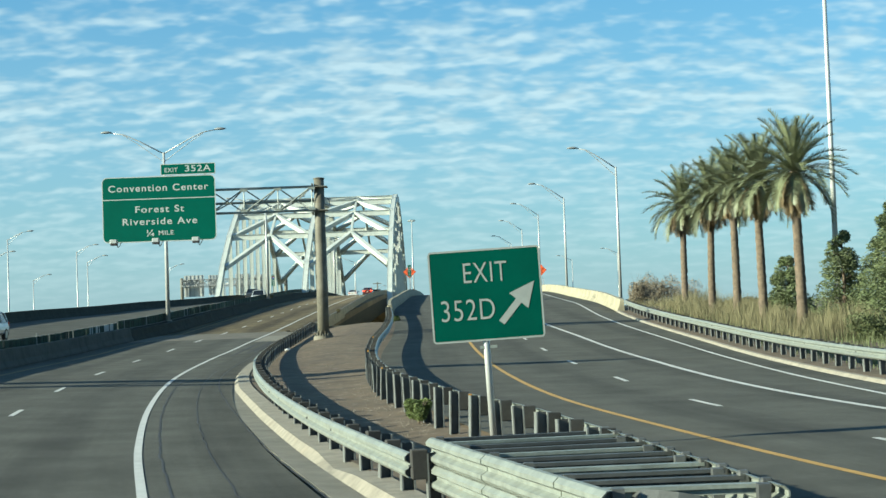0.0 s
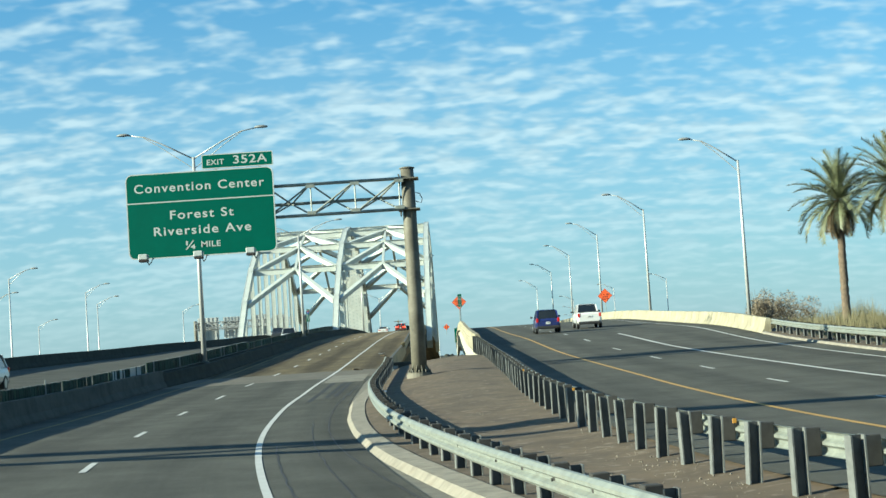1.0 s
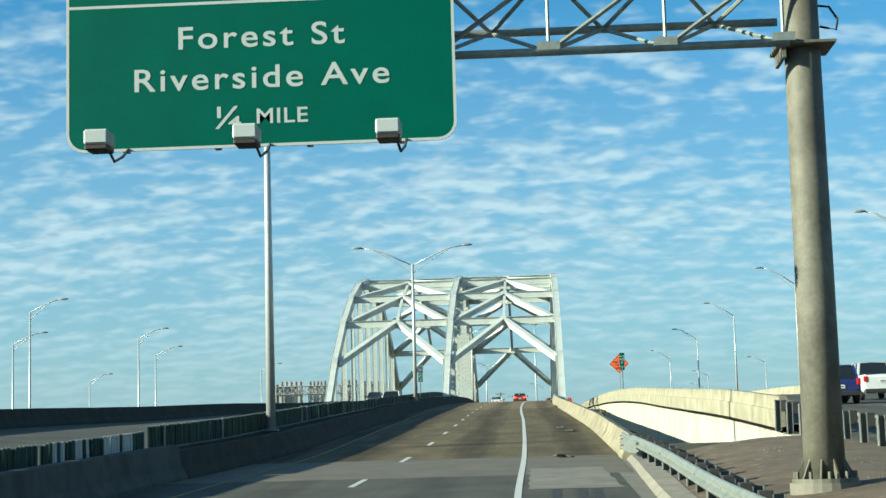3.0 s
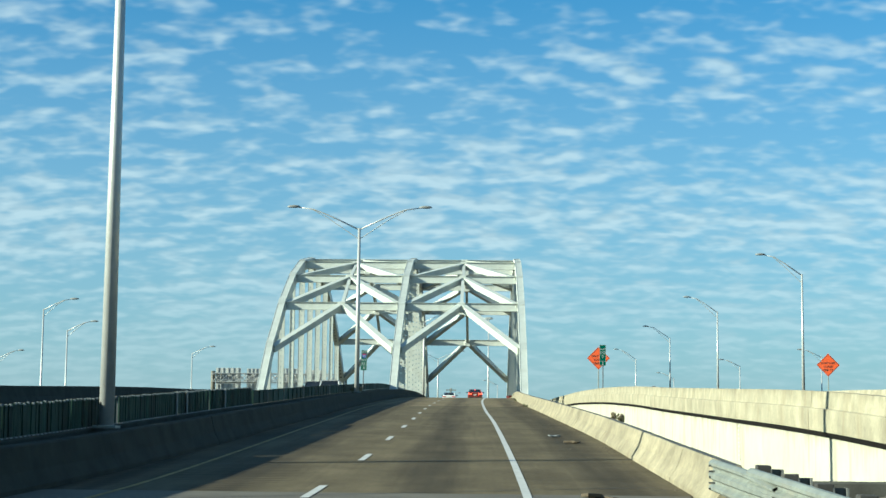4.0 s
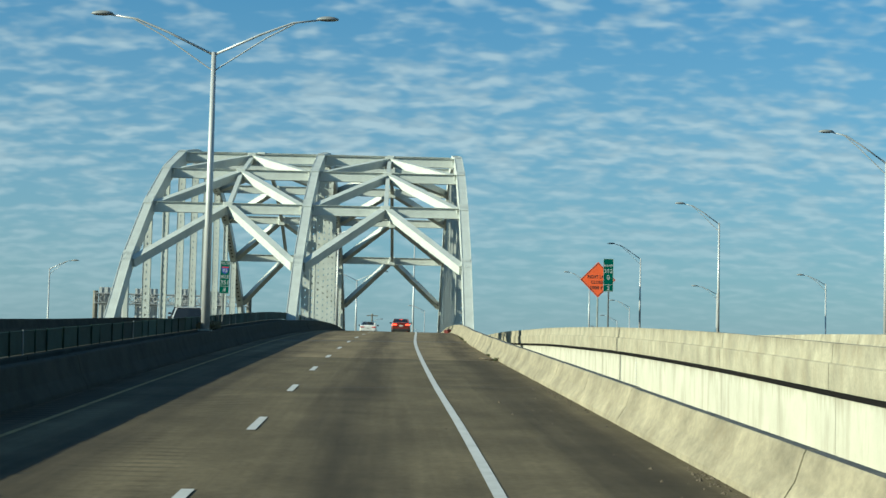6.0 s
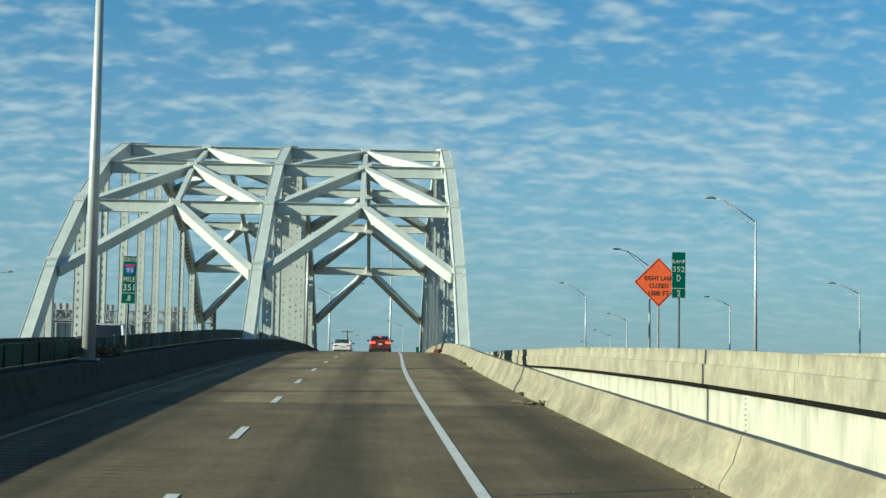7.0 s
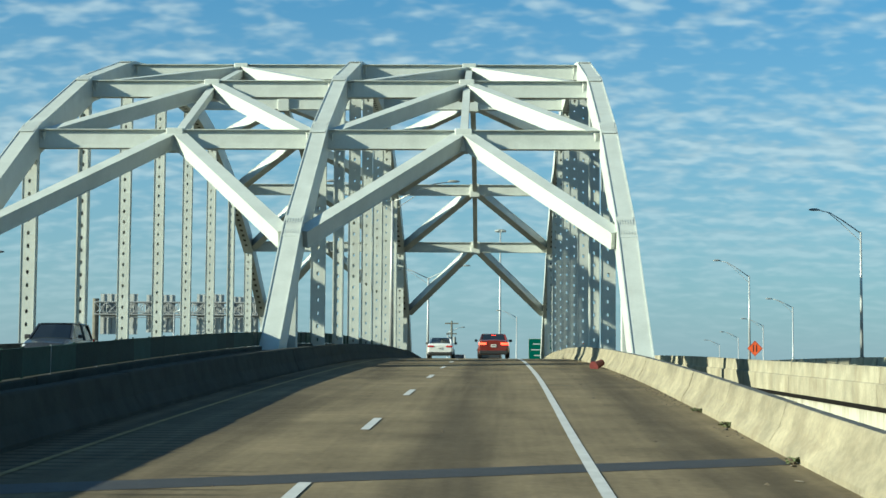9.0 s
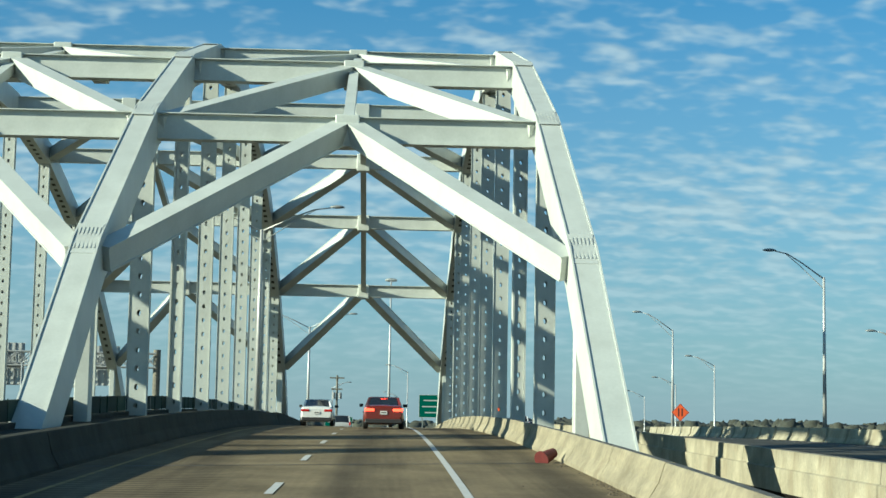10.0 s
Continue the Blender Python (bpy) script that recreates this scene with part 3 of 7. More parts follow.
seam("sealed_crack", lambda y: LINE(y) + 0.42, 8, 62, 0.045, TAR, "wandering tar-sealed crack", 0.05, 2.0)
seam("sealed_crack", lambda y: LINE(y) + KERB(y) - 0.55, 14, 100, 0.04, TAR, "dark seam beside the gutter", 0.03, 3.0)
seam("sealed_crack", lambda y: LINE(y) + 1.35, 18, 72, 0.03, TAR, "thin tar-sealed crack", 0.05, 7.0)
for dx, y0, y1 in ((0.75, 88, 106), (1.3, 91, 107.5), (1.62, 92, 104)):
    seam("skid_mark", lambda y: LINE(y) + dx + 0.006 * (y - 95), y0, y1, 0.2, SKID, "dark tyre skid mark", 0.05, dx, 0.003)

# gutter, kerb and the bare median between our road and the ramp
KERB_END = 118
structure("gutter", loft("gutter", span(-60, KERB_END, 1.5), lambda y: [(LINE(y) + KERB(y) - 0.5, road_z(LINE(y) + 2.45, y)), (LINE(y) + KERB(y), road_z(LINE(y) + 3.0, y) - 0.015), (LINE(y) + KERB(y), road_z(LINE(y) + 3, y) - 0.3), (LINE(y) + KERB(y) - 0.5, road_z(LINE(y) + 3, y) - 0.3)]), GUTTER, "dirty concrete gutter beside the asphalt", "gutter")


def kerb_profile(y):
    wob = 0.06 * noise.noise(Vector((y * 0.13, 1.3, 0)))
    hz = 0.12 + 0.015 * noise.noise(Vector((y * 0.3, 4.0, 0)))
    if 23.5 < y < 28.5:
        hz -= 0.10 * max(0, 1 - abs(y - 26) / 2.4)
    x, z = LINE(y) + KERB(y) + wob, road_z(LINE(y) + 3.0, y)
    return [(x, z - 0.02), (x + 0.14, z + hz), (x + 0.58 - wob, z + hz + 0.01), (x + 0.63, z - 0.3), (x, z - 0.3)]


structure("kerb", loft("kerb", span(-60, KERB_END, 0.5), kerb_profile), CURB, "broken cream concrete kerb along the gore", "kerb")


def median_mesh():
    ys = span(10, 128, 1.0)
    n = 14
    verts, faces = [], []
    for y in ys:
        a, b = LINE(y) + KERB(y) + 0.5, RAMP_L(y) + 0.5
        a = min(a, b - 0.2)
        za, zb = road_z(a, y) + 0.10, RAMPZ(y) - 0.03
        for j in range(n + 1):
            t = j / n
            x = a + (b - a) * t
            hump = 0.26 * math.sin(math.pi * t) * max(-0.25, min(1, (y - 68) / 20))
            z = za + (zb - za) * t + hump + 0.05 * noise.noise(Vector((x * 0.8, y * 0.8, 0))) * math.sin(math.pi * t)
            if y > 114:
                z -= (y - 114) * 0.2
            verts.append((x, y, z))
    m = n + 1
    for k in range(len(ys) - 1):
        for j in range(n):
            faces.append((k * m + j, k * m + j + 1, (k + 1) * m + j + 1, (k + 1) * m + j))
    return mesh_of("median", verts, faces, True)


structure("median_ground", median_mesh(), DIRT, "bare brown dirt gore with gravel and litter", "ground")

# the exit ramp
ramp = structure("ramp_road", add_uv(loft("ramp_road", span(-60, 124, 2.0), lambda y: [(RAMP_L(y) + 0.3, RAMPZ(y)), (RAMP_R(y) - 0.2, RAMPZ(y))], closed=False), lambda y: YELLOW(y)), ASPHALT, "grey asphalt exit ramp rising beside the motorway", "road")
put("ramp_deck", add_uv(loft("ramp_deck", span(124, 560, 4.0), slab_profile(lambda y: RAMP_L(y) + 0.42, lambda y: RAMP_R(y) + 0.4, lambda x, y: RAMPZ(y), 0.3)), lambda y: YELLOW(y)), ASPHALT, ramp, "ramp bridge deck")
put("ramp_edge_line", strip_mesh("ramp_edge_line", YELLOW, -60, 400, 0.15, lambda x, y: RAMPZ(y)), YELLOW_LINE, ramp, "solid yellow edge line")
put("ramp_edge_line", strip_mesh("ramp_edge_line", lambda y: RAMP_R(y) - 1.5 - 0.6 * max(0, min(1, (y - 60) / 60)), -60, 400, 0.15, lambda x, y: RAMPZ(y)), WHITE_LINE, ramp, "solid white edge line")
put("ramp_lane_line", strip_mesh("ramp_lane_line", lambda y: YELLOW(y) + 5.95 - 1.2 * max(0, min(1, (60 - y) / 50)), -60, 130, 0.2, lambda x, y: RAMPZ(y)), WHITE_LINE, ramp, "solid white lane line")
for k in range(30):
    y0 = 0.0 + 12.3 * k
    put("ramp_dash", strip_mesh("ramp_dash", lambda y: YELLOW(y) + 3.0 - 1.0 * max(0, min(1, (50 - y) / 40)), y0 - 1.4, y0 + 1.4, 0.14, lambda x, y: RAMPZ(y), 1.0), WHITE_LINE, ramp)
structure("ramp_gravel_verge", loft("ramp_gravel_verge", span(-60, 122, 2), lambda y: [(RAMP_R(y) - 0.25, RAMPZ(y) + 0.02), (RAMP_R(y) + 0.1, RAMPZ(y) + 0.05), (RAMP_R(y) + 5.5, RAMPZ(y) + 0.10), (RAMP_R(y) + 9.0, RAMPZ(y) - 0.4)], closed=False), DIRT, "pale dusty verge beside the ramp", "ground")
structure("ramp_kerb", loft("ramp_kerb", span(-60, 118, 2), lambda y: [(RAMP_R(y) - 0.45, RAMPZ(y)), (RAMP_R(y) - 0.38, RAMPZ(y) + 0.1), (RAMP_R(y) - 0.2, RAMPZ(y) + 0.1), (RAMP_R(y) - 0.18, RAMPZ(y) - 0.2), (RAMP_R(y) - 0.45, RAMPZ(y) - 0.2)]), CURB, "low cream kerb at the ramp's outer edge", "kerb")

# edge girder under our deck, facing the gap beside the ramp
fascia = thing("deck_edge_girder", "shade-darkened concrete edge girder under the bridge deck", "girder", kind="structure")
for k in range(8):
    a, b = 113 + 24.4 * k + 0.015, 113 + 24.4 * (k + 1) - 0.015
    put("girder_segment", loft("girder_segment", span(a, b, 3.0), lambda y: [(-9.4, road_z(-9.0, y) - 0.62), (-8.78, road_z(-9.0, y) - 0.62), (-8.78, road_z(-9.0, y) - 2.6), (-9.4, road_z(-9.0, y) - 2.6)]), BARRIER_SHADE, fascia)

# added wall that covers the sunlit ground where the gap should look dark
wall = bmesh.new()
box(wall, (-8.72, 118.4, -1.5), (-3.3, 118.8, 1.75), bevel=0.03)
structure("gap_end_wall", bm_mesh("gap_end_wall", wall), BARRIER_MID, "low grey wall added to hide the lit ground at the bridge end", "wall")

# opposing carriageway
structure("opposing_road", loft("opposing_road", span(-60, 700, 4), lambda y: [(LINE(y) - 23.3 if y < 120 else -35.5, OPPZ(y)), (left_edge(y) - MED(y) - 0.25, ROADZ(y)), (left_edge(y) - MED(y) - 0.25, ROADZ(y) - 0.6), (LINE(y) - 23.3 if y < 120 else -35.5, OPPZ(y) - 0.6)]), ASPHALT, "grey roadway of the opposing direction", "road")


# ---- barriers, in cast lengths with open joints ----
def barrier_run(name, xf, zf, y0, y1, length, mat, label, face=1, height=0.82, top=0.16, foot=0.42, gap=0.03, step=1.5, category="barrier", below=0.25, wobble=0.006, back_w=0.13, grime=False):
    """Sloped-face barrier; face +1: the slope looks to +x, -1: to -x."""
    run = thing(name, label, category, kind="structure")
    n = max(1, round((y1 - y0) / length))
    for k in range(n):
        a, b = y0 + (y1 - y0) * k / n + gap / 2, y0 + (y1 - y0) * (k + 1) / n - gap / 2
        dx, dz = random.uniform(-wobble, wobble), random.uniform(-wobble, wobble)

        def prof(y):
            x, z = xf(y) + dx, zf(y) + dz
            chip = 0.012 * noise.noise(Vector((y * 1.3, xf(0) * 3, 2.0)))
            back = -back_w * face
            return [(x + back, z - below), (x + face * (foot + 0.02), z - below), (x + face * foot, z + 0.08), (x + face * (top + 0.12), z + 0.33), (x + face * (top + 0.02), z + height - 0.03), (x + face * top, z + height + chip), (x + back + 0.02 * face, z + height), (x + back, z + height - 0.03)]

        me = loft("barrier_segment", span(a, b, step), prof)
        put("barrier_segment", me, mat, run)
        if grime:
            me.materials.append(TOP_GRIME)
            for f in me.polygons:
                if abs(f.normal.z) > 0.8 and f.center.z > zf(f.center.y) + 0.5:
                    f.material_index = 1
    return run


barrier_run("barrier_right", lambda y: FOOT(y) + 0.4, lambda y: road_z(-9.0, y), 116.5, 330, 6.1, BARRIER, "cream concrete safety barrier with stained joints", face=-1, height=0.67, top=0.12, foot=0.40, back_w=0.05, grime=True)
barrier_run("barrier_right", lambda y: FOOT(y) + 0.4, lambda y: road_z(-9.0, y), 330, 560, 23, BARRIER, "cream concrete safety barrier beyond the arch", face=-1, height=0.67, top=0.12, foot=0.40, back_w=0.05, step=4)
barrier_run("barrier_left", lambda y: left_edge(y) - 0.42, lambda y: road_z(left_edge(y), y), 112, 330, 12.0, BARRIER_SHADE, "weathered concrete median barrier, its shade put into the dark colour", face=1, height=0.77, step=2)
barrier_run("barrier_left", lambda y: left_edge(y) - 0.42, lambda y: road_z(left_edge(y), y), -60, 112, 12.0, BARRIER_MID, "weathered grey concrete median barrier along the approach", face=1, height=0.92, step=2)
barrier_run("barrier_left", lambda y: left_edge(y) - 0.42, lambda y: road_z(left_edge(y), y), 330, 560, 23, BARRIER_SHADE, "weathered concrete median barrier beyond the arch", face=1, height=0.85, step=4)
for y0, y1, mat in ((-60, 112, BARRIER_MID), (112, 420, BARRIER_SHADE)):
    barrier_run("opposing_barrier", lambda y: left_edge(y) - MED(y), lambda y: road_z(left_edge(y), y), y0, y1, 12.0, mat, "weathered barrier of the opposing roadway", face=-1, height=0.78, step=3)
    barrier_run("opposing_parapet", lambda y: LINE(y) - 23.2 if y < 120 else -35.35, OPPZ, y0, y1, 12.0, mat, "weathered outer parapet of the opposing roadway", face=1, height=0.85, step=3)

structure("median_cap", loft("median_cap", span(-60, 420, 3.0), lambda y: [(left_edge(y) - MED(y) + 0.125, road_z(left_edge(y), y) + 0.64), (left_edge(y) - 0.555, road_z(left_edge(y), y) + 0.64), (left_edge(y) - 0.555, road_z(left_edge(y), y) + 0.4), (left_edge(y) - MED(y) + 0.125, road_z(left_edge(y), y) + 0.4)]), BARRIER_SHADE, "dirty concrete fill between the two median barriers, darkened to its shade", "median")

# ramp bridge: parapet over a whitewashed girder on the near side, block parapet on the far side
par = thing("ramp_parapet", "cream concrete ramp parapet with brown drip stains", "parapet", kind="structure")
for k in range(30):
    a, b = 122 + 12.2 * k + 0.02, 122 + 12.2 * (k + 1) - 0.02
    put("parapet_segment", add_depth_uv(loft("parapet_segment", span(a, b, 2.0), lambda y: [(RAMP_L(y) - 0.02, RAMPZ(y) + 0.85), (RAMP_L(y) + 0.22, RAMPZ(y) + 0.85), (RAMP_L(y) + 0.4, RAMPZ(y) + 0.3), (RAMP_L(y) + 0.45, RAMPZ(y) - 0.05), (RAMP_L(y) - 0.12, RAMPZ(y) - 0.16), (RAMP_L(y) - 0.12, RAMPZ(y) + 0.40), (RAMP_L(y) - 0.05, RAMPZ(y) + 0.43)]), lambda y: RAMPZ(y) + 0.85), PARAPET_DRIP, par)
gird = thing("ramp_girder", "whitewashed concrete edge girder under the ramp deck", "girder", kind="structure")
for k in range(16):
    a, b = 122 + 24.4 * k + 0.015, 122 + 24.4 * (k + 1) - 0.015
    put("girder_segment", add_depth_uv(loft("girder_segment", span(a, b, 3.0), lambda y: [(RAMP_L(y) + 0.04, RAMPZ(y) - 0.3), (RAMP_L(y) + 0.6, RAMPZ(y) - 0.3), (RAMP_L(y) + 0.6, RAMPZ(y) - 2.5), (RAMP_L(y) + 0.04, RAMPZ(y) - 2.5)]), lambda y: RAMPZ(y) - 0.3), GIRDER_DRIP, gird)
for y in (146.6, 201.0):
    rungs = thing("girder_ladder", "narrow dark step irons up the white girder", "ladder", pose(RAMP_L(y) + 0.04, y, RAMPZ(y)))
    for k in range(9):
        bm = bmesh.new()
        beam(bm, (-0.02, -0.14, -0.4 - 0.14 * k), (-0.02, 0.14, -0.4 - 0.14 * k), 0.03, 0.045)
        part("rung", bm, PALE_BACK, rungs)
# black strip drawn in place of the overhang's shadow between parapet and girder
strip = thing("parapet_shadow_strip", "black strip standing in for the shadow under the ramp parapet", "drip strip", kind="structure")
for k in range(16):
    a, b = 122 + 24.4 * k + 0.015, 122 + 24.4 * (k + 1) - 0.015
    put("strip_length", loft("strip_length", span(a, b, 3.0), lambda y: [(RAMP_L(y) - 0.1, RAMPZ(y) - 0.17), (RAMP_L(y) + 0.03, RAMPZ(y) - 0.15), (RAMP_L(y) + 0.03, RAMPZ(y) - 0.3), (RAMP_L(y) - 0.02, RAMPZ(y) - 0.3)]), GAP_SHADOW, strip)
# depth exaggerated: a dark wall in place of the shade below the ramp
inner = thing("ramp_inner_girder", "dark inner girder carried down to stand in for the shade under the ramp deck", "girder", kind="structure")
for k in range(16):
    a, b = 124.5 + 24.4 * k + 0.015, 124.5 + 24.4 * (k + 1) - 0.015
    put("girder_segment", loft("girder_segment", span(a, b, 6.0), lambda y: [(RAMP_L(y) + 3.0, RAMPZ(y) - 0.31), (RAMP_L(y) + 3.5, RAMPZ(y) - 0.31), (RAMP_L(y) + 3.5, RAMPZ(y) - 6.5), (RAMP_L(y) + 3.0, RAMPZ(y) - 6.5)]), BARRIER_SHADE, inner)
structure("ramp_abutment", loft("ramp_abutment", span(119.5, 124, 1.5), lambda y: [(RAMP_L(y) + 0.1, RAMPZ(y) - 0.35), (RAMP_R(y), RAMPZ(y) - 0.35), (RAMP_R(y), -2), (RAMP_L(y) + 0.1, -2)]), GIRDER, "concrete abutment under the ramp", "abutment")
parr = thing("ramp_outer_parapet", "cream concrete outer parapet of the ramp in short blocks", "parapet", kind="structure")
for k in range(62):
    a, b = 118 + 4.4 * k + 0.02, 118 + 4.4 * (k + 1) - (0.03 if k < 36 else 0.5)
    put("parapet_block", loft("parapet_block", span(a, b, 2.2), lambda y: [(RAMP_R(y) - 0.1, RAMPZ(y) + 0.86), (RAMP_R(y) + 0.16, RAMPZ(y) + 0.86), (RAMP_R(y) + 0.2, RAMPZ(y) - 0.3), (RAMP_R(y) - 0.42, RAMPZ(y) - 0.3), (RAMP_R(y) - 0.4, RAMPZ(y) + 0.05), (RAMP_R(y) - 0.22, RAMPZ(y) + 0.3)]), PARAPET, parr)


# ---- the tied arch: three ribs with hangers and K bracing ----
ARCH_Y, ARCH_Z, ARCH_A, BAY = 315.93, 25.91, 0.0066, 10.25
RIB_X = (-36.1, -22.18, -8.4)
PANELS = [ARCH_Y + BAY * (k + 0.5) for k in range(-5, 5)]
LEG = BAY * 5.5
ENDS = [ARCH_Y - LEG] + PANELS + [ARCH_Y + LEG]


def arch_z(y):
    """The ribs bend at the panel points; their legs run down straight and steeper."""
    d = abs(y - ARCH_Y)
    knee = BAY * 4.5
    if d > knee:
        return ARCH_Z - ARCH_A * knee ** 2 - 0.74 * (d - knee)
    return ARCH_Z - ARCH_A * d * d


def rib_mesh(x, w=0.8, h=1.3):
    verts, faces = [], []
    nodes = ENDS
    for k, y in enumerate(nodes):
        a, b = nodes[max(k - 1, 0)], nodes[min(k + 1, len(nodes) - 1)]
        t = Vector((0, b - a, arch_z(b) - arch_z(a))).normalized()
        up = Vector((0, -t.z, t.y))
        c = Vector((x, y, arch_z(y)))
        cr = 0.03
        # lips of the side plates stand proud of the cover plates
        for u, v in ((-w / 2, -h / 2 - 0.03), (-w / 2 + 0.05, -h / 2 - 0.03), (-w / 2 + 0.05, -h / 2), (w / 2 - 0.05, -h / 2), (w / 2 - 0.05, -h / 2 - 0.03), (w / 2, -h / 2 - 0.03), (w / 2, h / 2 + 0.03), (w / 2 - 0.05, h / 2 + 0.03), (w / 2 - 0.05, h / 2), (-w / 2 + 0.05, h / 2), (-w / 2 + 0.05, h / 2 + 0.03), (-w / 2, h / 2 + 0.03)):
            verts.append(c + Vector((u, 0, 0)) + up * v)
    for k in range(len(nodes) - 1):
        for j in range(12):
            faces.append((12 * k + j, 12 * k + (j + 1) % 12, 12 * k + 12 + (j + 1) % 12, 12 * k + 12 + j))
    faces += [tuple(range(11, -1, -1)), tuple(12 * (len(nodes) - 1) + j for j in range(12))]
    return mesh_of("rib", verts, faces)


bridge = thing("arch_bridge", "pale grey painted steel arch bridge with perforated hangers", "bridge")


def rib_node(x, y, off=0.0):
    d = Vector((0, 1, -2 * ARCH_A * (y - ARCH_Y))).normalized()
    return Vector((x, y, arch_z(y))) + Vector((0, -d.z, d.y)) * off


for x in RIB_X:
    rb = put("rib", rib_mesh(x), STEEL_PAINT, bridge, "pale grey box arch rib")
    # cover plates with raised splice ridges at each panel point
    for y in PANELS:
        d = Vector((0, 1, -2 * ARCH_A * (y - ARCH_Y))).normalized()
        bm = bmesh.new()
        beam(bm, rib_node(x, y - d.y * 0.85, 0.655), rib_node(x, y + d.y * 0.85, 0.655), 0.68, 0.02, up=(0, -d.z, d.y))
        for j in range(6):
            o = Vector(((j - 2.5) * 0.11, 0, 0))
            beam(bm, rib_node(x, y - d.y * 0.6, 0.665) + o, rib_node(x, y + d.y * 0.6, 0.665) + o, 0.05, 0.008, up=(0, -d.z, d.y))
        part("splice_plate", bm, STEEL_PAINT, rb)


# access slots along the underside of each rib; dark plates imitate the shaded openings
for x in RIB_X:
    for a, b in zip(ENDS[1:], ENDS[2:-1]):
        slope = Vector((0, b - a, arch_z(b) - arch_z(a))).normalized()
        up = Vector((0, -slope.z, slope.y))
        for j in range(9):
            t = 0.14 + 0.72 * j / 8
            c = Vector((x, a + (b - a) * t, arch_z(a) + (arch_z(b) - arch_z(a)) * t)) - up * 0.65
            bm = bmesh.new()
            beam(bm, c - slope * 0.2, c + slope * 0.2, 0.24, 0.008, up)
            part("access_slot", bm, TAR, bridge)


def plate_with_holes(bm, x0, x1, z0, z1, y, thick, pitch=0.64, rx=0.07, rz=0.11):
    n = max(1, round((z1 - z0) / pitch))
    cx = (x0 + x1) / 2
    ang = [math.radians(45 * k + 22.5) for k in range(8)]
    for s in (0, 1):
        yy = y + s * thick
        for k in range(n):
            za, zb = z0 + (z1 - z0) * k / n, z0 + (z1 - z0) * (k + 1) / n
            zc = (za + zb) / 2
            hole = [bm.verts.new((cx + rx * math.cos(a), yy, zc + rz * math.sin(a))) for a in ang]
            tr, tl, bl, br = (bm.verts.new((x1, yy, zb)), bm.verts.new((x0, yy, zb)), bm.verts.new((x0, yy, za)), bm.verts.new((x1, yy, za)))
            for f in ((br, tr, hole[0], hole[7]), (tr, hole[1], hole[0]), (tr, tl, hole[2], hole[1]), (tl, hole[3], hole[2]), (tl, bl, hole[4], hole[3]), (bl, hole[5], hole[4]), (bl, br, hole[6], hole[5]), (br, hole[7], hole[6])):
                bm.faces.new(f if s == 0 else f[::-1])
            if s == 0:
                keep = hole
                back = [bm.verts.new((v.co.x, y + thick, v.co.z)) for v in keep]
                for j in range(8):
                    bm.faces.new((keep[j], keep[(j + 1) % 8], back[(j + 1) % 8], back[j]))
    for xx in (x0, x1):
        vs = [bm.verts.new((xx, y + a * thick, z)) for a, z in ((0, z0), (1, z0), (1, z1), (0, z1))]
        bm.faces.new(vs)


def hanger_mesh(zb, zt, kind):
    bm = bmesh.new()
    if kind == "solid":
        # closed box column at the first panel point
        box(bm, (-0.2, -0.3, zb), (0.2, 0.3, zt), bevel=0.02)
    elif kind == "open":
        # narrow perforated plate between two flange plates
        plate_with_holes(bm, -0.2, 0.2, zb, zt, -0.26, 0.03, 0.66, 0.07, 0.12)
        plate_with_holes(bm, -0.2, 0.2, zb, zt, 0.23, 0.03, 0.66, 0.07, 0.12)
        for sx in (-1, 1):
            box(bm, (sx * 0.24 - 0.035, -0.32, zb), (sx * 0.24 + 0.035, 0.32, zt))
    else:
        plate_with_holes(bm, -0.32, 0.32, zb, zt, -0.27, 0.03)
        plate_with_holes(bm, -0.32, 0.32, zb, zt, 0.24, 0.03)
        for sx in (-1, 1):
            box(bm, (sx * 0.28 - 0.02, -0.24, zb), (sx * 0.28 + 0.02, 0.24, zt))
            box(bm, (sx * 0.335 - 0.012, -0.3, zb), (sx * 0.335 + 0.012, -0.22, zt))
    me = bpy.data.meshes.new("hanger")
    bm.to_mesh(me)
    bm.free()
    return me


for x in RIB_X:
    for k, y in enumerate(PANELS):
        zt, zb = arch_z(y) - 0.5, ROADZ(y) - 0.6
        put("hanger", hanger_mesh(zb, zt, "solid" if k in (0, 9) else "open" if k in (2, 7) else "box"), STEEL_PAINT, bridge, at=pose(x, y, 0))


def member(name, p, q, w, h, up):
    bm = bmesh.new()
    d = (Vector(q) - Vector(p)).normalized()
    up = Vector(up)
    side = d.cross(up).normalized()
    top = side.cross(d)
    # box member whose flanges stand proud of its webs
    a, b, c, e = w / 2, w * 0.56, h * 0.43, h * 0.5
    ring = [(-b, -e), (b, -e), (b, -c), (a, -c), (a, c), (b, c), (b, e), (-b, e), (-b, c), (-a, c), (-a, -c), (-b, -c)]
    ends = [[bm.verts.new(Vector(v) + side * u + top * t) for u, t in ring] for v in (p, q)]
    for k in range(12):
        bm.faces.new((ends[0][k], ends[0][(k + 1) % 12], ends[1][(k + 1) % 12], ends[1][k]))
    bm.faces.new(ends[0][::-1]), bm.faces.new(ends[1])
    return part(name, bm, STEEL_PAINT, bridge)


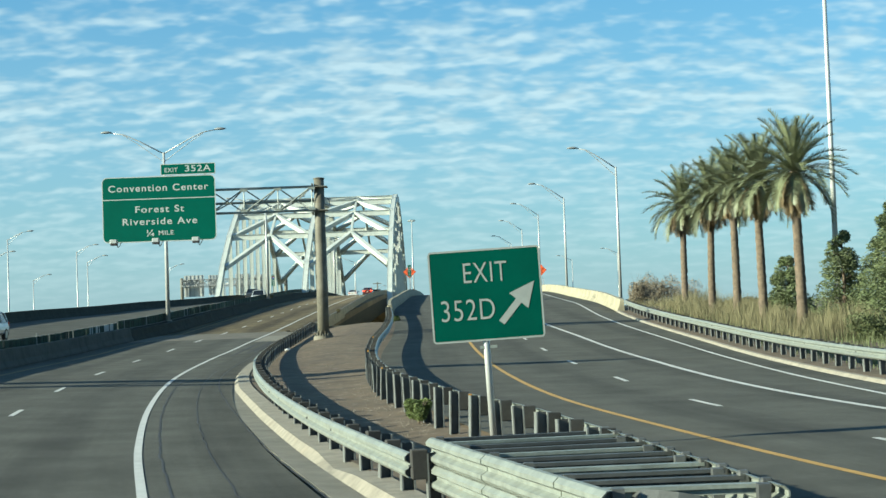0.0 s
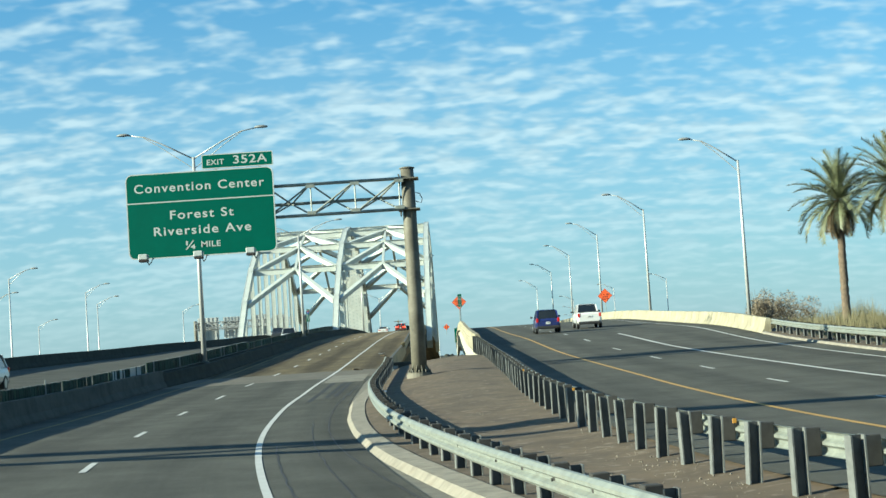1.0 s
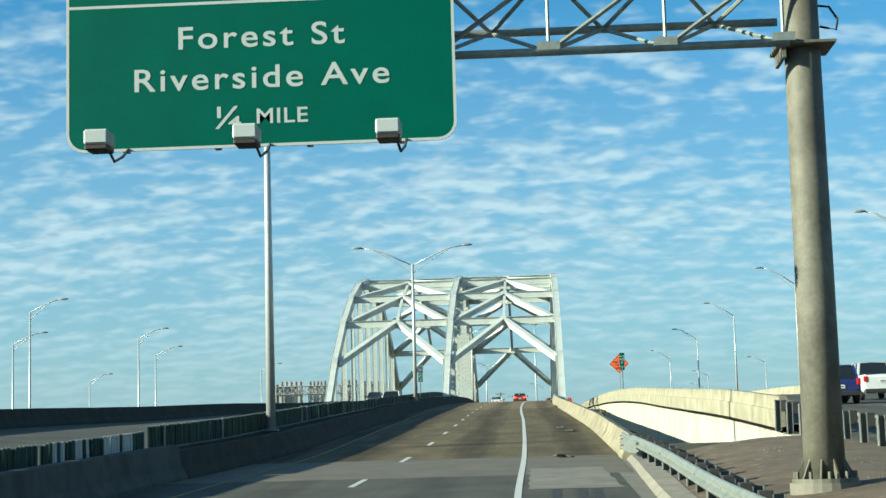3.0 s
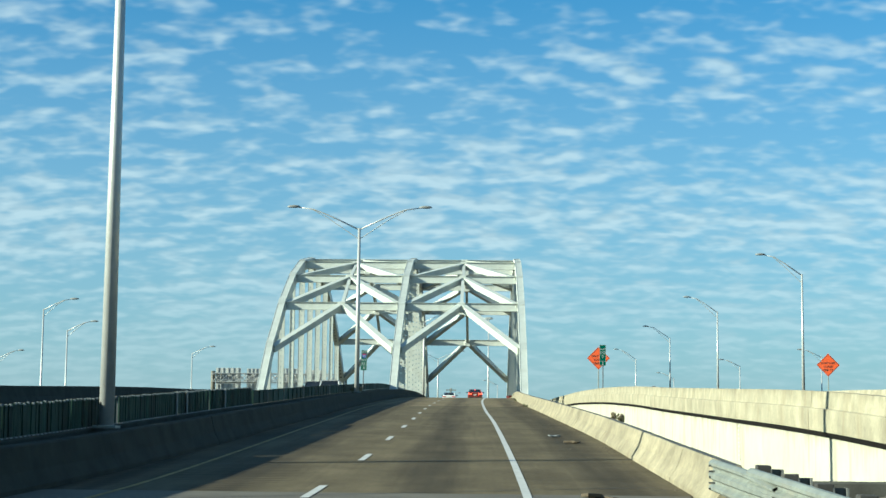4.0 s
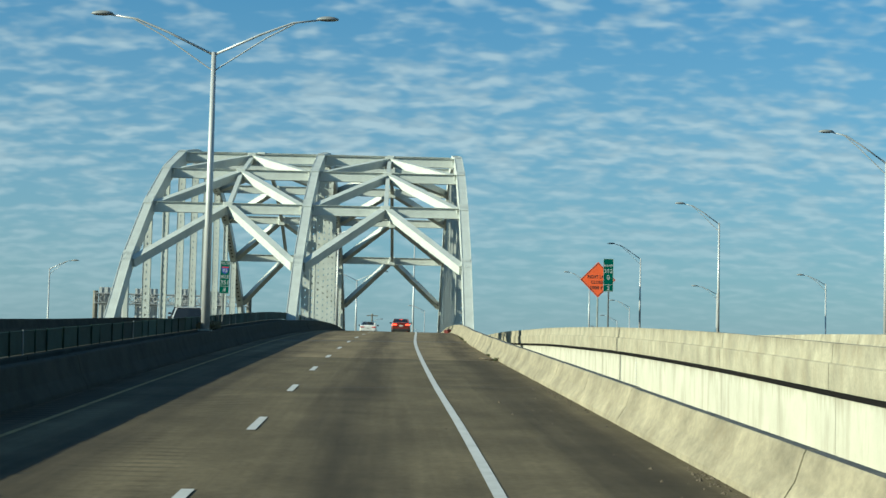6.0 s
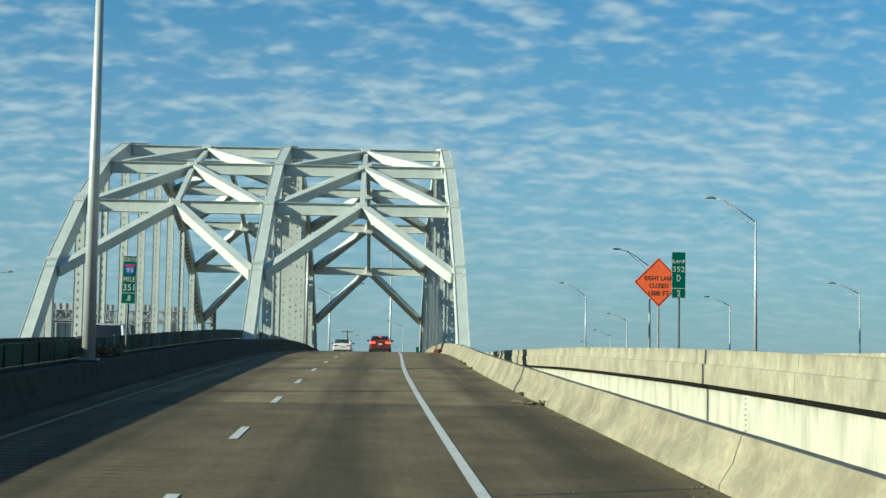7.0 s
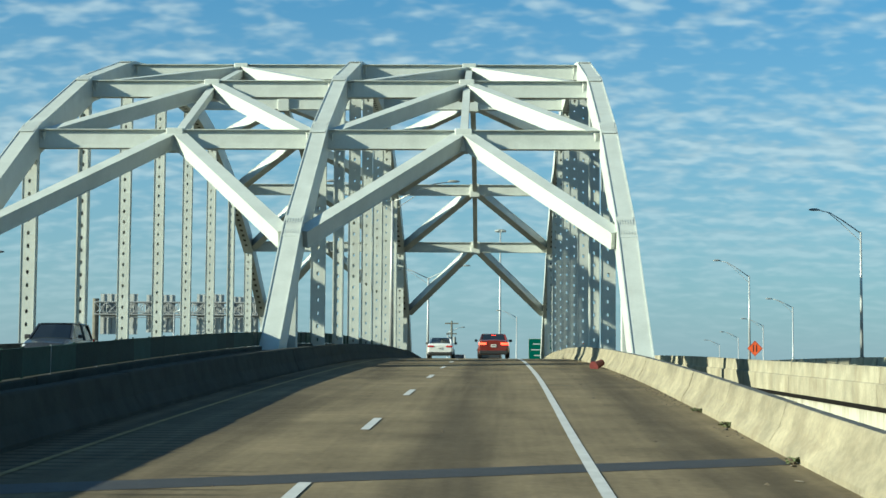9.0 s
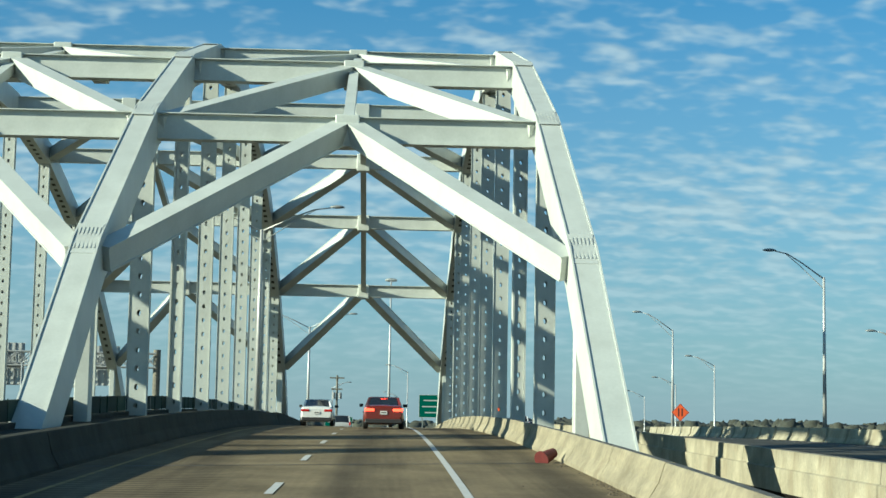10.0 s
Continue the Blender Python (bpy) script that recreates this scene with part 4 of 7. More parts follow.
def strut(p, q, h=0.92, flange=0.28, web=0.1, t=0.035):
    """Cross strut: a deep web set back under thin wide flanges, one I-shaped section."""
    bm = bmesh.new()
    e = h / 2
    ring = [(-flange, -e), (flange, -e), (flange, t - e), (web, t - e), (web, e - t), (flange, e - t), (flange, e), (-flange, e), (-flange, e - t), (-web, e - t), (-web, t - e), (-flange, t - e)]
    ends = [[bm.verts.new(v + Vector((0, u, z))) for u, z in ring] for v in (p, q)]
    for k in range(12):
        bm.faces.new((ends[0][k], ends[0][(k + 1) % 12], ends[1][(k + 1) % 12], ends[1][k]))
    bm.faces.new(ends[0][::-1]), bm.faces.new(ends[1])
    return part("strut", bm, STEEL_PAINT, bridge)


for xa, xb in zip(RIB_X, RIB_X[1:]):
    xm = (xa + xb) / 2
    for side in (-1, 1):
        ys = [ARCH_Y + side * BAY * k for k in (4.5, 3.5, 2.5, 1.5, 0.5)]
        for k in range(1, 5):
            y = ys[k]
            slope = Vector((0, 1, -2 * ARCH_A * (y - ARCH_Y))).normalized()
            up = Vector((0, -slope.z, slope.y))
            mid, low = rib_node(xm, y), ys[k - 1]
            bm = bmesh.new()
            strut(rib_node(xa + 0.36, y), rib_node(xb - 0.36, y))
            member("brace", mid + Vector((-0.15, 0, 0)), rib_node(xa + 0.36, low), 0.56, 0.74, up)
            member("brace", mid + Vector((0.15, 0, 0)), rib_node(xb - 0.36, low), 0.56, 0.74, up)
            if k < 4:
                member("ridge_member", mid, rib_node(xm, ys[k + 1]), 0.34, 0.42, up)
            box(bm, (xm - 0.42, y - 0.36, arch_z(y) - 0.62), (xm + 0.42, y + 0.36, arch_z(y) + 0.52), bevel=0.04)
            part("gusset", bm, STEEL_PAINT, bridge)

import collections


# ---- signs and lamps ----
def flat_panel(w, h, r, depth=0.03, seg=5):
    """Rounded panel in the xz plane, facing -y."""
    pts = []
    for cx, cz, a0 in ((w / 2 - r, h / 2 - r, 0), (-w / 2 + r, h / 2 - r, 90), (-w / 2 + r, -h / 2 + r, 180), (w / 2 - r, -h / 2 + r, 270)):
        for k in range(seg + 1):
            a = math.radians(a0 + 90 * k / seg)
            pts.append((cx + r * math.cos(a), cz + r * math.sin(a)))
    bm = bmesh.new()
    f = [bm.verts.new((x, 0, z)) for x, z in pts]
    b = [bm.verts.new((x, depth, z)) for x, z in pts]
    bm.faces.new(f), bm.faces.new(b[::-1])
    for k in range(len(pts)):
        bm.faces.new((f[k], b[k], b[(k + 1) % len(pts)], f[(k + 1) % len(pts)]))
    return bm


def lettering(text, x0, x1, z0, z1, y, parent, mat, bold=0.012, name="lettering", spacing=1.08):
    """Raised lettering that fills the box x0..x1, z0..z1 and faces -y."""
    cu = bpy.data.curves.new(name, "FONT")
    cu.body, cu.size, cu.offset, cu.extrude, cu.space_character = text, 1.0, bold, 0.004, spacing
    tmp = bpy.data.objects.new("tmp", cu)
    scene.collection.objects.link(tmp)
    me = bpy.data.meshes.new_from_object(tmp.evaluated_get(bpy.context.evaluated_depsgraph_get()))
    bpy.data.objects.remove(tmp)
    xs, zs = [v.co.x for v in me.vertices], [v.co.y for v in me.vertices]
    sx, sz = (x1 - x0) / (max(xs) - min(xs)), (z1 - z0) / (max(zs) - min(zs))
    bx, bz = min(xs), min(zs)
    for v in me.vertices:
        v.co = Vector((x0 + (v.co.x - bx) * sx, y - v.co.z, z0 + (v.co.y - bz) * sz))
    me.materials.clear()
    # one part for each word
    spans = sorted((min(me.vertices[v].co.x for v in f.vertices), max(me.vertices[v].co.x for v in f.vertices)) for f in me.polygons)
    cuts, reach, gap = [], spans[0][1], (z1 - z0) * 0.34
    for a, b in spans:
        if a - reach > gap:
            cuts.append((a + reach) / 2)
        reach = max(reach, b)
    groups = collections.defaultdict(list)
    for f in me.polygons:
        groups[sum(c < f.center.x for c in cuts)].append(tuple(f.vertices))
    for key in sorted(groups):
        used = sorted({v for f in groups[key] for v in f})
        at = {v: k for k, v in enumerate(used)}
        put(name, mesh_of(name, [me.vertices[v].co.copy() for v in used], [tuple(at[v] for v in f) for f in groups[key]]), mat, parent)
    bpy.data.meshes.remove(me)


def border(w, h, r, t, inset, parent, mat, y=-0.004):
    """Thin frame just proud of a panel's face."""
    bm = bmesh.new()
    def ring(ww, hh, rr):
        out = []
        for cx, cz, a0 in ((ww / 2 - rr, hh / 2 - rr, 0), (-ww / 2 + rr, hh / 2 - rr, 90), (-ww / 2 + rr, -hh / 2 + rr, 180), (ww / 2 - rr, -hh / 2 + rr, 270)):
            for k in range(6):
                a = math.radians(a0 + 18 * k)
                out.append(bm.verts.new((cx + rr * math.cos(a), y, cz + rr * math.sin(a))))
        return out
    o, i = ring(w - 2 * inset, h - 2 * inset, max(0.01, r - inset)), ring(w - 2 * inset - 2 * t, h - 2 * inset - 2 * t, max(0.01, r - inset - t))
    for k in range(len(o)):
        bm.faces.new((o[k], o[(k + 1) % len(o)], i[(k + 1) % len(i)], i[k]))
    return part("border", bm, mat, parent)


# cantilever gantry: post, three-chord truss and its signs
gantry = thing("cantilever_sign_gantry", "brown-grey steel cantilever sign post with pale tubular truss", "sign gantry", pose(-6.62, 96.75, 1.12))
bm = bmesh.new()
tube(bm, [(0, 0, 0.05), (0, 0, 3), (0, 0, 6.5), (0, 0, 9.42)], [0.35, 0.335, 0.315, 0.30], 28)
post = part("post", bm, POLE_STEEL, gantry, smooth=True)
bm = bmesh.new()
tube(bm, [(0, 0, 9.42), (0, 0, 9.46), (0, 0, 9.5)], [0.35, 0.35, 0.2], 20)
part("cap", bm, POLE_STEEL, post)
bm = bmesh.new()
tube(bm, [(0, 0, 0.0), (0, 0, 0.07)], 0.56, 24)
part("base_plate", bm, POLE_STEEL, post)
bm = bmesh.new()
tube(bm, [(0, 0, -1.1), (0, 0, 0.0)], 0.6, 24)
part("footing", bm, GUTTER, gantry, "rough round concrete footing")
for k in range(10):
    a = 2 * math.pi * k / 10
    bm = bmesh.new()
    vs = [bm.verts.new((r * math.cos(a) - s * 0.015 * math.sin(a), r * math.sin(a) + s * 0.015 * math.cos(a), z)) for s in (-1, 1) for r, z in ((0.33, 0.07), (0.52, 0.07), (0.345, 0.4))]
    for f in ((0, 1, 2), (5, 4, 3), (0, 3, 4, 1), (1, 4, 5, 2), (2, 5, 3, 0)):
        bm.faces.new([vs[i] for i in f])
    part("gusset", bm, POLE_STEEL, post)
    bm = bmesh.new()
    tube(bm, [(0.51 * math.cos(a + 0.3), 0.51 * math.sin(a + 0.3), 0.07), (0.51 * math.cos(a + 0.3), 0.51 * math.sin(a + 0.3), 0.19)], 0.035, 6)
    part("anchor_bolt", bm, POLE_STEEL, post)
TOP, LOW, REAR = 8.93, 7.52, 8.2
for z in (TOP, LOW):
    bm = bmesh.new()
    box(bm, (-0.5, -0.55, z - 0.03), (0.5, 0.5, z + 0.03), bevel=0.01)
    box(bm, (-0.42, -0.5, z - 0.25), (-0.36, 0.42, z + 0.2))
    part("clamp_collar", bm, POLE_STEEL, post)
CX0, CX1 = -12.6, -0.3
for nm, y, z in (("top_chord", -0.52, TOP), ("bottom_chord", -0.52, LOW), ("rear_chord", 0.75, REAR)):
    bm = bmesh.new()
    tube(bm, [(CX0, y, z), (CX1, y, z)], 0.075, 12)
    part(nm, bm, GALV, gantry, smooth=True)
n = 6
for k in range(n + 1):
    x = CX1 - 0.1 + (CX0 - CX1 + 0.2) * k / n
    if k % 1 == 0:
        bm = bmesh.new()
        tube(bm, [(x, -0.52, TOP), (x, -0.52, LOW)], 0.035, 6)
        part("truss_upright", bm, GALV, gantry)
    for z in (TOP, LOW):
        bm = bmesh.new()
        box(bm, (x - 0.2, -0.60, z - (0.17 if z == TOP else -0.02)), (x + 0.2, -0.585, z + (-0.02 if z == TOP else 0.17)))
        part("gusset_plate", bm, GALV, gantry)
    if k < n:
        x2 = CX1 - 0.1 + (CX0 - CX1 + 0.2) * (k + 1) / n
        xm = (x + x2) / 2
        for p, q, r in (((x, -0.52, TOP), (x2, -0.52, LOW), 0.045), ((x, -0.52, TOP), (xm, 0.75, REAR), 0.04), ((x2, -0.52, TOP), (xm, 0.75, REAR), 0.04), ((x, -0.52, LOW), (xm, 0.75, REAR), 0.04), ((x2, -0.52, LOW), (xm, 0.75, REAR), 0.04)):
            bm = bmesh.new()
            tube(bm, [p, q], r, 6)
            part("truss_diagonal", bm, GALV, gantry)
bm = bmesh.new()
tube(bm, [(0.33, 0.1, 8.3), (0.5, 0.0, 8.25), (0.62, -0.1, 8.0), (0.58, -0.15, 7.8), (0.42, -0.1, 7.85), (0.33, 0.0, 7.9)], 0.022, 6)
part("cable", bm, SIGN_BLACK, gantry, "loose black supply cable")

big = thing("overhead_guide_sign", "green overhead guide sign with white lettering and border", "road sign", pose(-16.015, 95.68, 9.0))
part("panel", flat_panel(6.72, 3.88, 0.32), SIGN_GREEN, big)
border(6.72, 3.88, 0.32, 0.05, 0.0, big, SIGN_WHITE)
bm = bmesh.new()
box(bm, (-3.31, -0.006, 0.58), (3.31, 0.0, 0.63))
part("divider_line", bm, SIGN_WHITE, big)
lettering("Convention Center", -2.97, 2.93, 1.06, 1.46, -0.002, big, SIGN_WHITE, 0.011, spacing=1.18)
lettering("Forest St", -1.40, 1.48, -0.20, 0.20, -0.002, big, SIGN_WHITE, 0.011, spacing=1.18)
lettering("Riverside Ave", -2.17, 2.23, -0.92, -0.52, -0.002, big, SIGN_WHITE, 0.011, spacing=1.18)
lettering("\u00bc", -0.78, -0.33, -1.61, -1.22, -0.002, big, SIGN_WHITE, 0.012)
lettering("MILE", -0.06, 0.82, -1.54, -1.28, -0.002, big, SIGN_WHITE, 0.012)
for x in (-2.4, -0.8, 0.8, 2.4):
    bm = bmesh.new()
    box(bm, (x - 0.05, 0.03, -1.9), (x + 0.05, 0.45, 1.9))
    part("mounting_beam", bm, GALV, big)
tab = thing("exit_number_panel", "green exit number panel bolted above the guide sign", "road sign", pose(-14.25, 95.68, 11.31))
part("panel", flat_panel(3.24, 0.66, 0.05), SIGN_GREEN, tab)
border(3.24, 0.66, 0.05, 0.04, 0.0, tab, SIGN_WHITE)
for px in (-1.0, 1.0):
    bm = bmesh.new()
    box(bm, (px - 0.05, 0.03, -1.2), (px + 0.05, 0.08, 0.3))
    part("bracket", bm, GALV, tab)
lettering("EXIT", -1.38, -0.6, -0.16, 0.09, -0.002, tab, SIGN_WHITE, 0.012)
lettering("352A", -0.18, 1.36, -0.16, 0.22, -0.002, tab, SIGN_WHITE, 0.01)
for k, x in enumerate((-18.5, -16.05, -13.72)):
    lamp = thing("sign_light", "white box luminaire on a bracket under the guide sign", "sign light", pose(x, 94.6, 7.0), group="sign lights")
    bm = bmesh.new()
    box(bm, (-0.2, -0.3, -0.05), (0.2, 0.2, 0.2), bevel=0.03)
    part("housing", bm, SIGN_WHITE, lamp)
    bm = bmesh.new()
    box(bm, (-0.19, -0.28, -0.14), (0.19, 0.18, -0.05), bevel=0.02)
    part("lens_hood", bm, SIGN_BLACK, lamp)
    bm = bmesh.new()
    tube(bm, [(0.1, 0.1, -0.05), (0.16, 0.3, -0.25), (0.2, 0.7, -0.1), (0.2, 1.2, 0.15)], 0.025, 6)
    part("bracket_arm", bm, GALV_DARK, lamp)

# exit gore sign
gore = thing("gore_exit_sign", "green exit sign with white arrow on a round steel post", "road sign", pose(1.44, 25.75, 2.16, 0, -2.2, 1.5))
part("panel", flat_panel(1.83, 1.5, 0.06), GORE_GREEN, gore)
border(1.83, 1.5, 0.06, 0.03, 0.0, gore, GORE_WHITE)
lettering("EXIT", -0.35, 0.36, 0.21, 0.53, -0.002, gore, GORE_WHITE, -0.006)
lettering("352D", -0.75, 0.12, -0.40, -0.06, -0.002, gore, GORE_WHITE, -0.006)
bm = bmesh.new()
d, s = Vector((1, 0, 1.12)).normalized(), Vector((1.12, 0, -1)).normalized()
c = Vector((0.22, -0.005, -0.47))
ar = [c - s * 0.055, c + s * 0.055, c + d * 0.45 + s * 0.055, c + d * 0.45 + s * 0.2, c + d * 0.86, c + d * 0.45 - s * 0.2, c + d * 0.45 - s * 0.055]
bm.faces.new([bm.verts.new(p) for p in ar])
part("arrow", bm, GORE_WHITE, gore, "white exit arrow")
bm = bmesh.new()
tube(bm, [(-0.05, 0.07, 0.7), (-0.05, 0.07, -2.6)], 0.055, 12)
part("post", bm, ALUMINIUM, gore, smooth=True)
for z in (-0.85, 0.4):
    bm = bmesh.new()
    box(bm, (-0.16, 0.03, z - 0.025), (0.12, 0.08, z + 0.025))
    part("clamp", bm, GALV, gore)


def diamond_sign(x, y, zc, base, label, lines=(), symbol=False, size=0.86):
    s = thing("diamond_warning_sign", label, "road sign", pose(x, y, zc))
    bm = bmesh.new()
    f = [bm.verts.new(p) for p in ((size, 0, 0), (0, 0, size), (-size, 0, 0), (0, 0, -size))]
    b = [bm.verts.new((v.co.x, 0.02, v.co.z)) for v in f]
    bm.faces.new(f), bm.faces.new(b[::-1])
    for k in range(4):
        bm.faces.new((f[k], b[k], b[(k + 1) % 4], f[(k + 1) % 4]))
    part("panel", bm, SIGN_ORANGE, s)
    bm = bmesh.new()
    r0, r1 = size * 0.96, size * 0.915
    o = [bm.verts.new((r0 * cx, -0.004, r0 * cz)) for cx, cz in ((1, 0), (0, 1), (-1, 0), (0, -1))]
    i = [bm.verts.new((r1 * cx, -0.004, r1 * cz)) for cx, cz in ((1, 0), (0, 1), (-1, 0), (0, -1))]
    for k in range(4):
        bm.faces.new((o[k], o[(k + 1) % 4], i[(k + 1) % 4], i[k]))
    part("border", bm, SIGN_BLACK, s)
    for t, w, z0, z1 in lines:
        lettering(t, -w / 2, w / 2, z0, z1, -0.002, s, SIGN_BLACK, 0.012)
    if symbol:
        for dx in (-0.16, 0.16):
            bm = bmesh.new()
            box(bm, (dx - 0.06, -0.006, -0.35), (dx + 0.06, -0.002, 0.35))
            part("symbol_bar", bm, SIGN_BLACK, s)
    bm = bmesh.new()
    tube(bm, [(0, 0.05, size * 0.6), (0, 0.05, base - zc)], 0.04, 8)
    part("post", bm, GALV, s)
    return s


ROADWORK = (("RIGHT LANE", 1.0, 0.06, 0.22), ("CLOSED", 0.66, -0.2, -0.04), ("1000 FT", 0.72, -0.47, -0.3))
diamond_sign(-4.02, 214.7, 8.48, RAMPZ(214.7) + 0.8, "orange diamond lane closure sign on the ramp parapet", ROADWORK)
diamond_sign(13.1, 214.2, 8.1, RAMPZ(214) + 0.8, "orange diamond lane closure sign on the outer parapet", ROADWORK)
diamond_sign(13.35, 372.0, 8.6, RAMPZ(372) + 0.2, "small orange diamond sign with black lane bars", symbol=True, size=0.8)
diamond_sign(-6.1, 336.0, 8.2, RAMPZ(336) + 0.2, "small far orange diamond sign beyond the arch", symbol=True, size=0.6)

rsign = thing("ramp_marker_sign", "narrow green ramp marker with white lettering", "road sign", pose(-3.95, 211.2, 8.52))
part("panel", flat_panel(0.46, 1.52, 0.02), SIGN_GREEN, rsign)
border(0.46, 1.52, 0.03, 0.012, 0.0, rsign, SIGN_WHITE)
for t, w, z0, z1 in (("RAMP", 0.40, 0.38, 0.5), ("352", 0.38, 0.10, 0.28), ("D", 0.12, -0.2, 0.0), ("2", 0.12, -0.70, -0.5)):
    lettering(t, -w / 2, w / 2, z0, z1, -0.002, rsign, SIGN_WHITE, 0.01)
bm = bmesh.new()
box(bm, (-0.22, -0.005, -0.45), (0.22, -0.001, -0.43))
part("divider_line", bm, SIGN_WHITE, rsign)
bm = bmesh.new()
tube(bm, [(0.02, 0.05, 0.5), (0.02, 0.05, -2.6)], 0.035, 8)
part("post", bm, GALV_DARK, rsign)

mile = thing("mile_marker_sign", "narrow green mile marker with a route shield", "road sign", pose(-21.12, 206.5, 7.78, 0, 1.5, 0))
part("panel", flat_panel(0.42, 1.42, 0.02), SIGN_GREEN, mile)
border(0.42, 1.42, 0.03, 0.012, 0.0, mile, SIGN_WHITE)
for t, w, z0, z1 in (("SOUTH", 0.37, 0.54, 0.66), ("MILE", 0.34, -0.05, 0.09), ("351", 0.33, -0.32, -0.13), (".8", 0.14, -0.62, -0.45)):
    lettering(t, -w / 2, w / 2, z0, z1, -0.002, mile, SIGN_WHITE, 0.01)
bm = bmesh.new()
box(bm, (-0.2, -0.005, -0.40), (0.2, -0.001, -0.385))
part("divider_line", bm, SIGN_WHITE, mile)
bm = bmesh.new()
bm.faces.new([bm.verts.new((x, -0.004, z)) for x, z in ((0.0, 0.14), (0.11, 0.2), (0.155, 0.32), (0.14, 0.40), (0.16, 0.46), (-0.16, 0.46), (-0.14, 0.40), (-0.155, 0.32), (-0.11, 0.2))])
part("shield", bm, SIGN_BLUE, mile, "blue route shield")
bm = bmesh.new()
box(bm, (-0.145, -0.008, 0.40), (0.145, -0.005, 0.45))
part("shield_band", bm, SIGN_RED, mile, "red shield band")
lettering("95", -0.10, 0.10, 0.22, 0.36, -0.006, mile, SIGN_WHITE, 0.012)
bm = bmesh.new()
tube(bm, [(0.0, 0.05, 0.4), (0.0, 0.05, -2.0)], 0.035, 8)
part("post", bm, GALV_DARK, mile)


# street lamps
def lamp_arm(parent, side, z, reach, rise):
    bm = bmesh.new()
    tube(bm, [(0, 0, z - 0.1), (side * reach * 0.45, 0, z + rise * 0.55), (side * reach * 0.75, 0, z + rise * 0.9), (side * reach, 0, z + rise)], [0.05, 0.045, 0.04, 0.035], 8)
    arm = part("arm", bm, ALUMINIUM, parent, smooth=True)
    bm = bmesh.new()
    tube(bm, [(0, 0, z - 0.75), (side * reach * 0.5, 0, z + rise * 0.45), (side * reach * 0.78, 0, z + rise * 0.9)], 0.028, 6)
    part("brace_tube", bm, ALUMINIUM, arm)
    bm = bmesh.new()
    bmesh.ops.create_uvsphere(bm, u_segments=12, v_segments=8, radius=1.0)
    for v in bm.verts:
        zz = v.co.z * (0.13 if v.co.z > 0 else 0.07)
        v.co = Vector((side * (reach + 0.35) + v.co.x * 0.45, v.co.y * 0.17, z + rise + 0.03 + zz))
    part("lamp_head", bm, SIGN_BACK, parent, "cobra-head luminaire", smooth=True)


def street_lamp(x, y, base, top, sides, reach, rise, label, r=0.14, group="street lamps"):
    lamp = thing("street_lamp", label, "street lamp", pose(x, y, base), group=group)
    h = top - base
    bm = bmesh.new()
    tube(bm, [(0, 0, 0.02), (0, 0, h * 0.5), (0, 0, h)], [r, r * 0.78, r * 0.55], 14)
    part("pole", bm, ALUMINIUM, lamp, smooth=True)
    bm = bmesh.new()
    box(bm, (-r * 1.5, -r * 1.5, 0), (r * 1.5, r * 1.5, 0.06), bevel=0.01)
    part("base_plate", bm, GALV, lamp)
    for s in sides:
        lamp_arm(lamp, s, h, reach, rise)
    return lamp


for y in (126.4, 200.0, 321.0, 393.0):
    x = -20.88 if y < 150 else -21.1
    street_lamp(x, y, road_z(left_edge(y), y) + 0.78, 15.7 if y < 150 else 16.35 if y < 250 else ROADZ(y) + 11.5, (-1, 1), 4.1, 1.65 if y < 150 else 1.4, "tall aluminium lamp post with two arms on the median barrier", 0.17, "median lamps")
for y, top in ((131.0, 13.75), (178.0, 14.85), (228.0, 16.3), (278.0, 17.0), (326.0, 16.9), (379.0, 16.45)):
    street_lamp(13.9 if y > 140 else 14.75, y, RAMPZ(y) + (0.84 if y > 140 else 0.3), top, (-1,), 3.1, 1.6, "aluminium lamp post with one arm over the ramp", 0.13, "ramp lamps")
for x, y, top, s in ((23.8, 407.6, 14.2, -1), (27.5, 452.0, 13.0, -1), (31.0, 500.0, 12.0, -1), (36.0, 560.0, 11.5, -1), (-55.0, 247.0, 14.3, 1), (-58.0, 268.0, 13.6, 1), (-55.0, 328.0, 14.2, 1), (-56.0, 420.0, 13.5, 1), (-75.0, 300.0, 12.0, 1), (-55.0, 208.0, 14.2, 1), (-61.0, 222.0, 12.4, 1), (28.0, 353.0, 14.2, -1), (34.6, 322.0, 14.2, -1), (-66.0, 520.0, 14.0, 1), (-22.0, 520.0, 13.0, 1), (-9.5, 470.0, 14.6, -1), (-9.5, 560.0, 12.0, -1)):
    street_lamp(x, y, -4.0, top, (s,), 2.6, 0.95, "slim far lamp post standing beyond the bridge", 0.13, "far lamps")
mast = thing("high_mast", "very tall tapered steel lighting mast behind the palms", "lamp mast", pose(26.7, 108.0, -0.6))
bm = bmesh.new()
tube(bm, [(0, 0, 0), (0, 0, 14), (0, 0, 30)], [0.2, 0.165, 0.11], 14)
part("shaft", bm, ALUMINIUM, mast, smooth=True)

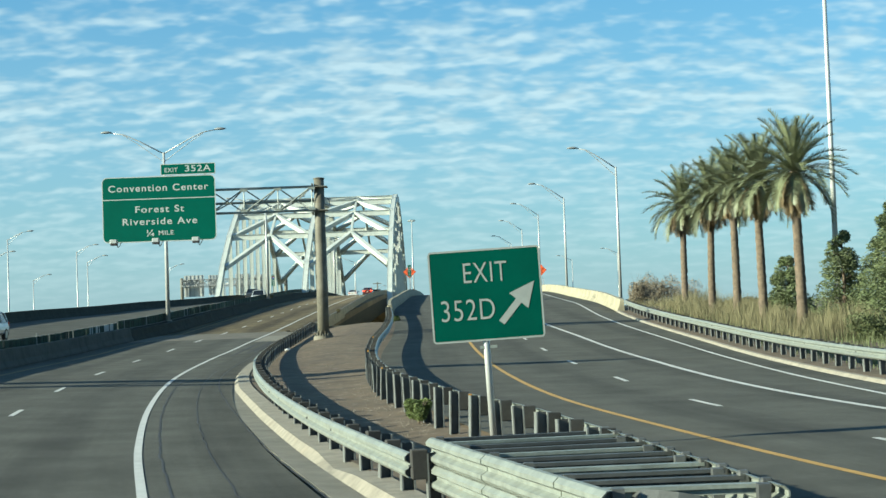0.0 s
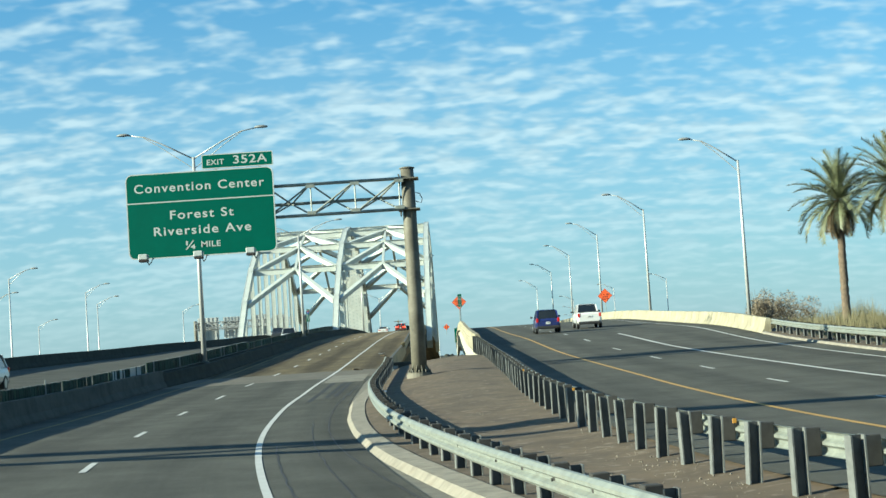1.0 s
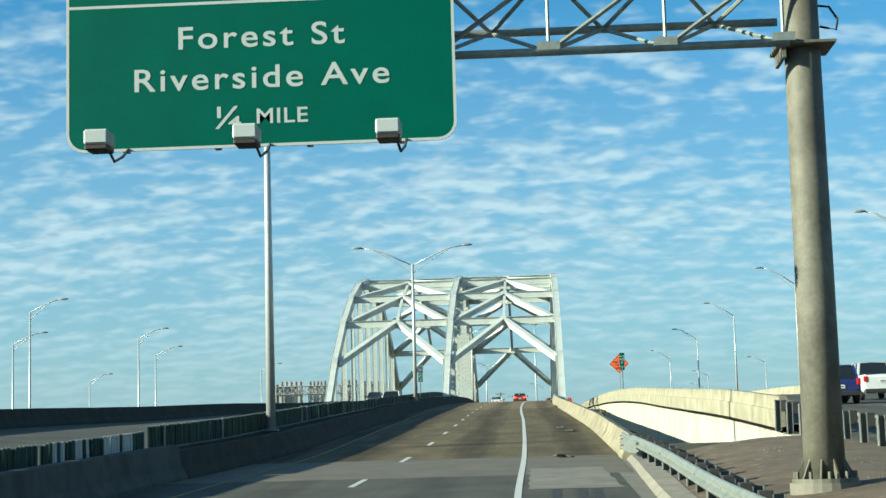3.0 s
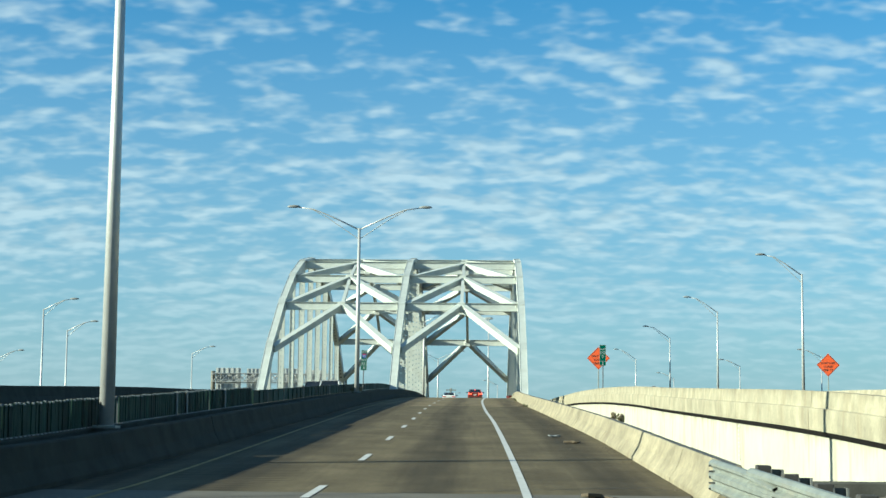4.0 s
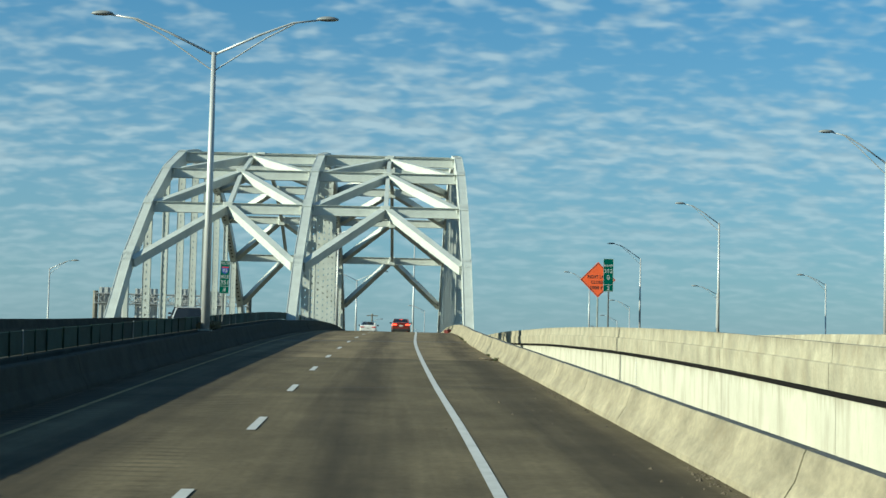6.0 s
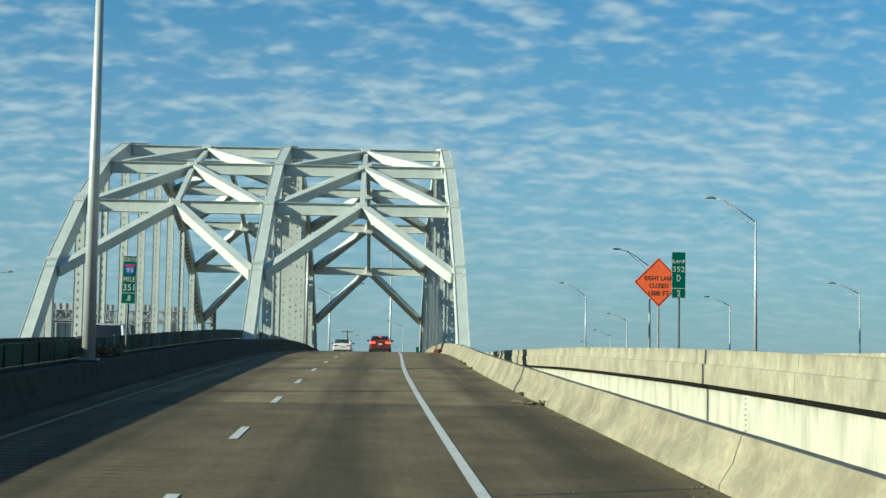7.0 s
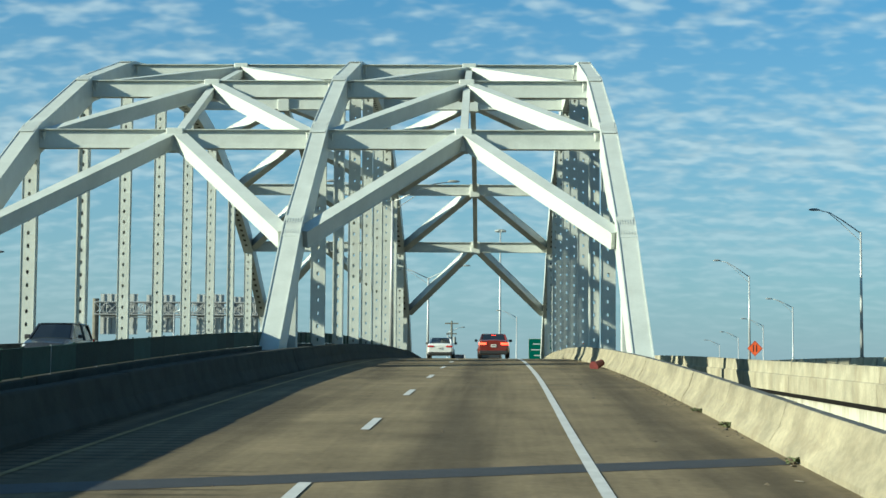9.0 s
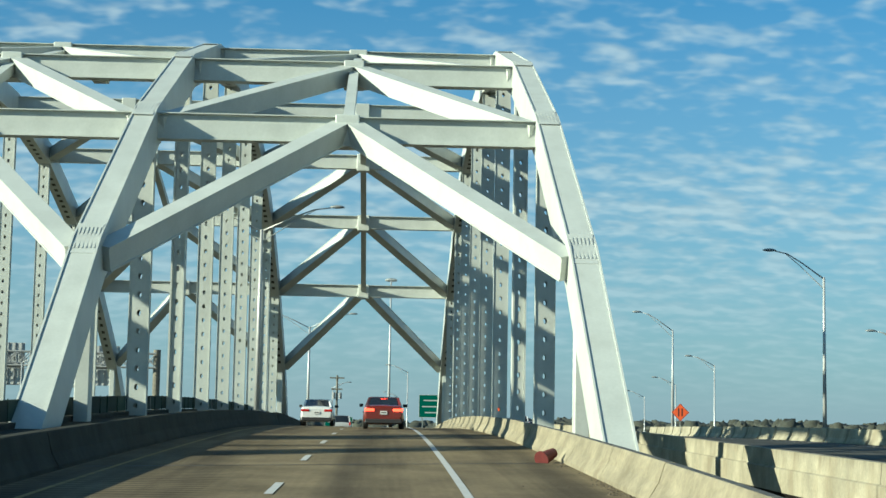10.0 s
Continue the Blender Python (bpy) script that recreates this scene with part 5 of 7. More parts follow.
# truss gantry with sign backs over the far opposing road
far = thing("far_sign_gantry", "distant steel truss gantry with bare sign backs", "sign gantry", pose(0, 427.0, 0))
for x in (-68.2, -41.1):
    bm = bmesh.new()
    tube(bm, [(x, 0, -4), (x, 0, 15.5)], 0.45, 12)
    part("post", bm, POLE_STEEL, far, "dark brown steel post")
for y in (-0.8, 0.8):
    for z in (13.3, 15.0):
        bm = bmesh.new()
        tube(bm, [(-68.2, y, z), (-41.1, y, z)], 0.11, 8)
        part("chord", bm, FAR_STEEL, far)
    for k in range(16):
        x, x2 = -68.2 + 27.1 * k / 16, -68.2 + 27.1 * (k + 1) / 16
        for za, zb in ((13.3, 15.0), (15.0, 13.3)):
            bm = bmesh.new()
            tube(bm, [(x, y, za), (x2, y, zb)], 0.065, 6)
            part("truss_diagonal", bm, FAR_STEEL, far)
        bm = bmesh.new()
        tube(bm, [(x, y, 13.3), (x, y, 15.0)], 0.065, 6)
        part("truss_upright", bm, FAR_STEEL, far)
for z in (12.9, 13.6):
    bm = bmesh.new()
    tube(bm, [(-67.0, -1.6, z), (-46.0, -1.6, z)], 0.06, 6)
    part("walkway_rail", bm, FAR_STEEL, far)
for x0, x1, z0, z1 in ((-67.8, -62.6, 10.6, 16.2), (-61.4, -57.4, 10.9, 16.1), (-54.4, -50.6, 10.7, 16.2), (-49.4, -45.8, 11.0, 15.9)):
    bm = bmesh.new()
    box(bm, (x0, 1.0, z0), (x1, 1.06, z1))
    back = part("sign_back", bm, PALE_BACK, far)
    for k in range(5):
        x = x0 + (x1 - x0) * (k + 0.5) / 5
        bm = bmesh.new()
        box(bm, (x - 0.06, 0.88, z0), (x + 0.06, 0.997, z1))
        part("stiffener", bm, FAR_STEEL, back)

# tall mast and a service pole beyond the crest
hm = thing("high_mast", "very tall slim lighting mast far beyond the bridge", "lamp mast", pose(-11.3, 600.0, -3.0))
bm = bmesh.new()
tube(bm, [(0, 0, 0), (0, 0, 22), (0, 0, 42.6)], [0.34, 0.26, 0.16], 12)
part("shaft", bm, ALUMINIUM, hm, smooth=True)
for k in range(6):
    a = math.pi * k / 3
    bm = bmesh.new()
    box(bm, (1.0 * math.cos(a) - 0.35, 1.0 * math.sin(a) - 0.35, 42.0), (1.0 * math.cos(a) + 0.35, 1.0 * math.sin(a) + 0.35, 42.5), bevel=0.1)
    part("lamp_head", bm, SIGN_WHITE, hm)
bm = bmesh.new()
tube(bm, [(0.95 * math.cos(math.pi * k / 6), 0.95 * math.sin(math.pi * k / 6), 42.55) for k in range(13)], 0.08, 6)
part("lamp_ring", bm, GALV, hm)
up = thing("utility_pole", "far wooden utility pole with crossarms and boxes", "utility pole", pose(-21.2, 520.0, -2.0))
bm = bmesh.new()
tube(bm, [(0, 0, 0), (0, 0, 17.2)], [0.24, 0.17], 8)
part("shaft", bm, POLE_STEEL, up)
for z, w in ((16.6, 1.3), (14.6, 1.0)):
    bm = bmesh.new()
    box(bm, (-w, -0.12, z), (w, 0.0, z + 0.24))
    part("crossarm", bm, POLE_STEEL, up)
for x in (-0.55, 0.6):
    bm = bmesh.new()
    tube(bm, [(x, -0.3, 13.0), (x, -0.3, 14.1)], 0.3, 10)
    part("transformer", bm, SIGN_BACK, up)

# green guide signs far beyond the crest
for x, y, z, w, h in ((-23.5, 640.0, 6.6, 7.0, 2.6), (-1.6, 600.0, 10.6, 5.6, 5.2)):
    g = thing("far_guide_sign", "far green guide sign with white bars of writing", "road sign", pose(x, y, z))
    part("panel", flat_panel(w, h, 0.2), SIGN_GREEN, g)
    border(w, h, 0.2, 0.08, 0.0, g, SIGN_WHITE)
    for k, (bw, bz) in enumerate(((0.6, 0.25), (0.75, -0.02), (0.5, -0.28))):
        bm = bmesh.new()
        box(bm, (-w * bw / 2, -0.02, h * bz - 0.13), (w * bw / 2, -0.004, h * bz + 0.13))
        part("writing_bar", bm, SIGN_WHITE, g)
    for px in (-w * 0.35, w * 0.35):
        bm = bmesh.new()
        box(bm, (px - 0.12, 0.04, -z - 6), (px + 0.12, 0.3, h / 2))
        part("post", bm, GALV, g)

# gantry over the opposing road; only its shadow reaches our lanes
opp = thing("opposing_sign_gantry", "steel sign gantry over the opposing roadway", "sign gantry", pose(0, 52.6, 0))
bm = bmesh.new()
tube(bm, [(-34.0, 0, -0.2), (-34.0, 0, 11.6)], [0.35, 0.28], 16)
part("post", bm, POLE_STEEL, opp)
bm = bmesh.new()
box(bm, (-47.0, -0.3, 6.6), (-22.0, -0.1, 7.3))
part("walkway_beam", bm, GALV, opp)
bm = bmesh.new()
box(bm, (-47.0, -0.4, 9.7), (-22.0, -0.34, 11.3))
part("sign_panel", bm, SIGN_BACK, opp)


# ---- guardrails, crash cushion, glare screens ----
W_PROFILE = [(0.0, -0.155), (0.035, -0.15), (0.08, -0.105), (0.08, -0.06), (0.01, -0.02), (0.01, 0.02), (0.08, 0.06), (0.08, 0.105), (0.035, 0.15), (0.0, 0.155)]


def rail_panel(ys, xf, zf, face, lift=0.6):
    """Corrugated beam; its ridges look towards face (+1: +x)."""
    def prof(y):
        x, z = xf(y), zf(y) + lift
        out = [(x + face * a, z + b) for a, b in W_PROFILE]
        back = [(x + face * (a - 0.012), z + b) for a, b in reversed(W_PROFILE)]
        return out + back
    return loft("rail_panel", ys, prof)


def post_mesh(h):
    bm = bmesh.new()
    box(bm, (-0.072, -0.006, -0.25), (0.072, 0.006, h))
    web = len(bm.faces)
    for s in (-1, 1):
        box(bm, (s * 0.083 - 0.011, -0.09, -0.25), (s * 0.083 + 0.011, 0.09, h))
    bm.faces.ensure_lookup_table()
    for f in bm.faces[web:]:
        f.material_index = 1
    return bm_mesh("post", bm)


def blockout_mesh():
    bm = bmesh.new()
    box(bm, (-0.1, -0.09, -0.18), (0.1, 0.09, 0.18), bevel=0.012)
    return bm_mesh("blockout", bm)


def guardrail(name, xf, zf, y0, y1, face, label, post_h=0.82, spacing=1.9, mat=GALV, lift=0.6):
    g = thing(name, label, "guardrail")
    n = round((y1 - y0) / 3.81)
    for k in range(n):
        a, b = y0 + (y1 - y0) * k / n, y0 + (y1 - y0) * (k + 1) / n + 0.12
        put("rail_panel", rail_panel(span(a, b, 0.95), xf, zf, face, lift), mat, g)
    pm, bo = post_mesh(post_h), blockout_mesh()
    pm.materials.append(GALV_DARK), pm.materials.append(GALV_DULL), bo.materials.append(TIMBER)
    m = round((y1 - y0) / spacing)
    for k in range(m + 1):
        y = y0 + (y1 - y0) * k / m
        turn = -math.degrees(math.atan((xf(y + 0.5) - xf(y - 0.5)) / 1.0))
        p = put("post", pm, None, g, at=pose(xf(y) - face * 0.29, y, zf(y), random.uniform(-1.5, 1.5), random.uniform(-2, 2), turn + random.uniform(-3, 3)))
        put("blockout", bo, None, p, at=pose(face * 0.18, 0, lift + 0.02))
        if k % 2 == 0:
            bm = bmesh.new()
            tube(bm, [(face * 0.28, 0, lift), (face * 0.31, 0, lift)], 0.022, 6)
            part("bolt", bm, GALV_DARK, p)
    return g


OUR_RAIL = lambda y: LINE(y) + 3.27 - 0.30 * max(0.0, (y - 104) / 12.5) ** 1.5
our_z = lambda y: road_z(LINE(y) + 3.6, y) + 0.08
guardrail("guardrail_gore", OUR_RAIL, our_z, 19.2, 113.9, -1, "galvanised W-beam guardrail on steel posts beside the kerb", 0.69, lift=0.54)
guardrail("guardrail_ramp_inner", lambda y: RAMP_L(y) + 0.15, lambda y: RAMPZ(y) + 0.02, 19.8, 121.8, 1, "galvanised guardrail with dark posts along the ramp", 0.74, lift=0.53)
guardrail("guardrail_ramp_outer", lambda y: RAMP_R(y) + 0.25, lambda y: RAMPZ(y) + 0.06, 2, 117.9, -1, "weathered pale guardrail at the ramp's outer verge", 0.74)
# deeper three-ridge rail that carries the W-beam onto the end of the concrete barrier
THRIE = [(0.0, -0.255), (0.03, -0.25), (0.08, -0.21), (0.08, -0.17), (0.012, -0.12), (0.012, -0.08), (0.08, -0.035), (0.08, 0.035), (0.012, 0.08), (0.012, 0.12), (0.08, 0.17), (0.08, 0.21), (0.03, 0.25), (0.0, 0.255)]
shoe = thing("rail_transition", "galvanised three-ridge rail bolted to the barrier end", "guardrail")


def thrie_profile(y):
    grow = min(1.0, 0.6 + 0.4 * (y - 112.2) / 2.2)
    x, z = OUR_RAIL(y) - 0.012, our_z(y) + 0.40
    return [(x - a, z + b * grow) for a, b in THRIE] + [(x - a + 0.012, z + b * grow) for a, b in reversed(THRIE)]


put("rail_panel", loft("rail_panel", span(112.2, 117.1, 0.7), thrie_profile), GALV, shoe)
for k in range(5):
    bm = bmesh.new()
    tube(bm, [(OUR_RAIL(117.0) - 0.12, 116.9, our_z(117) + 0.2 + 0.09 * k), (OUR_RAIL(117.0) + 0.02, 116.9, our_z(117) + 0.2 + 0.09 * k)], 0.018, 6)
    part("bolt", bm, GALV_DARK, shoe)

# crash cushion: converging corrugated fenders with cross diaphragms
cush = thing("crash_cushion", "galvanised crash cushion with corrugated fenders and cross diaphragms", "crash cushion", pose(0, 0, -0.52))
BASE_L, BASE_R, NOSE = Vector((0.55, 19.4, 0)), Vector((2.75, 19.9, 0)), Vector((2.75, 12.6, 0))
for s, base in ((-1, BASE_L), (1, BASE_R)):
    tip = NOSE + Vector((s * 0.7, 0, 0))
    for k in range(5):
        a, b = base.lerp(tip, k / 5), base.lerp(tip, (k + 1) / 5 + 0.02)
        for zc in (0.36, 0.68):
            bm = bmesh.new()
            d = (b - a).normalized()
            nrm = Vector((s * abs(d.y), -s * d.x * (1 if d.y > 0 else -1), 0))
            rows = []
            for e in (a + nrm * 0.012 * (k % 2), b + nrm * 0.012 * (k % 2)):
                rows.append([bm.verts.new(e + nrm * u + Vector((0, 0, zc + w))) for u, w in W_PROFILE] + [bm.verts.new(e + nrm * (u - 0.015) + Vector((0, 0, zc + w))) for u, w in reversed(W_PROFILE)])
            m = len(rows[0])
            for j in range(m):
                bm.faces.new((rows[0][j], rows[0][(j + 1) % m], rows[1][(j + 1) % m], rows[1][j]))
            bm.faces.new(rows[0][::-1]), bm.faces.new(rows[1])
            part("fender_panel", bm, GALV, cush)
    for k in range(6):
        p = base.lerp(tip, k / 5) - Vector((s * 0.1, 0, 0))
        bm = bmesh.new()
        box(bm, (p.x - 0.05, p.y - 0.07, -0.1), (p.x + 0.05, p.y + 0.07, 0.84))
        part("post", bm, GALV_DARK, cush)
for k in range(11):
    a, b = BASE_L.lerp(NOSE + Vector((-0.7, 0, 0)), k / 10.4), BASE_R.lerp(NOSE + Vector((0.7, 0, 0)), k / 10.4)
    bm = bmesh.new()
    for z, w, h in ((0.8, 0.13, 0.035), (0.76, 0.05, 0.06), (0.45, 0.07, 0.07)):
        beam(bm, a + Vector((0, 0, z)), b + Vector((0, 0, z)), w, h)
    part("diaphragm", bm, GALV if k % 3 == 1 else GALV_DARK, cush)
    bm = bmesh.new()
    box(bm, (b.x - 0.05, b.y - 0.06, 0.74), (b.x + 0.06, b.y + 0.06, 0.86), bevel=0.02)
    part("clamp", bm, GALV_DARK, cush)
for k in range(5):
    bm = bmesh.new()
    m0, m1 = (BASE_L + BASE_R) / 2, NOSE
    beam(bm, m0.lerp(m1, k / 5) + Vector((0, 0, 0.5)), m0.lerp(m1, (k + 1) / 5) + Vector((0, 0, 0.5)), 0.08, 0.12)
    part("spine", bm, GALV_DARK, cush)
bm = bmesh.new()
tube(bm, [NOSE + Vector((0, 0.25, 0.12)), NOSE + Vector((0, 0.25, 0.45)), NOSE + Vector((0.05, 0.3, 0.66))], [0.6, 0.62, 0.5], 18)
part("nose_cover", bm, GALV_DARK, cush, "dented dark nose cover")
bm = bmesh.new()
box(bm, (NOSE.x - 0.3, NOSE.y - 0.46, 0.3), (NOSE.x + 0.3, NOSE.y - 0.43, 0.62), bevel=0.01)
part("nose_marker", bm, YELLOW_LINE, cush, "faded yellow nose marker")

# glare screen on the opposing barrier: wide panels, narrow paddles beside the bridge end
screen = thing("glare_screen", "row of dark green glare screen paddles between pale posts", "glare screen", kind="structure")


def screen_at(y, lift=0.8):
    return pose(left_edge(y) - MED(y), y, road_z(left_edge(y), y) + lift, math.degrees(math.atan(ROADZ(y + 0.5) - ROADZ(y - 0.5))) + random.uniform(-0.15, 0.15), random.uniform(-1.2, 1.2), -math.degrees(math.atan(left_edge(y + 0.5) - left_edge(y - 0.5))) + random.uniform(-0.5, 0.5))


def screen_panels(y, end, height):
    while y < end:
        w = random.choice((1.9, 1.9, 1.9, 1.25))
        h = height + random.uniform(-0.006, 0.006)
        bm = bmesh.new()
        box(bm, (-0.02, -w / 2 + 0.004, 0.0), (0.02, w / 2 - 0.004, h), bevel=0.008)
        box(bm, (-0.035, -w / 2 + 0.01, h - 0.035), (0.035, w / 2 - 0.01, h + 0.004))
        pn = part("blade", bm, SCREEN, screen, at=screen_at(y + w / 2))
        bm = bmesh.new()
        wide = 0.10 if random.random() < 0.12 else 0.03
        box(bm, (0.02, -w / 2 - wide / 2, -0.02), (0.05, -w / 2 + wide / 2, h + 0.03))
        part("edge_post", bm, SIGN_BACK if random.random() < (0.2 if y > 112 else 0.5) else SCREEN, pn)
        y += w


def paddle_mesh(h, body, lean):
    """Curved upright blade with a pale clip at its top and a pale bracket at its foot."""
    bm = bmesh.new()
    for k, (a, b) in enumerate(((-0.136, -0.045), (-0.045, 0.045), (0.045, 0.136))):
        d = (0.0, 0.012, 0.0)[k] + lean * (k - 1)
        box(bm, (d - 0.012, a, 0.0), (d + 0.012, b, h - (0.02 if k != 1 else 0.0)))
    dark = len(bm.faces)
    box(bm, (0.012, -0.035, h - 0.03), (0.05, 0.035, h + 0.012))
    box(bm, (0.01, -0.10, -0.035), (0.075, 0.03, 0.008))
    bm.faces.ensure_lookup_table()
    for f in bm.faces[dark:]:
        f.material_index = 1
    me = bm_mesh("paddle", bm)
    me.materials.append(body), me.materials.append(SIGN_BACK)
    return me


PADDLES = [paddle_mesh(h, SCREEN, lean) for h, lean in ((0.62, 0.0), (0.61, 0.008), (0.63, -0.008))]
LOW_PADDLES = [paddle_mesh(h, SCREEN, lean) for h, lean in ((0.50, 0.0), (0.48, 0.01), (0.51, -0.01))]
PALE_PADDLE = paddle_mesh(0.5, PALE_BACK, 0.0)
screen_panels(-10.0, 72.0, 0.44)
y = 72.2
while y < 152:
    chance = random.random()
    if 104 < y < 113 and chance < 0.35:
        me = PALE_PADDLE
    elif chance > (0.95 if y < 112 else 0.985):
        y += 0.29
        continue
    else:
        me = random.choice(PADDLES if y > 112 else LOW_PADDLES)
    put("paddle", me, None, screen, at=screen_at(y) @ pose(0, 0, 0, random.uniform(-1, 1), 0, random.gauss(0, 2.5)))
    y += 0.275
for y in (90.3, 113.4, 119.8, 127.6, 136.4, 138.0, 145.2):
    bm = bmesh.new()
    box(bm, (0.03, -0.05, -0.05), (0.075, 0.05, 0.66), bevel=0.006)
    part("screen_post", bm, SIGN_BACK, screen, "pale upright post", at=screen_at(y))
screen_panels(152.2, 400.0, 0.49)


# ---- plants ----
LEAF = material("palm_leaflet", (0.165, 0.185, 0.10), 0.5, vary=0.45, scale=0.9, fine=8, bump=0.0, rand=0.1)
LEAF_DRY = material("dry_palm_frond", (0.22, 0.16, 0.08), 0.7, vary=0.35, scale=1.5, fine=10, bump=0.0)
BARK = material("palm_bark", (0.16, 0.12, 0.085), 0.95, vary=0.4, scale=5, fine=18, bump=0.9)
NEEDLE = material("pine_needles", (0.13, 0.165, 0.07), 0.7, vary=0.5, scale=0.8, fine=6, bump=0.0)
SHRUB = material("shrub_leaves", (0.10, 0.12, 0.045), 0.7, vary=0.5, scale=0.8, fine=6, bump=0.0)
DRY_SHRUB = material("bare_brown_twigs", (0.25, 0.205, 0.145), 0.8, vary=0.4, scale=1.5, fine=8, bump=0.0)
GRASS = material("dry_tall_grass", (0.20, 0.18, 0.095), 0.8, vary=0.45, scale=0.6, fine=4, bump=0.0)
GREEN_WEED = material("green_weed", (0.15, 0.2, 0.055), 0.7, vary=0.35, scale=2, fine=10, bump=0.0)


def frond_into(verts, faces, azim, lift, length, droop, rng, leaf=0.42):
    """One arching frond with two rows of narrow leaflets."""
    ca, sa = math.cos(azim), math.sin(azim)
    pts = []
    n = 15
    ang = lift
    p = Vector((0, 0, 0))
    for k in range(n + 1):
        pts.append(p.copy())
        step = length / n
        p = p + Vector((math.cos(ang), 0, math.sin(ang))) * step
        ang -= droop / n * (0.5 + 1.2 * k / n)
    def world(v):
        return Vector((v.x * ca - v.y * sa, v.x * sa + v.y * ca, v.z))
    for k in range(n):
        a, b = pts[k], pts[k + 1]
        w = 0.035 * (1 - k / n) + 0.008
        i = len(verts)
        verts += [world(a + Vector((0, -w, 0))), world(a + Vector((0, w, 0))), world(b + Vector((0, w, 0))), world(b + Vector((0, -w, 0)))]
        faces.append((i, i + 1, i + 2, i + 3))
        if k < 1:
            continue
        d = (b - a).normalized()
        up = Vector((-d.z, 0, d.x))
        for h in (0.0, 0.33, 0.66):
            c = a.lerp(b, h)
            t = (k + h) / n
            ll = leaf * (0.45 + 1.1 * math.sin(math.pi * min(1, t * 0.9 + 0.1)) ** 0.7) * rng.uniform(0.85, 1.15)
            for s in (-1, 1):
                dirn = (d * 0.75 + Vector((0, s * 0.75, 0)) + up * rng.uniform(0.2, 0.6)).normalized()
                tip = c + dirn * ll + Vector((0, 0, -0.10 * ll))
                sidev = d * 0.034
                i = len(verts)
                verts += [world(c - sidev), world(c + sidev), world(tip + sidev * 0.4)]
                faces.append((i, i + 1, i + 2))


def palm_meshes(seed, trunk_h):
    rng = random.Random(seed)
    bm = bmesh.new()
    pts, rad = [], []
    n = 34
    for k in range(n + 1):
        t = k / n
        pts.append((0.12 * math.sin(t * 2 + seed) * t, 0.08 * math.cos(t * 3 + seed) * t, trunk_h * t))
        rad.append((0.27 - 0.07 * t + (0.10 if t < 0.05 else 0) + (0.08 * max(0, (t - 0.88) / 0.12))) * (1.05 if k % 2 else 0.95))
    tube(bm, pts, rad, 14)
    for v in bm.verts:
        v.co += Vector((1, 1, 0.3)) * 0.03 * noise.noise(v.co * 5)
    trunk = bm_mesh("trunk", bm, True)
    top = Vector(pts[-1])
    green, dry = ([], []), ([], [])
    for k in range(58):
        az = k * 2.399963 + rng.uniform(-0.1, 0.1)
        t = k / 57
        lift = math.radians(86 - 112 * t + rng.uniform(-7, 7))
        frond_into(green[0], green[1], az, lift, rng.uniform(2.7, 3.4), 0.65 + 0.6 * t, rng, 0.42)
    for k in range(34):
        frond_into(dry[0], dry[1], k * 2.4 + 0.3, math.radians(-38 - 34 * rng.random()), rng.uniform(1.5, 2.4), 0.9, rng, 0.34)
    out = [trunk]
    for nm, (v, f) in (("crown", green), ("dead_fronds", dry)):
        out.append(mesh_of(nm, [p + top for p in v], f))
    return out


PALM_KINDS = [palm_meshes(3 + k, 8.4 + 0.2 * k) for k in range(3)]
for k, (x, y, z, s, r) in enumerate(((17.95, 78.5, 0.35, 1.0, 0), (18.0, 88.5, 0.7, 0.98, 70), (18.0, 96.5, 1.0, 0.96, 150), (17.9, 105.0, 1.2, 0.98, 220), (18.0, 117.6, 1.4, 0.98, 300))):
    trunk, crown, dead = PALM_KINDS[k % 3]
    p = thing("palm_tree", "date palm with rough brown trunk and grey-green drooping crown", "palm tree", Matrix.Translation((x, y, z - 0.3)) @ Matrix.Rotation(radians(r), 4, "Z") @ Matrix.Scale(s, 4), group="row of palms")
    put("trunk", trunk, BARK, p)
    put("crown", crown, LEAF, p)
    put("dead_fronds", dead, LEAF_DRY, p, "dry brown hanging fronds")


def leaf_cloud(seed, blobs, count, size, flat=0.6, needle=False):
    """Many small leaves scattered in uneven clumps; blobs: (centre, radii)."""
    rng = random.Random(seed)
    verts, faces = [], []
    for c, r in blobs:
        for _ in range(count):
            while True:
                v = Vector((rng.uniform(-1, 1), rng.uniform(-1, 1), rng.uniform(-1, 1)))
                if v.length < 1:
                    break
            v = v.normalized() * (v.length ** 0.45)
            p = Vector(c) + Vector((v.x * r[0], v.y * r[1], v.z * r[2])) * rng.uniform(0.75, 1.08)
            a = Vector((rng.uniform(-1, 1), rng.uniform(-1, 1), rng.uniform(-1, 1) * flat)).normalized()
            b = a.cross(Vector((rng.uniform(-1, 1), rng.uniform(-1, 1), rng.uniform(-1, 1)))).normalized()
            s = size * rng.uniform(0.6, 1.4)
            w = s * (0.25 if needle else 0.6)
            i = len(verts)
            verts += [p - b * w * 0.5, p + a * s * 0.5, p + b * w * 0.5, p - a * s * 0.5]
            faces.append((i, i + 1, i + 2, i + 3))
    return mesh_of("crown", verts, faces)


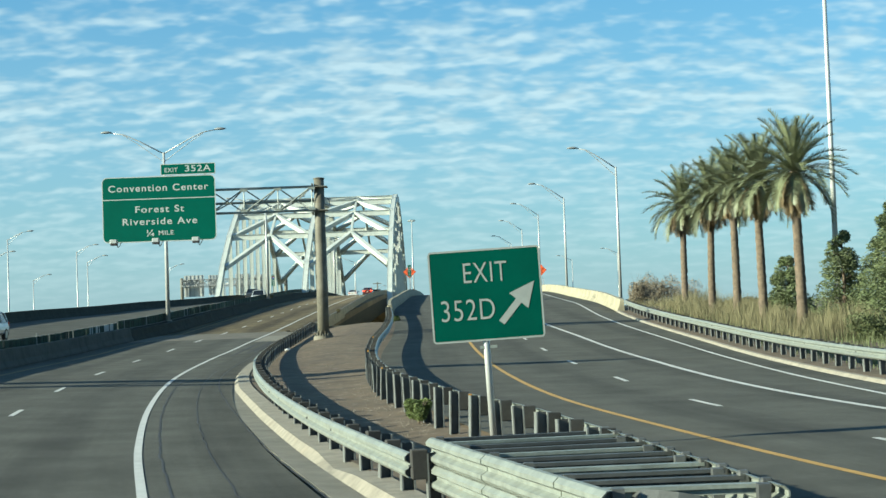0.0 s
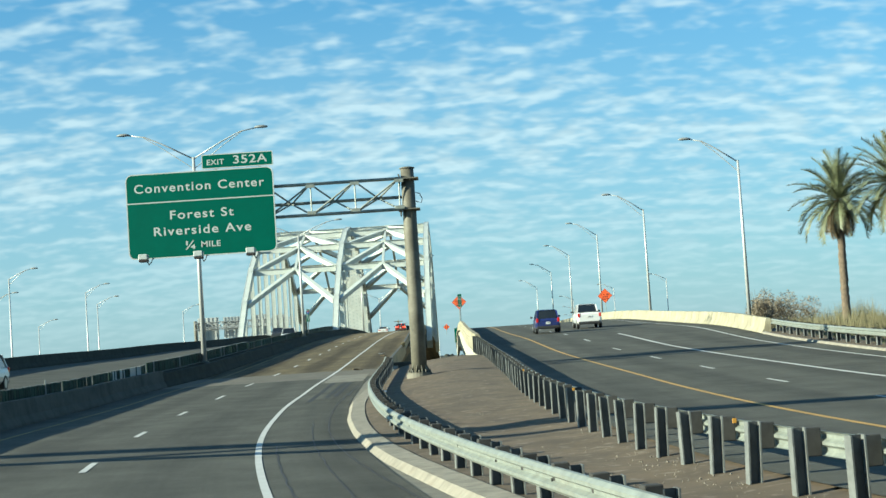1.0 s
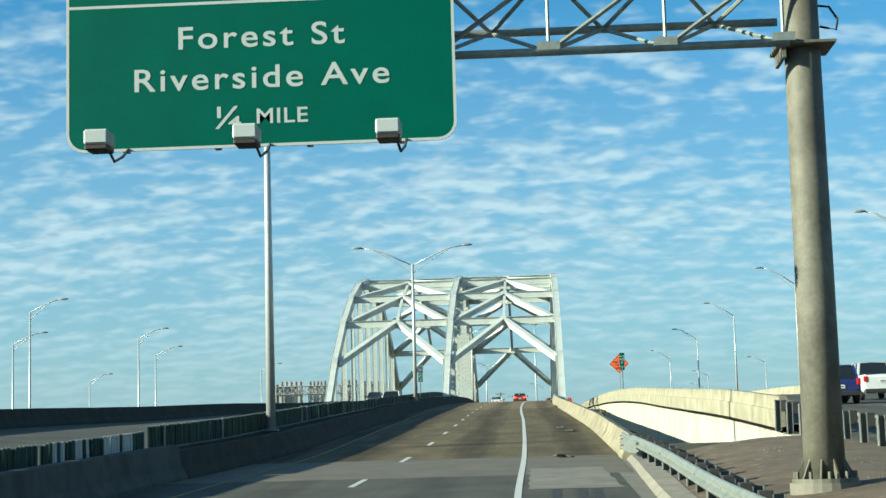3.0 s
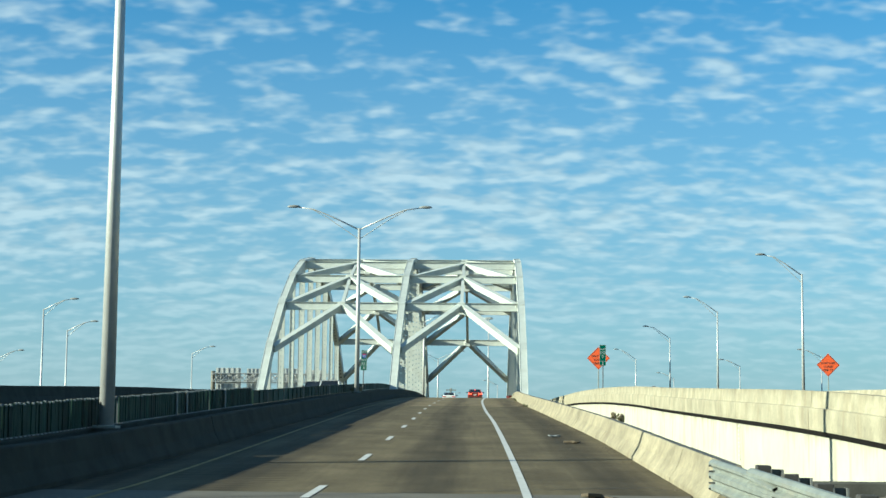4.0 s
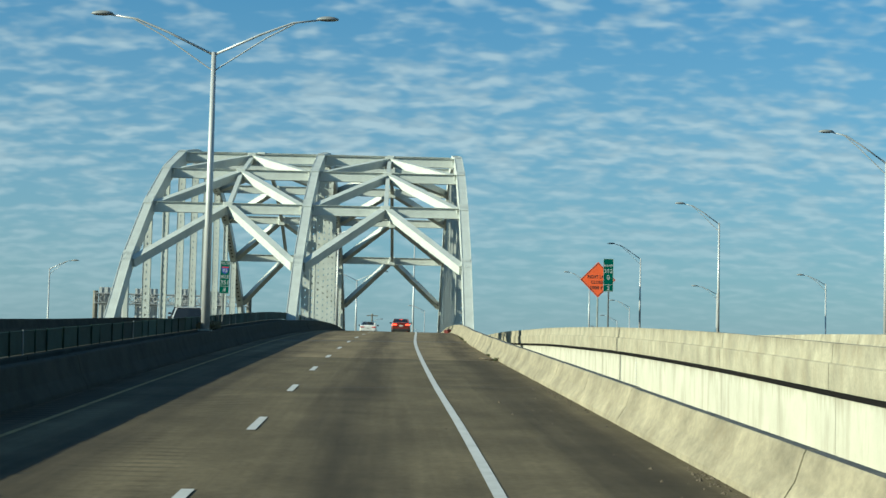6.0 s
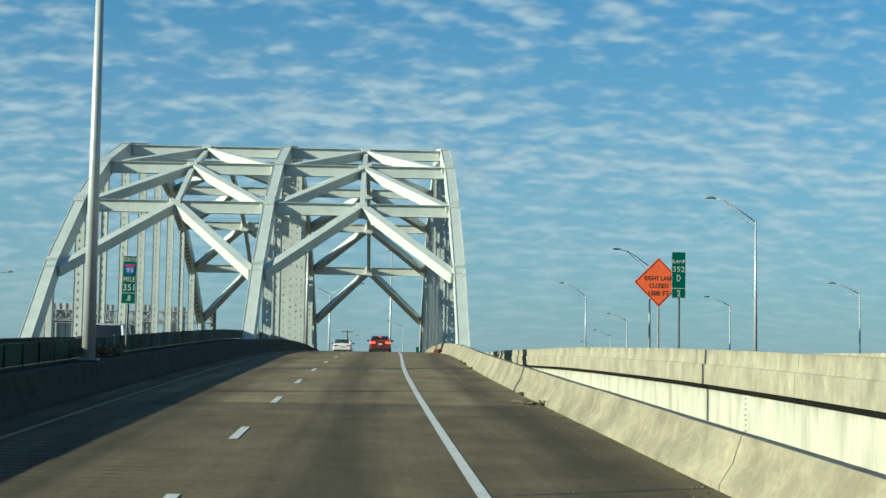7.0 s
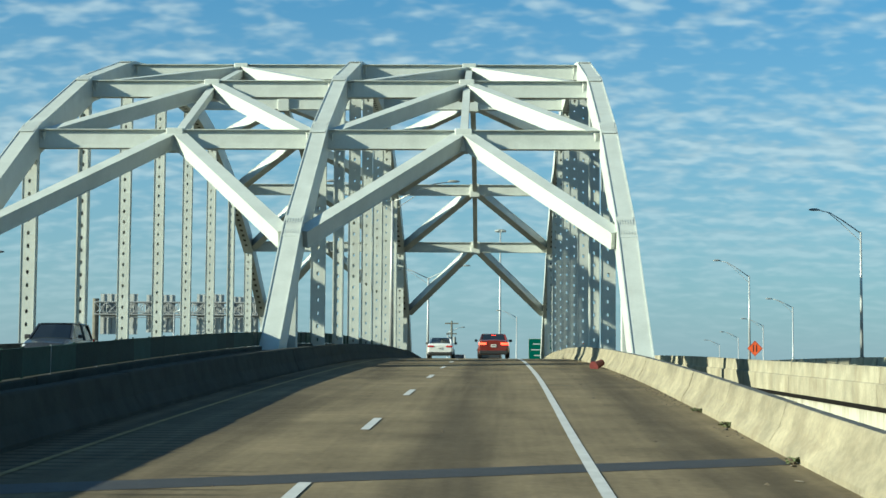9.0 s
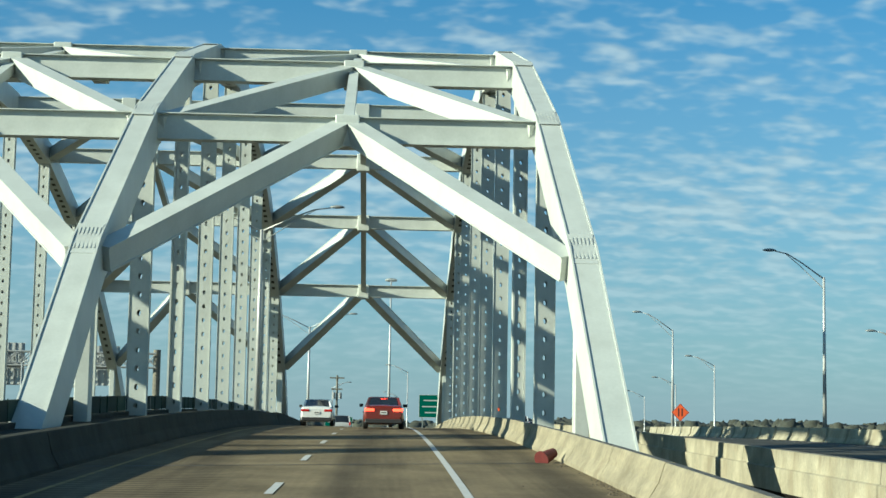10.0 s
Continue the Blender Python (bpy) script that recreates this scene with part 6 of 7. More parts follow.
def pine(x, y, base, h, seed, spread=1.0):
    rng = random.Random(seed)
    t = thing("pine_tree", "dark green pine with bare lower trunk and layered boughs", "tree", pose(x, y, base), group="pines by the ramp")
    bm = bmesh.new()
    tube(bm, [(0, 0, -0.3), (0.1, 0, h * 0.5), (0.05, 0.05, h)], [0.17, 0.11, 0.03], 8)
    tr = part("trunk", bm, BARK, t, smooth=True)
    blobs = []
    for k in range(11):
        z = h * (0.22 + 0.76 * k / 10)
        reach = spread * (1 - 0.78 * k / 10) * h * 0.26
        for j in range(5 if k < 8 else 3):
            a = rng.uniform(0, 6.28)
            q = Vector((math.cos(a) * reach * 0.75, math.sin(a) * reach * 0.75, z + rng.uniform(-0.2, 0.3)))
            blobs.append((q, (reach * 0.45 + 0.12, reach * 0.45 + 0.12, 0.28 + 0.12 * reach)))
            bm = bmesh.new()
            tube(bm, [(0.05, 0, z - 0.25), q], [0.04, 0.012], 5)
            if j < 3:
                part("limb", bm, BARK, t)
            else:
                bm.free()
    put("crown", leaf_cloud(seed, blobs, 300, 0.2, 0.5, True), NEEDLE, t)
    return t


for k, (x, y, base, h, sp) in enumerate(((23.2, 92.0, -0.2, 6.2, 1.1), (25.0, 88.0, -0.3, 7.2, 1.2), (27.5, 95.0, -0.3, 6.6, 1.2), (24.6, 80.5, -0.4, 5.2, 1.25), (30.5, 104.0, -0.3, 8.0, 1.1), (22.2, 71.0, -0.4, 4.4, 1.35), (26.0, 76.0, -0.5, 6.0, 1.3), (22.4, 103.0, 0.0, 5.0, 1.25), (28.5, 84.0, -0.4, 9.5, 1.3), (22.6, 78.0, -0.5, 7.0, 1.25), (24.0, 66.0, -0.5, 6.5, 1.3), (27.0, 70.0, -0.5, 7.5, 1.3), (29.5, 78.0, -0.5, 8.0, 1.3), (31.0, 90.0, -0.5, 8.5, 1.3))):
    pine(x, y, base, h, 40 + k, sp)


def bush(x, y, z, r, h, mat, seed, label, name="bush", count=260, size=0.14, needle=False):
    rng = random.Random(seed)
    t = thing(name, label, "bush", pose(x, y, z))
    blobs = [((rng.uniform(-r, r) * 0.6, rng.uniform(-r, r) * 0.6, h * rng.uniform(0.2, 0.75)), (r * 0.5, r * 0.5, h * 0.32)) for _ in range(9)]
    put("leaves", leaf_cloud(seed, blobs, count, size, needle=needle), mat, t)
    for k in range(7):
        a = rng.uniform(0, 6.28)
        bm = bmesh.new()
        tube(bm, [(0, 0, -0.1), (math.cos(a) * r * 0.4, math.sin(a) * r * 0.4, h * 0.6), (math.cos(a) * r * 0.7, math.sin(a) * r * 0.7, h * 0.95)], [0.03, 0.02, 0.006], 5)
        part("stem", bm, BARK, t)
    return t


bush(0.1, 34.5, -0.32, 0.3, 0.42, GREEN_WEED, 5, "bright green weed clump in the bare gore", "weed_clump", 900, 0.07, True)
bush(-3.0, 116.0, RAMPZ(116) - 0.3, 0.5, 0.7, GREEN_WEED, 6, "green weeds at the ramp wall's end", "weed_clump", 500, 0.09, True)
for k, (x, y, r, h) in enumerate(((18.5, 148, 1.6, 2.6), (20.5, 152, 1.8, 2.2), (23.5, 158, 2.0, 1.9), (17.5, 142, 1.1, 1.6))):
    bush(x, y, RAMPZ(110) + 0.3, r, h + 1.2, DRY_SHRUB, 60 + k, "bare brown twiggy shrub behind the parapet", count=520, size=0.2, needle=True)
for k, (x, y, r, h) in enumerate(((19.2, 70.0, 1.4, 1.5), (21.0, 64.0, 1.6, 1.9), (21.5, 84.0, 1.5, 1.8), (20.2, 132.0, 1.3, 1.4), (17.6, 134.5, 0.9, 1.2), (23.0, 60.0, 2.0, 2.6), (25.0, 66.0, 2.2, 3.0))):
    bush(x, y, RAMPZ(min(y, 110)) - 0.2, r, h, SHRUB, 80 + k, "dark green roadside bush in dry grass", count=900, size=0.085)


def grass_mesh(n, seed, x_of, y0, y1, h0, h1, width):
    rng = random.Random(seed)
    verts, faces = [], []
    for _ in range(n):
        y = rng.uniform(y0, y1)
        x = x_of(y, rng)
        z = RAMPZ(min(y, 112)) - 0.05
        patch = 0.3 + 1.1 * max(0, 0.5 + noise.noise(Vector((x * 0.35, y * 0.22, 3.1))))
        h = rng.uniform(h0, h1) * patch
        a = rng.uniform(0, 6.28)
        lean = Vector((math.cos(a), math.sin(a), 0)) * h * rng.uniform(0.05, 0.38)
        sidev = Vector((-math.sin(a), math.cos(a), 0)) * width * rng.uniform(0.6, 1.3)
        p = Vector((x, y, z))
        i = len(verts)
        verts += [p - sidev, p + sidev, p + lean * 0.35 + Vector((0, 0, h * 0.6)) + sidev * 0.8, p + lean * 0.35 + Vector((0, 0, h * 0.6)) - sidev * 0.8, p + lean + Vector((0, 0, h))]
        faces += [(i, i + 1, i + 2, i + 3), (i + 3, i + 2, i + 4)]
    return mesh_of("grass", verts, faces)


put("tall_grass", grass_mesh(42000, 9, lambda y, r: RAMP_R(y) + 2.6 + r.random() ** 0.8 * 5.5, 70, 140, 0.45, 1.5, 0.008), GRASS, None, "tall dry yellow grass along the ramp verge", "grass", kind="stuff")
put("short_grass", grass_mesh(16000, 10, lambda y, r: RAMP_R(y) + 0.9 + r.random() * 8, 30, 140, 0.15, 0.75, 0.012), SHRUB, None, "patchy short green grass on the verge", "grass", kind="stuff")


def gravel(n, seed):
    rng = random.Random(seed)
    verts, faces = [], []
    for _ in range(n):
        y = rng.uniform(24, 112)
        t = rng.uniform(0.06, 0.94)
        a, b = LINE(y) + 3.6, RAMP_L(y) + 0.2
        x = a + (b - a) * t
        za, zb = road_z(a, y) + 0.10, RAMPZ(y) - 0.03
        z = za + (zb - za) * t + 0.26 * math.sin(math.pi * t) * max(-0.25, min(1, (y - 68) / 20)) - (max(0, y - 114) * 0.2)
        s = rng.uniform(0.009, 0.026) * (2.4 if rng.random() < 0.05 else 1)
        i = len(verts)
        q = Vector((rng.uniform(-1, 1), rng.uniform(-1, 1), 0))
        verts += [(x - s, y, z - 0.02), (x, y - s, z - 0.02), (x + s, y + 0.2 * s, z - 0.02), (x + 0.1 * s, y + s, z - 0.02), (x + 0.2 * s * q.x, y + 0.2 * s * q.y, z + s * 0.35)]
        faces += [(i, i + 1, i + 4), (i + 1, i + 2, i + 4), (i + 2, i + 3, i + 4), (i + 3, i, i + 4)]
    return mesh_of("gravel", verts, faces)


PEBBLE = material("pale_pebbles", (0.2, 0.175, 0.14), 0.9, vary=0.5, scale=6, fine=30)
put("gravel", gravel(3200, 4), PEBBLE, None, "scattered pale gravel and litter on the bare gore", "gravel", kind="stuff")


# distant tree line along the far shore
def tree_line(n, seed):
    rng = random.Random(seed)
    bm_v, bm_f = [], []
    for k in range(n):
        a = rng.uniform(-0.75, 0.85)
        d = rng.uniform(850, 1250)
        cx, cy = -14 + math.sin(a) * d, 200 + math.cos(a) * d
        r, h = rng.uniform(3.0, 7.5), rng.uniform(5, 10)
        if a > 0.06:
            h = 11.5 + 3.0 * noise.noise(Vector((cx * 0.02, cy * 0.004, 0))) + rng.uniform(-3.5, 1.5)
        base = len(bm_v)
        ring = 7
        for j in range(4):
            t = j / 3
            for i in range(ring):
                b = 2 * math.pi * i / ring
                rr = r * (0.9, 1.05, 0.95, 0.6)[j] * rng.uniform(0.75, 1.25)
                bm_v.append((cx + rr * math.cos(b), cy + rr * math.sin(b), -4 + h * (0.0, 0.45, 0.8, 1.0)[j] * rng.uniform(0.85, 1.15)))
        for j in range(3):
            for i in range(ring):
                bm_f.append((base + j * ring + i, base + j * ring + (i + 1) % ring, base + (j + 1) * ring + (i + 1) % ring, base + (j + 1) * ring + i))
        bm_f.append(tuple(base + 3 * ring + i for i in range(ring)))
    return mesh_of("tree_line", bm_v, bm_f, True)


put("far_tree_line", tree_line(4200, 12), TREE_FAR, None, "hazy low line of dark trees on the far shore", "trees", kind="stuff")


# ---- vehicles ----
GLASS = material("tinted_car_glass", (0.012, 0.015, 0.018), 0.08, vary=0.05, bump=0.0, spec=0.8)
TYRE = material("tyre_rubber", (0.02, 0.02, 0.02), 0.85, vary=0.2)
RIM = material("alloy_rim", (0.45, 0.45, 0.45), 0.35, 0.8, vary=0.1)
TRIM_BLACK = material("black_plastic_trim", (0.025, 0.025, 0.027), 0.6, vary=0.15)
TAIL = material("red_tail_lens", (0.5, 0.015, 0.012), 0.2, vary=0.1, bump=0)
BRAKE = glow("lit_brake_lens", (1.0, 0.05, 0.02), 3.0)
PLATE = material("number_plate", (0.72, 0.72, 0.7), 0.5, vary=0.05)
HEADLAMP = material("headlamp_glass", (0.7, 0.72, 0.74), 0.15, vary=0.05, bump=0)


def paint(name, colour):
    m = material(name, colour, 0.32, 0.0, vary=0.05, scale=1.0, fine=20, bump=0.0)
    m.node_tree.nodes["Principled BSDF"].inputs["Coat Weight"].default_value = 0.7
    return m


PAINTS = {"red": paint("orange_red_car_paint", (0.16, 0.018, 0.010)), "white": paint("white_car_paint", (0.72, 0.73, 0.72)), "silver": paint("silver_car_paint", (0.42, 0.43, 0.44)), "dark": paint("dark_car_paint", (0.03, 0.032, 0.035)), "blue": paint("deep_blue_car_paint", (0.014, 0.024, 0.12))}


def section_loft(name, stations, half):
    """stations: (y, ring of (x>0, z)); mirrored and skinned into one closed body."""
    bm = bmesh.new()
    rings = []
    for y, ring in stations:
        full = [(x, z) for x, z in ring] + [(-x, z) for x, z in reversed(ring)]
        rings.append([bm.verts.new((x, y, z)) for x, z in full])
    n = len(rings[0])
    for a, b in zip(rings, rings[1:]):
        for j in range(n):
            bm.faces.new((a[j], a[(j + 1) % n], b[(j + 1) % n], b[j]))
    bm.faces.new(rings[0][::-1]), bm.faces.new(rings[-1])
    return bm_mesh(name, bm, False)


SHAPES = {
    # length, half width, belt, roof, cabin rear y, roof rear y, roof front y, cabin front y, rear deck z, bonnet z
    "fastback": (4.7, 0.93, 1.02, 1.47, 0.25, 1.35, 2.6, 3.6, 1.08, 0.98),
    "sedan": (4.85, 0.92, 0.98, 1.44, 0.75, 1.35, 2.6, 3.5, 1.06, 0.95),
    "coupe": (5.0, 0.95, 1.0, 1.47, 0.55, 1.35, 2.6, 3.6, 1.1, 1.0),
    "suv": (4.7, 0.93, 1.1, 1.72, 0.1, 0.5, 2.7, 3.55, 1.12, 1.08),
    "pickup": (5.8, 1.0, 1.22, 1.92, 1.95, 2.2, 3.7, 4.35, 1.3, 1.22),
    "van": (5.2, 1.0, 1.2, 2.3, 0.05, 0.2, 3.9, 4.6, 1.25, 1.2),
}


def vehicle(name, shape, colour, x, y, z, label, heading=0.0, brake=False, pitch=0.0, extra=""):
    """Tail towards -y at heading 0; the origin lies on the road under the tail."""
    L, hw, belt, roof, cr, rr, rf, cf, dk, bo = SHAPES[shape]
    mat = PAINTS[colour]
    car = thing(name, label, "pickup truck" if shape == "pickup" else "car" if shape != "van" else "van", pose(x, y, z, pitch, 0, heading))

    def ring(w, lo, top, crown=0.03):
        return [(0.0, lo), (w * 0.82, lo), (w * 0.97, lo + 0.12), (w, lo + 0.32), (w * 0.985, (lo + top) / 2 + 0.12), (w * 0.93, top - 0.05), (w * 0.85, top), (0.0, top + crown)]

    clear = 0.24 if shape in ("fastback", "sedan", "coupe") else 0.34
    st = [(0.0, ring(hw * 0.86, clear + 0.22, dk - 0.16)), (0.06, ring(hw * 0.94, clear + 0.1, dk - 0.04)), (0.3, ring(hw * 0.985, clear, dk)), (cr + 0.5, ring(hw, clear, belt)), (L * 0.5, ring(hw, clear, belt)), (cf, ring(hw, clear, belt)), (L - 0.75, ring(hw * 0.98, clear, bo - 0.04)), (L - 0.18, ring(hw * 0.9, clear + 0.06, bo - 0.16)), (L, ring(hw * 0.76, clear + 0.16, bo - 0.34))]
    st.sort(key=lambda s: s[0])
    put("body", section_loft("body", st, hw), mat, car)

    def cab(w0, lo, w1, hi):
        return [(0.0, lo), (w0, lo), (w1, hi - 0.06), (w1 * 0.9, hi), (0.0, hi + 0.015)]

    e = 0.05
    gl = [(cr, cab(hw * 0.84, belt - 0.1, hw * 0.80, belt + 0.02)), (rr, cab(hw * 0.90, belt - 0.1, hw * 0.70, roof - 0.02)), ((rr + rf) / 2, cab(hw * 0.92, belt - 0.1, hw * 0.73, roof)), (rf, cab(hw * 0.92, belt - 0.1, hw * 0.72, roof - 0.03)), (cf, cab(hw * 0.88, belt - 0.1, hw * 0.84, belt + 0.03))]
    put("cabin_glass", section_loft("cabin_glass", gl, hw), GLASS, car, "dark tinted windows")
    bm = bmesh.new()
    rs = [(rr - 0.04, roof - 0.035), (rr + 0.1, roof + 0.012), ((rr + rf) / 2, roof + 0.035), (rf, roof - 0.0), (rf + 0.05, roof - 0.03)]
    rows = []
    for yy, zz in rs:
        rows.append([bm.verts.new((sx * hw * 0.74, yy, zz - (0.06 if abs(sx) > 0.9 else 0))) for sx in (-1, -0.86, 0, 0.86, 1)])
    for a, b in zip(rows, rows[1:]):
        for j in range(4):
            bm.faces.new((a[j], a[j + 1], b[j + 1], b[j]))
    r = bmesh.ops.solidify(bm, geom=bm.faces[:], thickness=0.03)
    put("roof", bm_mesh("roof", bm), mat, car)
    for s in (-1, 1):
        for p, q, t in (((s * hw * 0.83, cr + 0.02, belt - 0.02), (s * hw * 0.71, rr, roof - 0.05), 0.1), ((s * hw * 0.87, cf - 0.02, belt), (s * hw * 0.72, rf, roof - 0.05), 0.07), ((s * hw * 0.925, (rr + rf) / 2, belt - 0.05), (s * hw * 0.735, (rr + rf) / 2, roof - 0.05), 0.07)):
            bm = bmesh.new()
            beam(bm, p, q, t, t, (0, 1, 0.2))
            part("pillar", bm, mat, car)
        bm = bmesh.new()
        box(bm, (s * hw * 1.0 - 0.02, cf - 0.55, belt + 0.02), (s * hw * 1.0 + s * 0.2, cf - 0.42, belt + 0.17), bevel=0.03)
        part("mirror", bm, TRIM_BLACK, car)
        bm = bmesh.new()
        zt = dk - 0.2 if shape != "pickup" else dk - 0.3
        box(bm, (s * hw * 0.93, -0.03, zt - 0.08), (s * hw * 0.45, 0.16, zt + 0.05) if shape in ("fastback", "sedan", "coupe") else (s * hw * 0.74, 0.16, zt + 0.22), bevel=0.02)
        part("tail_light", bm, BRAKE if brake else TAIL, car)
        bm = bmesh.new()
        box(bm, (s * hw * 0.5, L - 0.3, bo - 0.36), (s * hw * 0.86, L - 0.1, bo - 0.22), bevel=0.03)
        part("headlight", bm, HEADLAMP, car)
        for yy in (0.95, L - 0.95):
            wr = 0.33 if clear < 0.3 else 0.38
            bm = bmesh.new()
            tube(bm, [(s * (hw - 0.22), yy, wr), (s * (hw - 0.2), yy, wr), (s * (hw - 0.02), yy, wr), (s * (hw + 0.005), yy, wr)], [wr * 0.94, wr, wr, wr * 0.92], 18)
            tyre = part("wheel", bm, TYRE, car)
            bm = bmesh.new()
            tube(bm, [(s * (hw - 0.05), yy, wr), (s * (hw + 0.012), yy, wr)], wr * 0.62, 12)
            part("rim", bm, RIM, tyre)
    bm = bmesh.new()
    box(bm, (-hw * 0.9, -0.04, clear + 0.02), (hw * 0.9, 0.3, clear + 0.24), bevel=0.04)
    part("rear_bumper", bm, TRIM_BLACK if shape != "sedan" else mat, car)
    bm = bmesh.new()
    box(bm, (-hw * 0.85, L - 0.2, clear), (hw * 0.85, L - 0.02, clear + 0.2), bevel=0.04)
    part("front_bumper", bm, TRIM_BLACK, car)
    bm = bmesh.new()
    box(bm, (-0.16, -0.035, dk - 0.42), (0.16, -0.02, dk - 0.26) if shape != "pickup" else (0.16, -0.02, dk - 0.26))
    part("number_plate", bm, PLATE, car)
    bm = bmesh.new()
    box(bm, (-0.12, -0.040, dk - 0.365), (0.12, -0.036, dk - 0.315))
    part("plate_bar", bm, TRIM_BLACK, car)
    if brake:
        bm = bmesh.new()
        box(bm, (-0.14, rr - 0.13, roof - 0.1), (0.14, rr - 0.10, roof - 0.06))
        part("high_brake_light", bm, BRAKE, car)
    if shape == "pickup":
        bm = bmesh.new()
        box(bm, (-hw * 0.8, 0.15, dk - 0.02), (hw * 0.8, cr - 0.1, dk + 0.035), bevel=0.02)
        part("bed_cover", bm, TRIM_BLACK, car)
    return car


vehicle("car", "coupe", "red", -13.75, 300.0, ROADZ(300), "orange-red saloon car with lit brake lights on the bridge deck", brake=True, pitch=0.3)
vehicle("car", "fastback", "white", -17.4, 316.0, ROADZ(316), "white fastback car in the fast lane of the bridge", pitch=0.0)
vehicle("car", "suv", "silver", -17.2, 372.0, ROADZ(372), "silver car beyond the crest of the bridge", pitch=-2)
vehicle("van", "van", "dark", -13.9, 344.0, ROADZ(344), "dark van beyond the crest ahead of the red car", pitch=-1)
vehicle("car", "suv", "blue", 2.0, 142.0, RAMPZ(142), "deep blue car climbing the exit ramp", pitch=2)
vehicle("pickup_truck", "pickup", "white", 5.9, 152.0, RAMPZ(152), "white pickup truck climbing the exit ramp", pitch=2)
vehicle("car", "suv", "dark", 2.0, 425.0, RAMPZ(425), "dark car high on the ramp behind the parapet", pitch=1)
vehicle("pickup_truck", "pickup", "white", 2.6, 412.0, RAMPZ(412), "white pickup truck high on the ramp behind the parapet", pitch=1)
vehicle("car", "sedan", "silver", 5.2, 432.0, RAMPZ(432), "silver car near the top of the ramp", pitch=0.5)
vehicle("car", "suv", "red", 1.6, 444.0, RAMPZ(444), "red car at the top of the ramp", pitch=0)
vehicle("car", "suv", "dark", -30.8, 268.0, OPPZ(268), "dark oncoming car under the arch", heading=180)
vehicle("pickup_truck", "pickup", "white", -25.7, 233.8, OPPZ(228), "white oncoming pickup truck behind the glare screen", heading=180, pitch=-2)
vehicle("car", "suv", "silver", -26.5, 98.0, OPPZ(98), "silver oncoming car on the opposing roadway", heading=180)


# ---- small things ----
CONE_RED = material("scuffed_red_plastic", (0.12, 0.012, 0.01), 0.6, vary=0.3, scale=4, fine=30)
LITTER = material("dead_leaf_litter", (0.11, 0.085, 0.055), 0.95, vary=0.5, scale=6, fine=40)
drum = thing("fallen_traffic_drum", "scuffed red plastic traffic drum lying beside the barrier", "traffic drum", pose(-9.95, 263.6, ROADZ(263.6) + 0.165, 0, 72, 48) @ Matrix.Scale(0.6, 4))
bm = bmesh.new()
tube(bm, [(0, 0, -0.4), (0, 0, -0.3), (0, 0, -0.29), (0, 0, 0.1), (0, 0, 0.11), (0, 0, 0.4)], [0.27, 0.27, 0.25, 0.24, 0.22, 0.2], 18)
part("shell", bm, CONE_RED, drum)
bm = bmesh.new()
tube(bm, [(0, 0, -0.46), (0, 0, -0.40)], [0.34, 0.34], 18)
part("base_ring", bm, CONE_RED, drum)


def scatter(n, seed, place, s0, s1):
    rng = random.Random(seed)
    verts, faces = [], []
    for _ in range(n):
        x, y, z = place(rng)
        s = rng.uniform(s0, s1)
        i = len(verts)
        ring = [(x + s * math.cos(a + rng.uniform(-0.4, 0.4)) * rng.uniform(0.6, 1.3), y + s * math.sin(a) * rng.uniform(0.6, 1.6), z - 0.005) for a in (0.0, 1.26, 2.5, 3.77, 5.0)]
        verts += ring + [(x, y, z + s * rng.uniform(0.25, 0.7))]
        faces += [(i + k, i + (k + 1) % 5, i + 5) for k in range(5)]
    return mesh_of("litter", verts, faces)


def foot_place(rng):
    while True:
        y = rng.uniform(120, 270)
        if noise.noise(Vector((y * 0.22, 0.4, 0))) > rng.uniform(-0.15, 0.5):
            x = FOOT(y) - 0.03 - abs(rng.gauss(0, 0.16))
            return x, y, road_z(x, y)


put("barrier_litter", scatter(700, 21, foot_place, 0.012, 0.05), LITTER, None, "dark grit and dead leaves along the barrier foot", "litter", kind="stuff")


def deck_place(rng):
    y = rng.uniform(122, 265)
    x = FOOT(y) - rng.uniform(0.1, 1.9) if rng.random() < 0.8 else rng.uniform(-19.5, -12.5)
    return x, y, road_z(x, y)


put("deck_grit", scatter(160, 22, deck_place, 0.015, 0.05), LITTER, None, "small bits of grit on the road shoulder", "litter", kind="stuff")
for x, y, r, s in ((-10.35, 143.5, 20, 1.0), (-9.9, 139.0, 80, 0.8), (-10.1, 196.5, 10, 0.9), (-9.75, 197.6, 60, 0.7), (-10.6, 118.2, 140, 0.9)):
    x = min(x, FOOT(y) - 0.3)
    bm = bmesh.new()
    rng = random.Random(int(y))
    for k in range(3):
        box(bm, (-0.22 + 0.1 * k, -0.08, 0.0), (0.12 + 0.1 * k, 0.1, 0.03 + 0.015 * k), pose(0.05 * k, 0.04 * k, 0.01, rng.uniform(-8, 8), rng.uniform(-8, 8), 40 * k), 0.008)
    scrap = thing("road_scrap", "torn scrap of pale debris on the shoulder", "debris", pose(x, y, road_z(x, y) + 0.01, 0, 0, r), group="road debris")
    part("flake", bm, LITTER if s < 0.95 else SIGN_BACK, scrap)
for y in (139.3, 141.8):
    bush(-8.6, y, road_z(-9, y) + 0.6, 0.11, 0.28, GRASS, int(y), "scrubby weed growing out of the barrier joint", "weed_clump", 26, 0.07)
# steel kerb weeds under the median screen
for y in (201.5, 204.0, 206.4):
    bush(left_edge(y) - 0.75, y, road_z(left_edge(y), y) + 0.75, 0.3, 0.35, GRASS, int(y * 3), "dry grass tuft between the median barriers", "weed_clump", 60, 0.09)

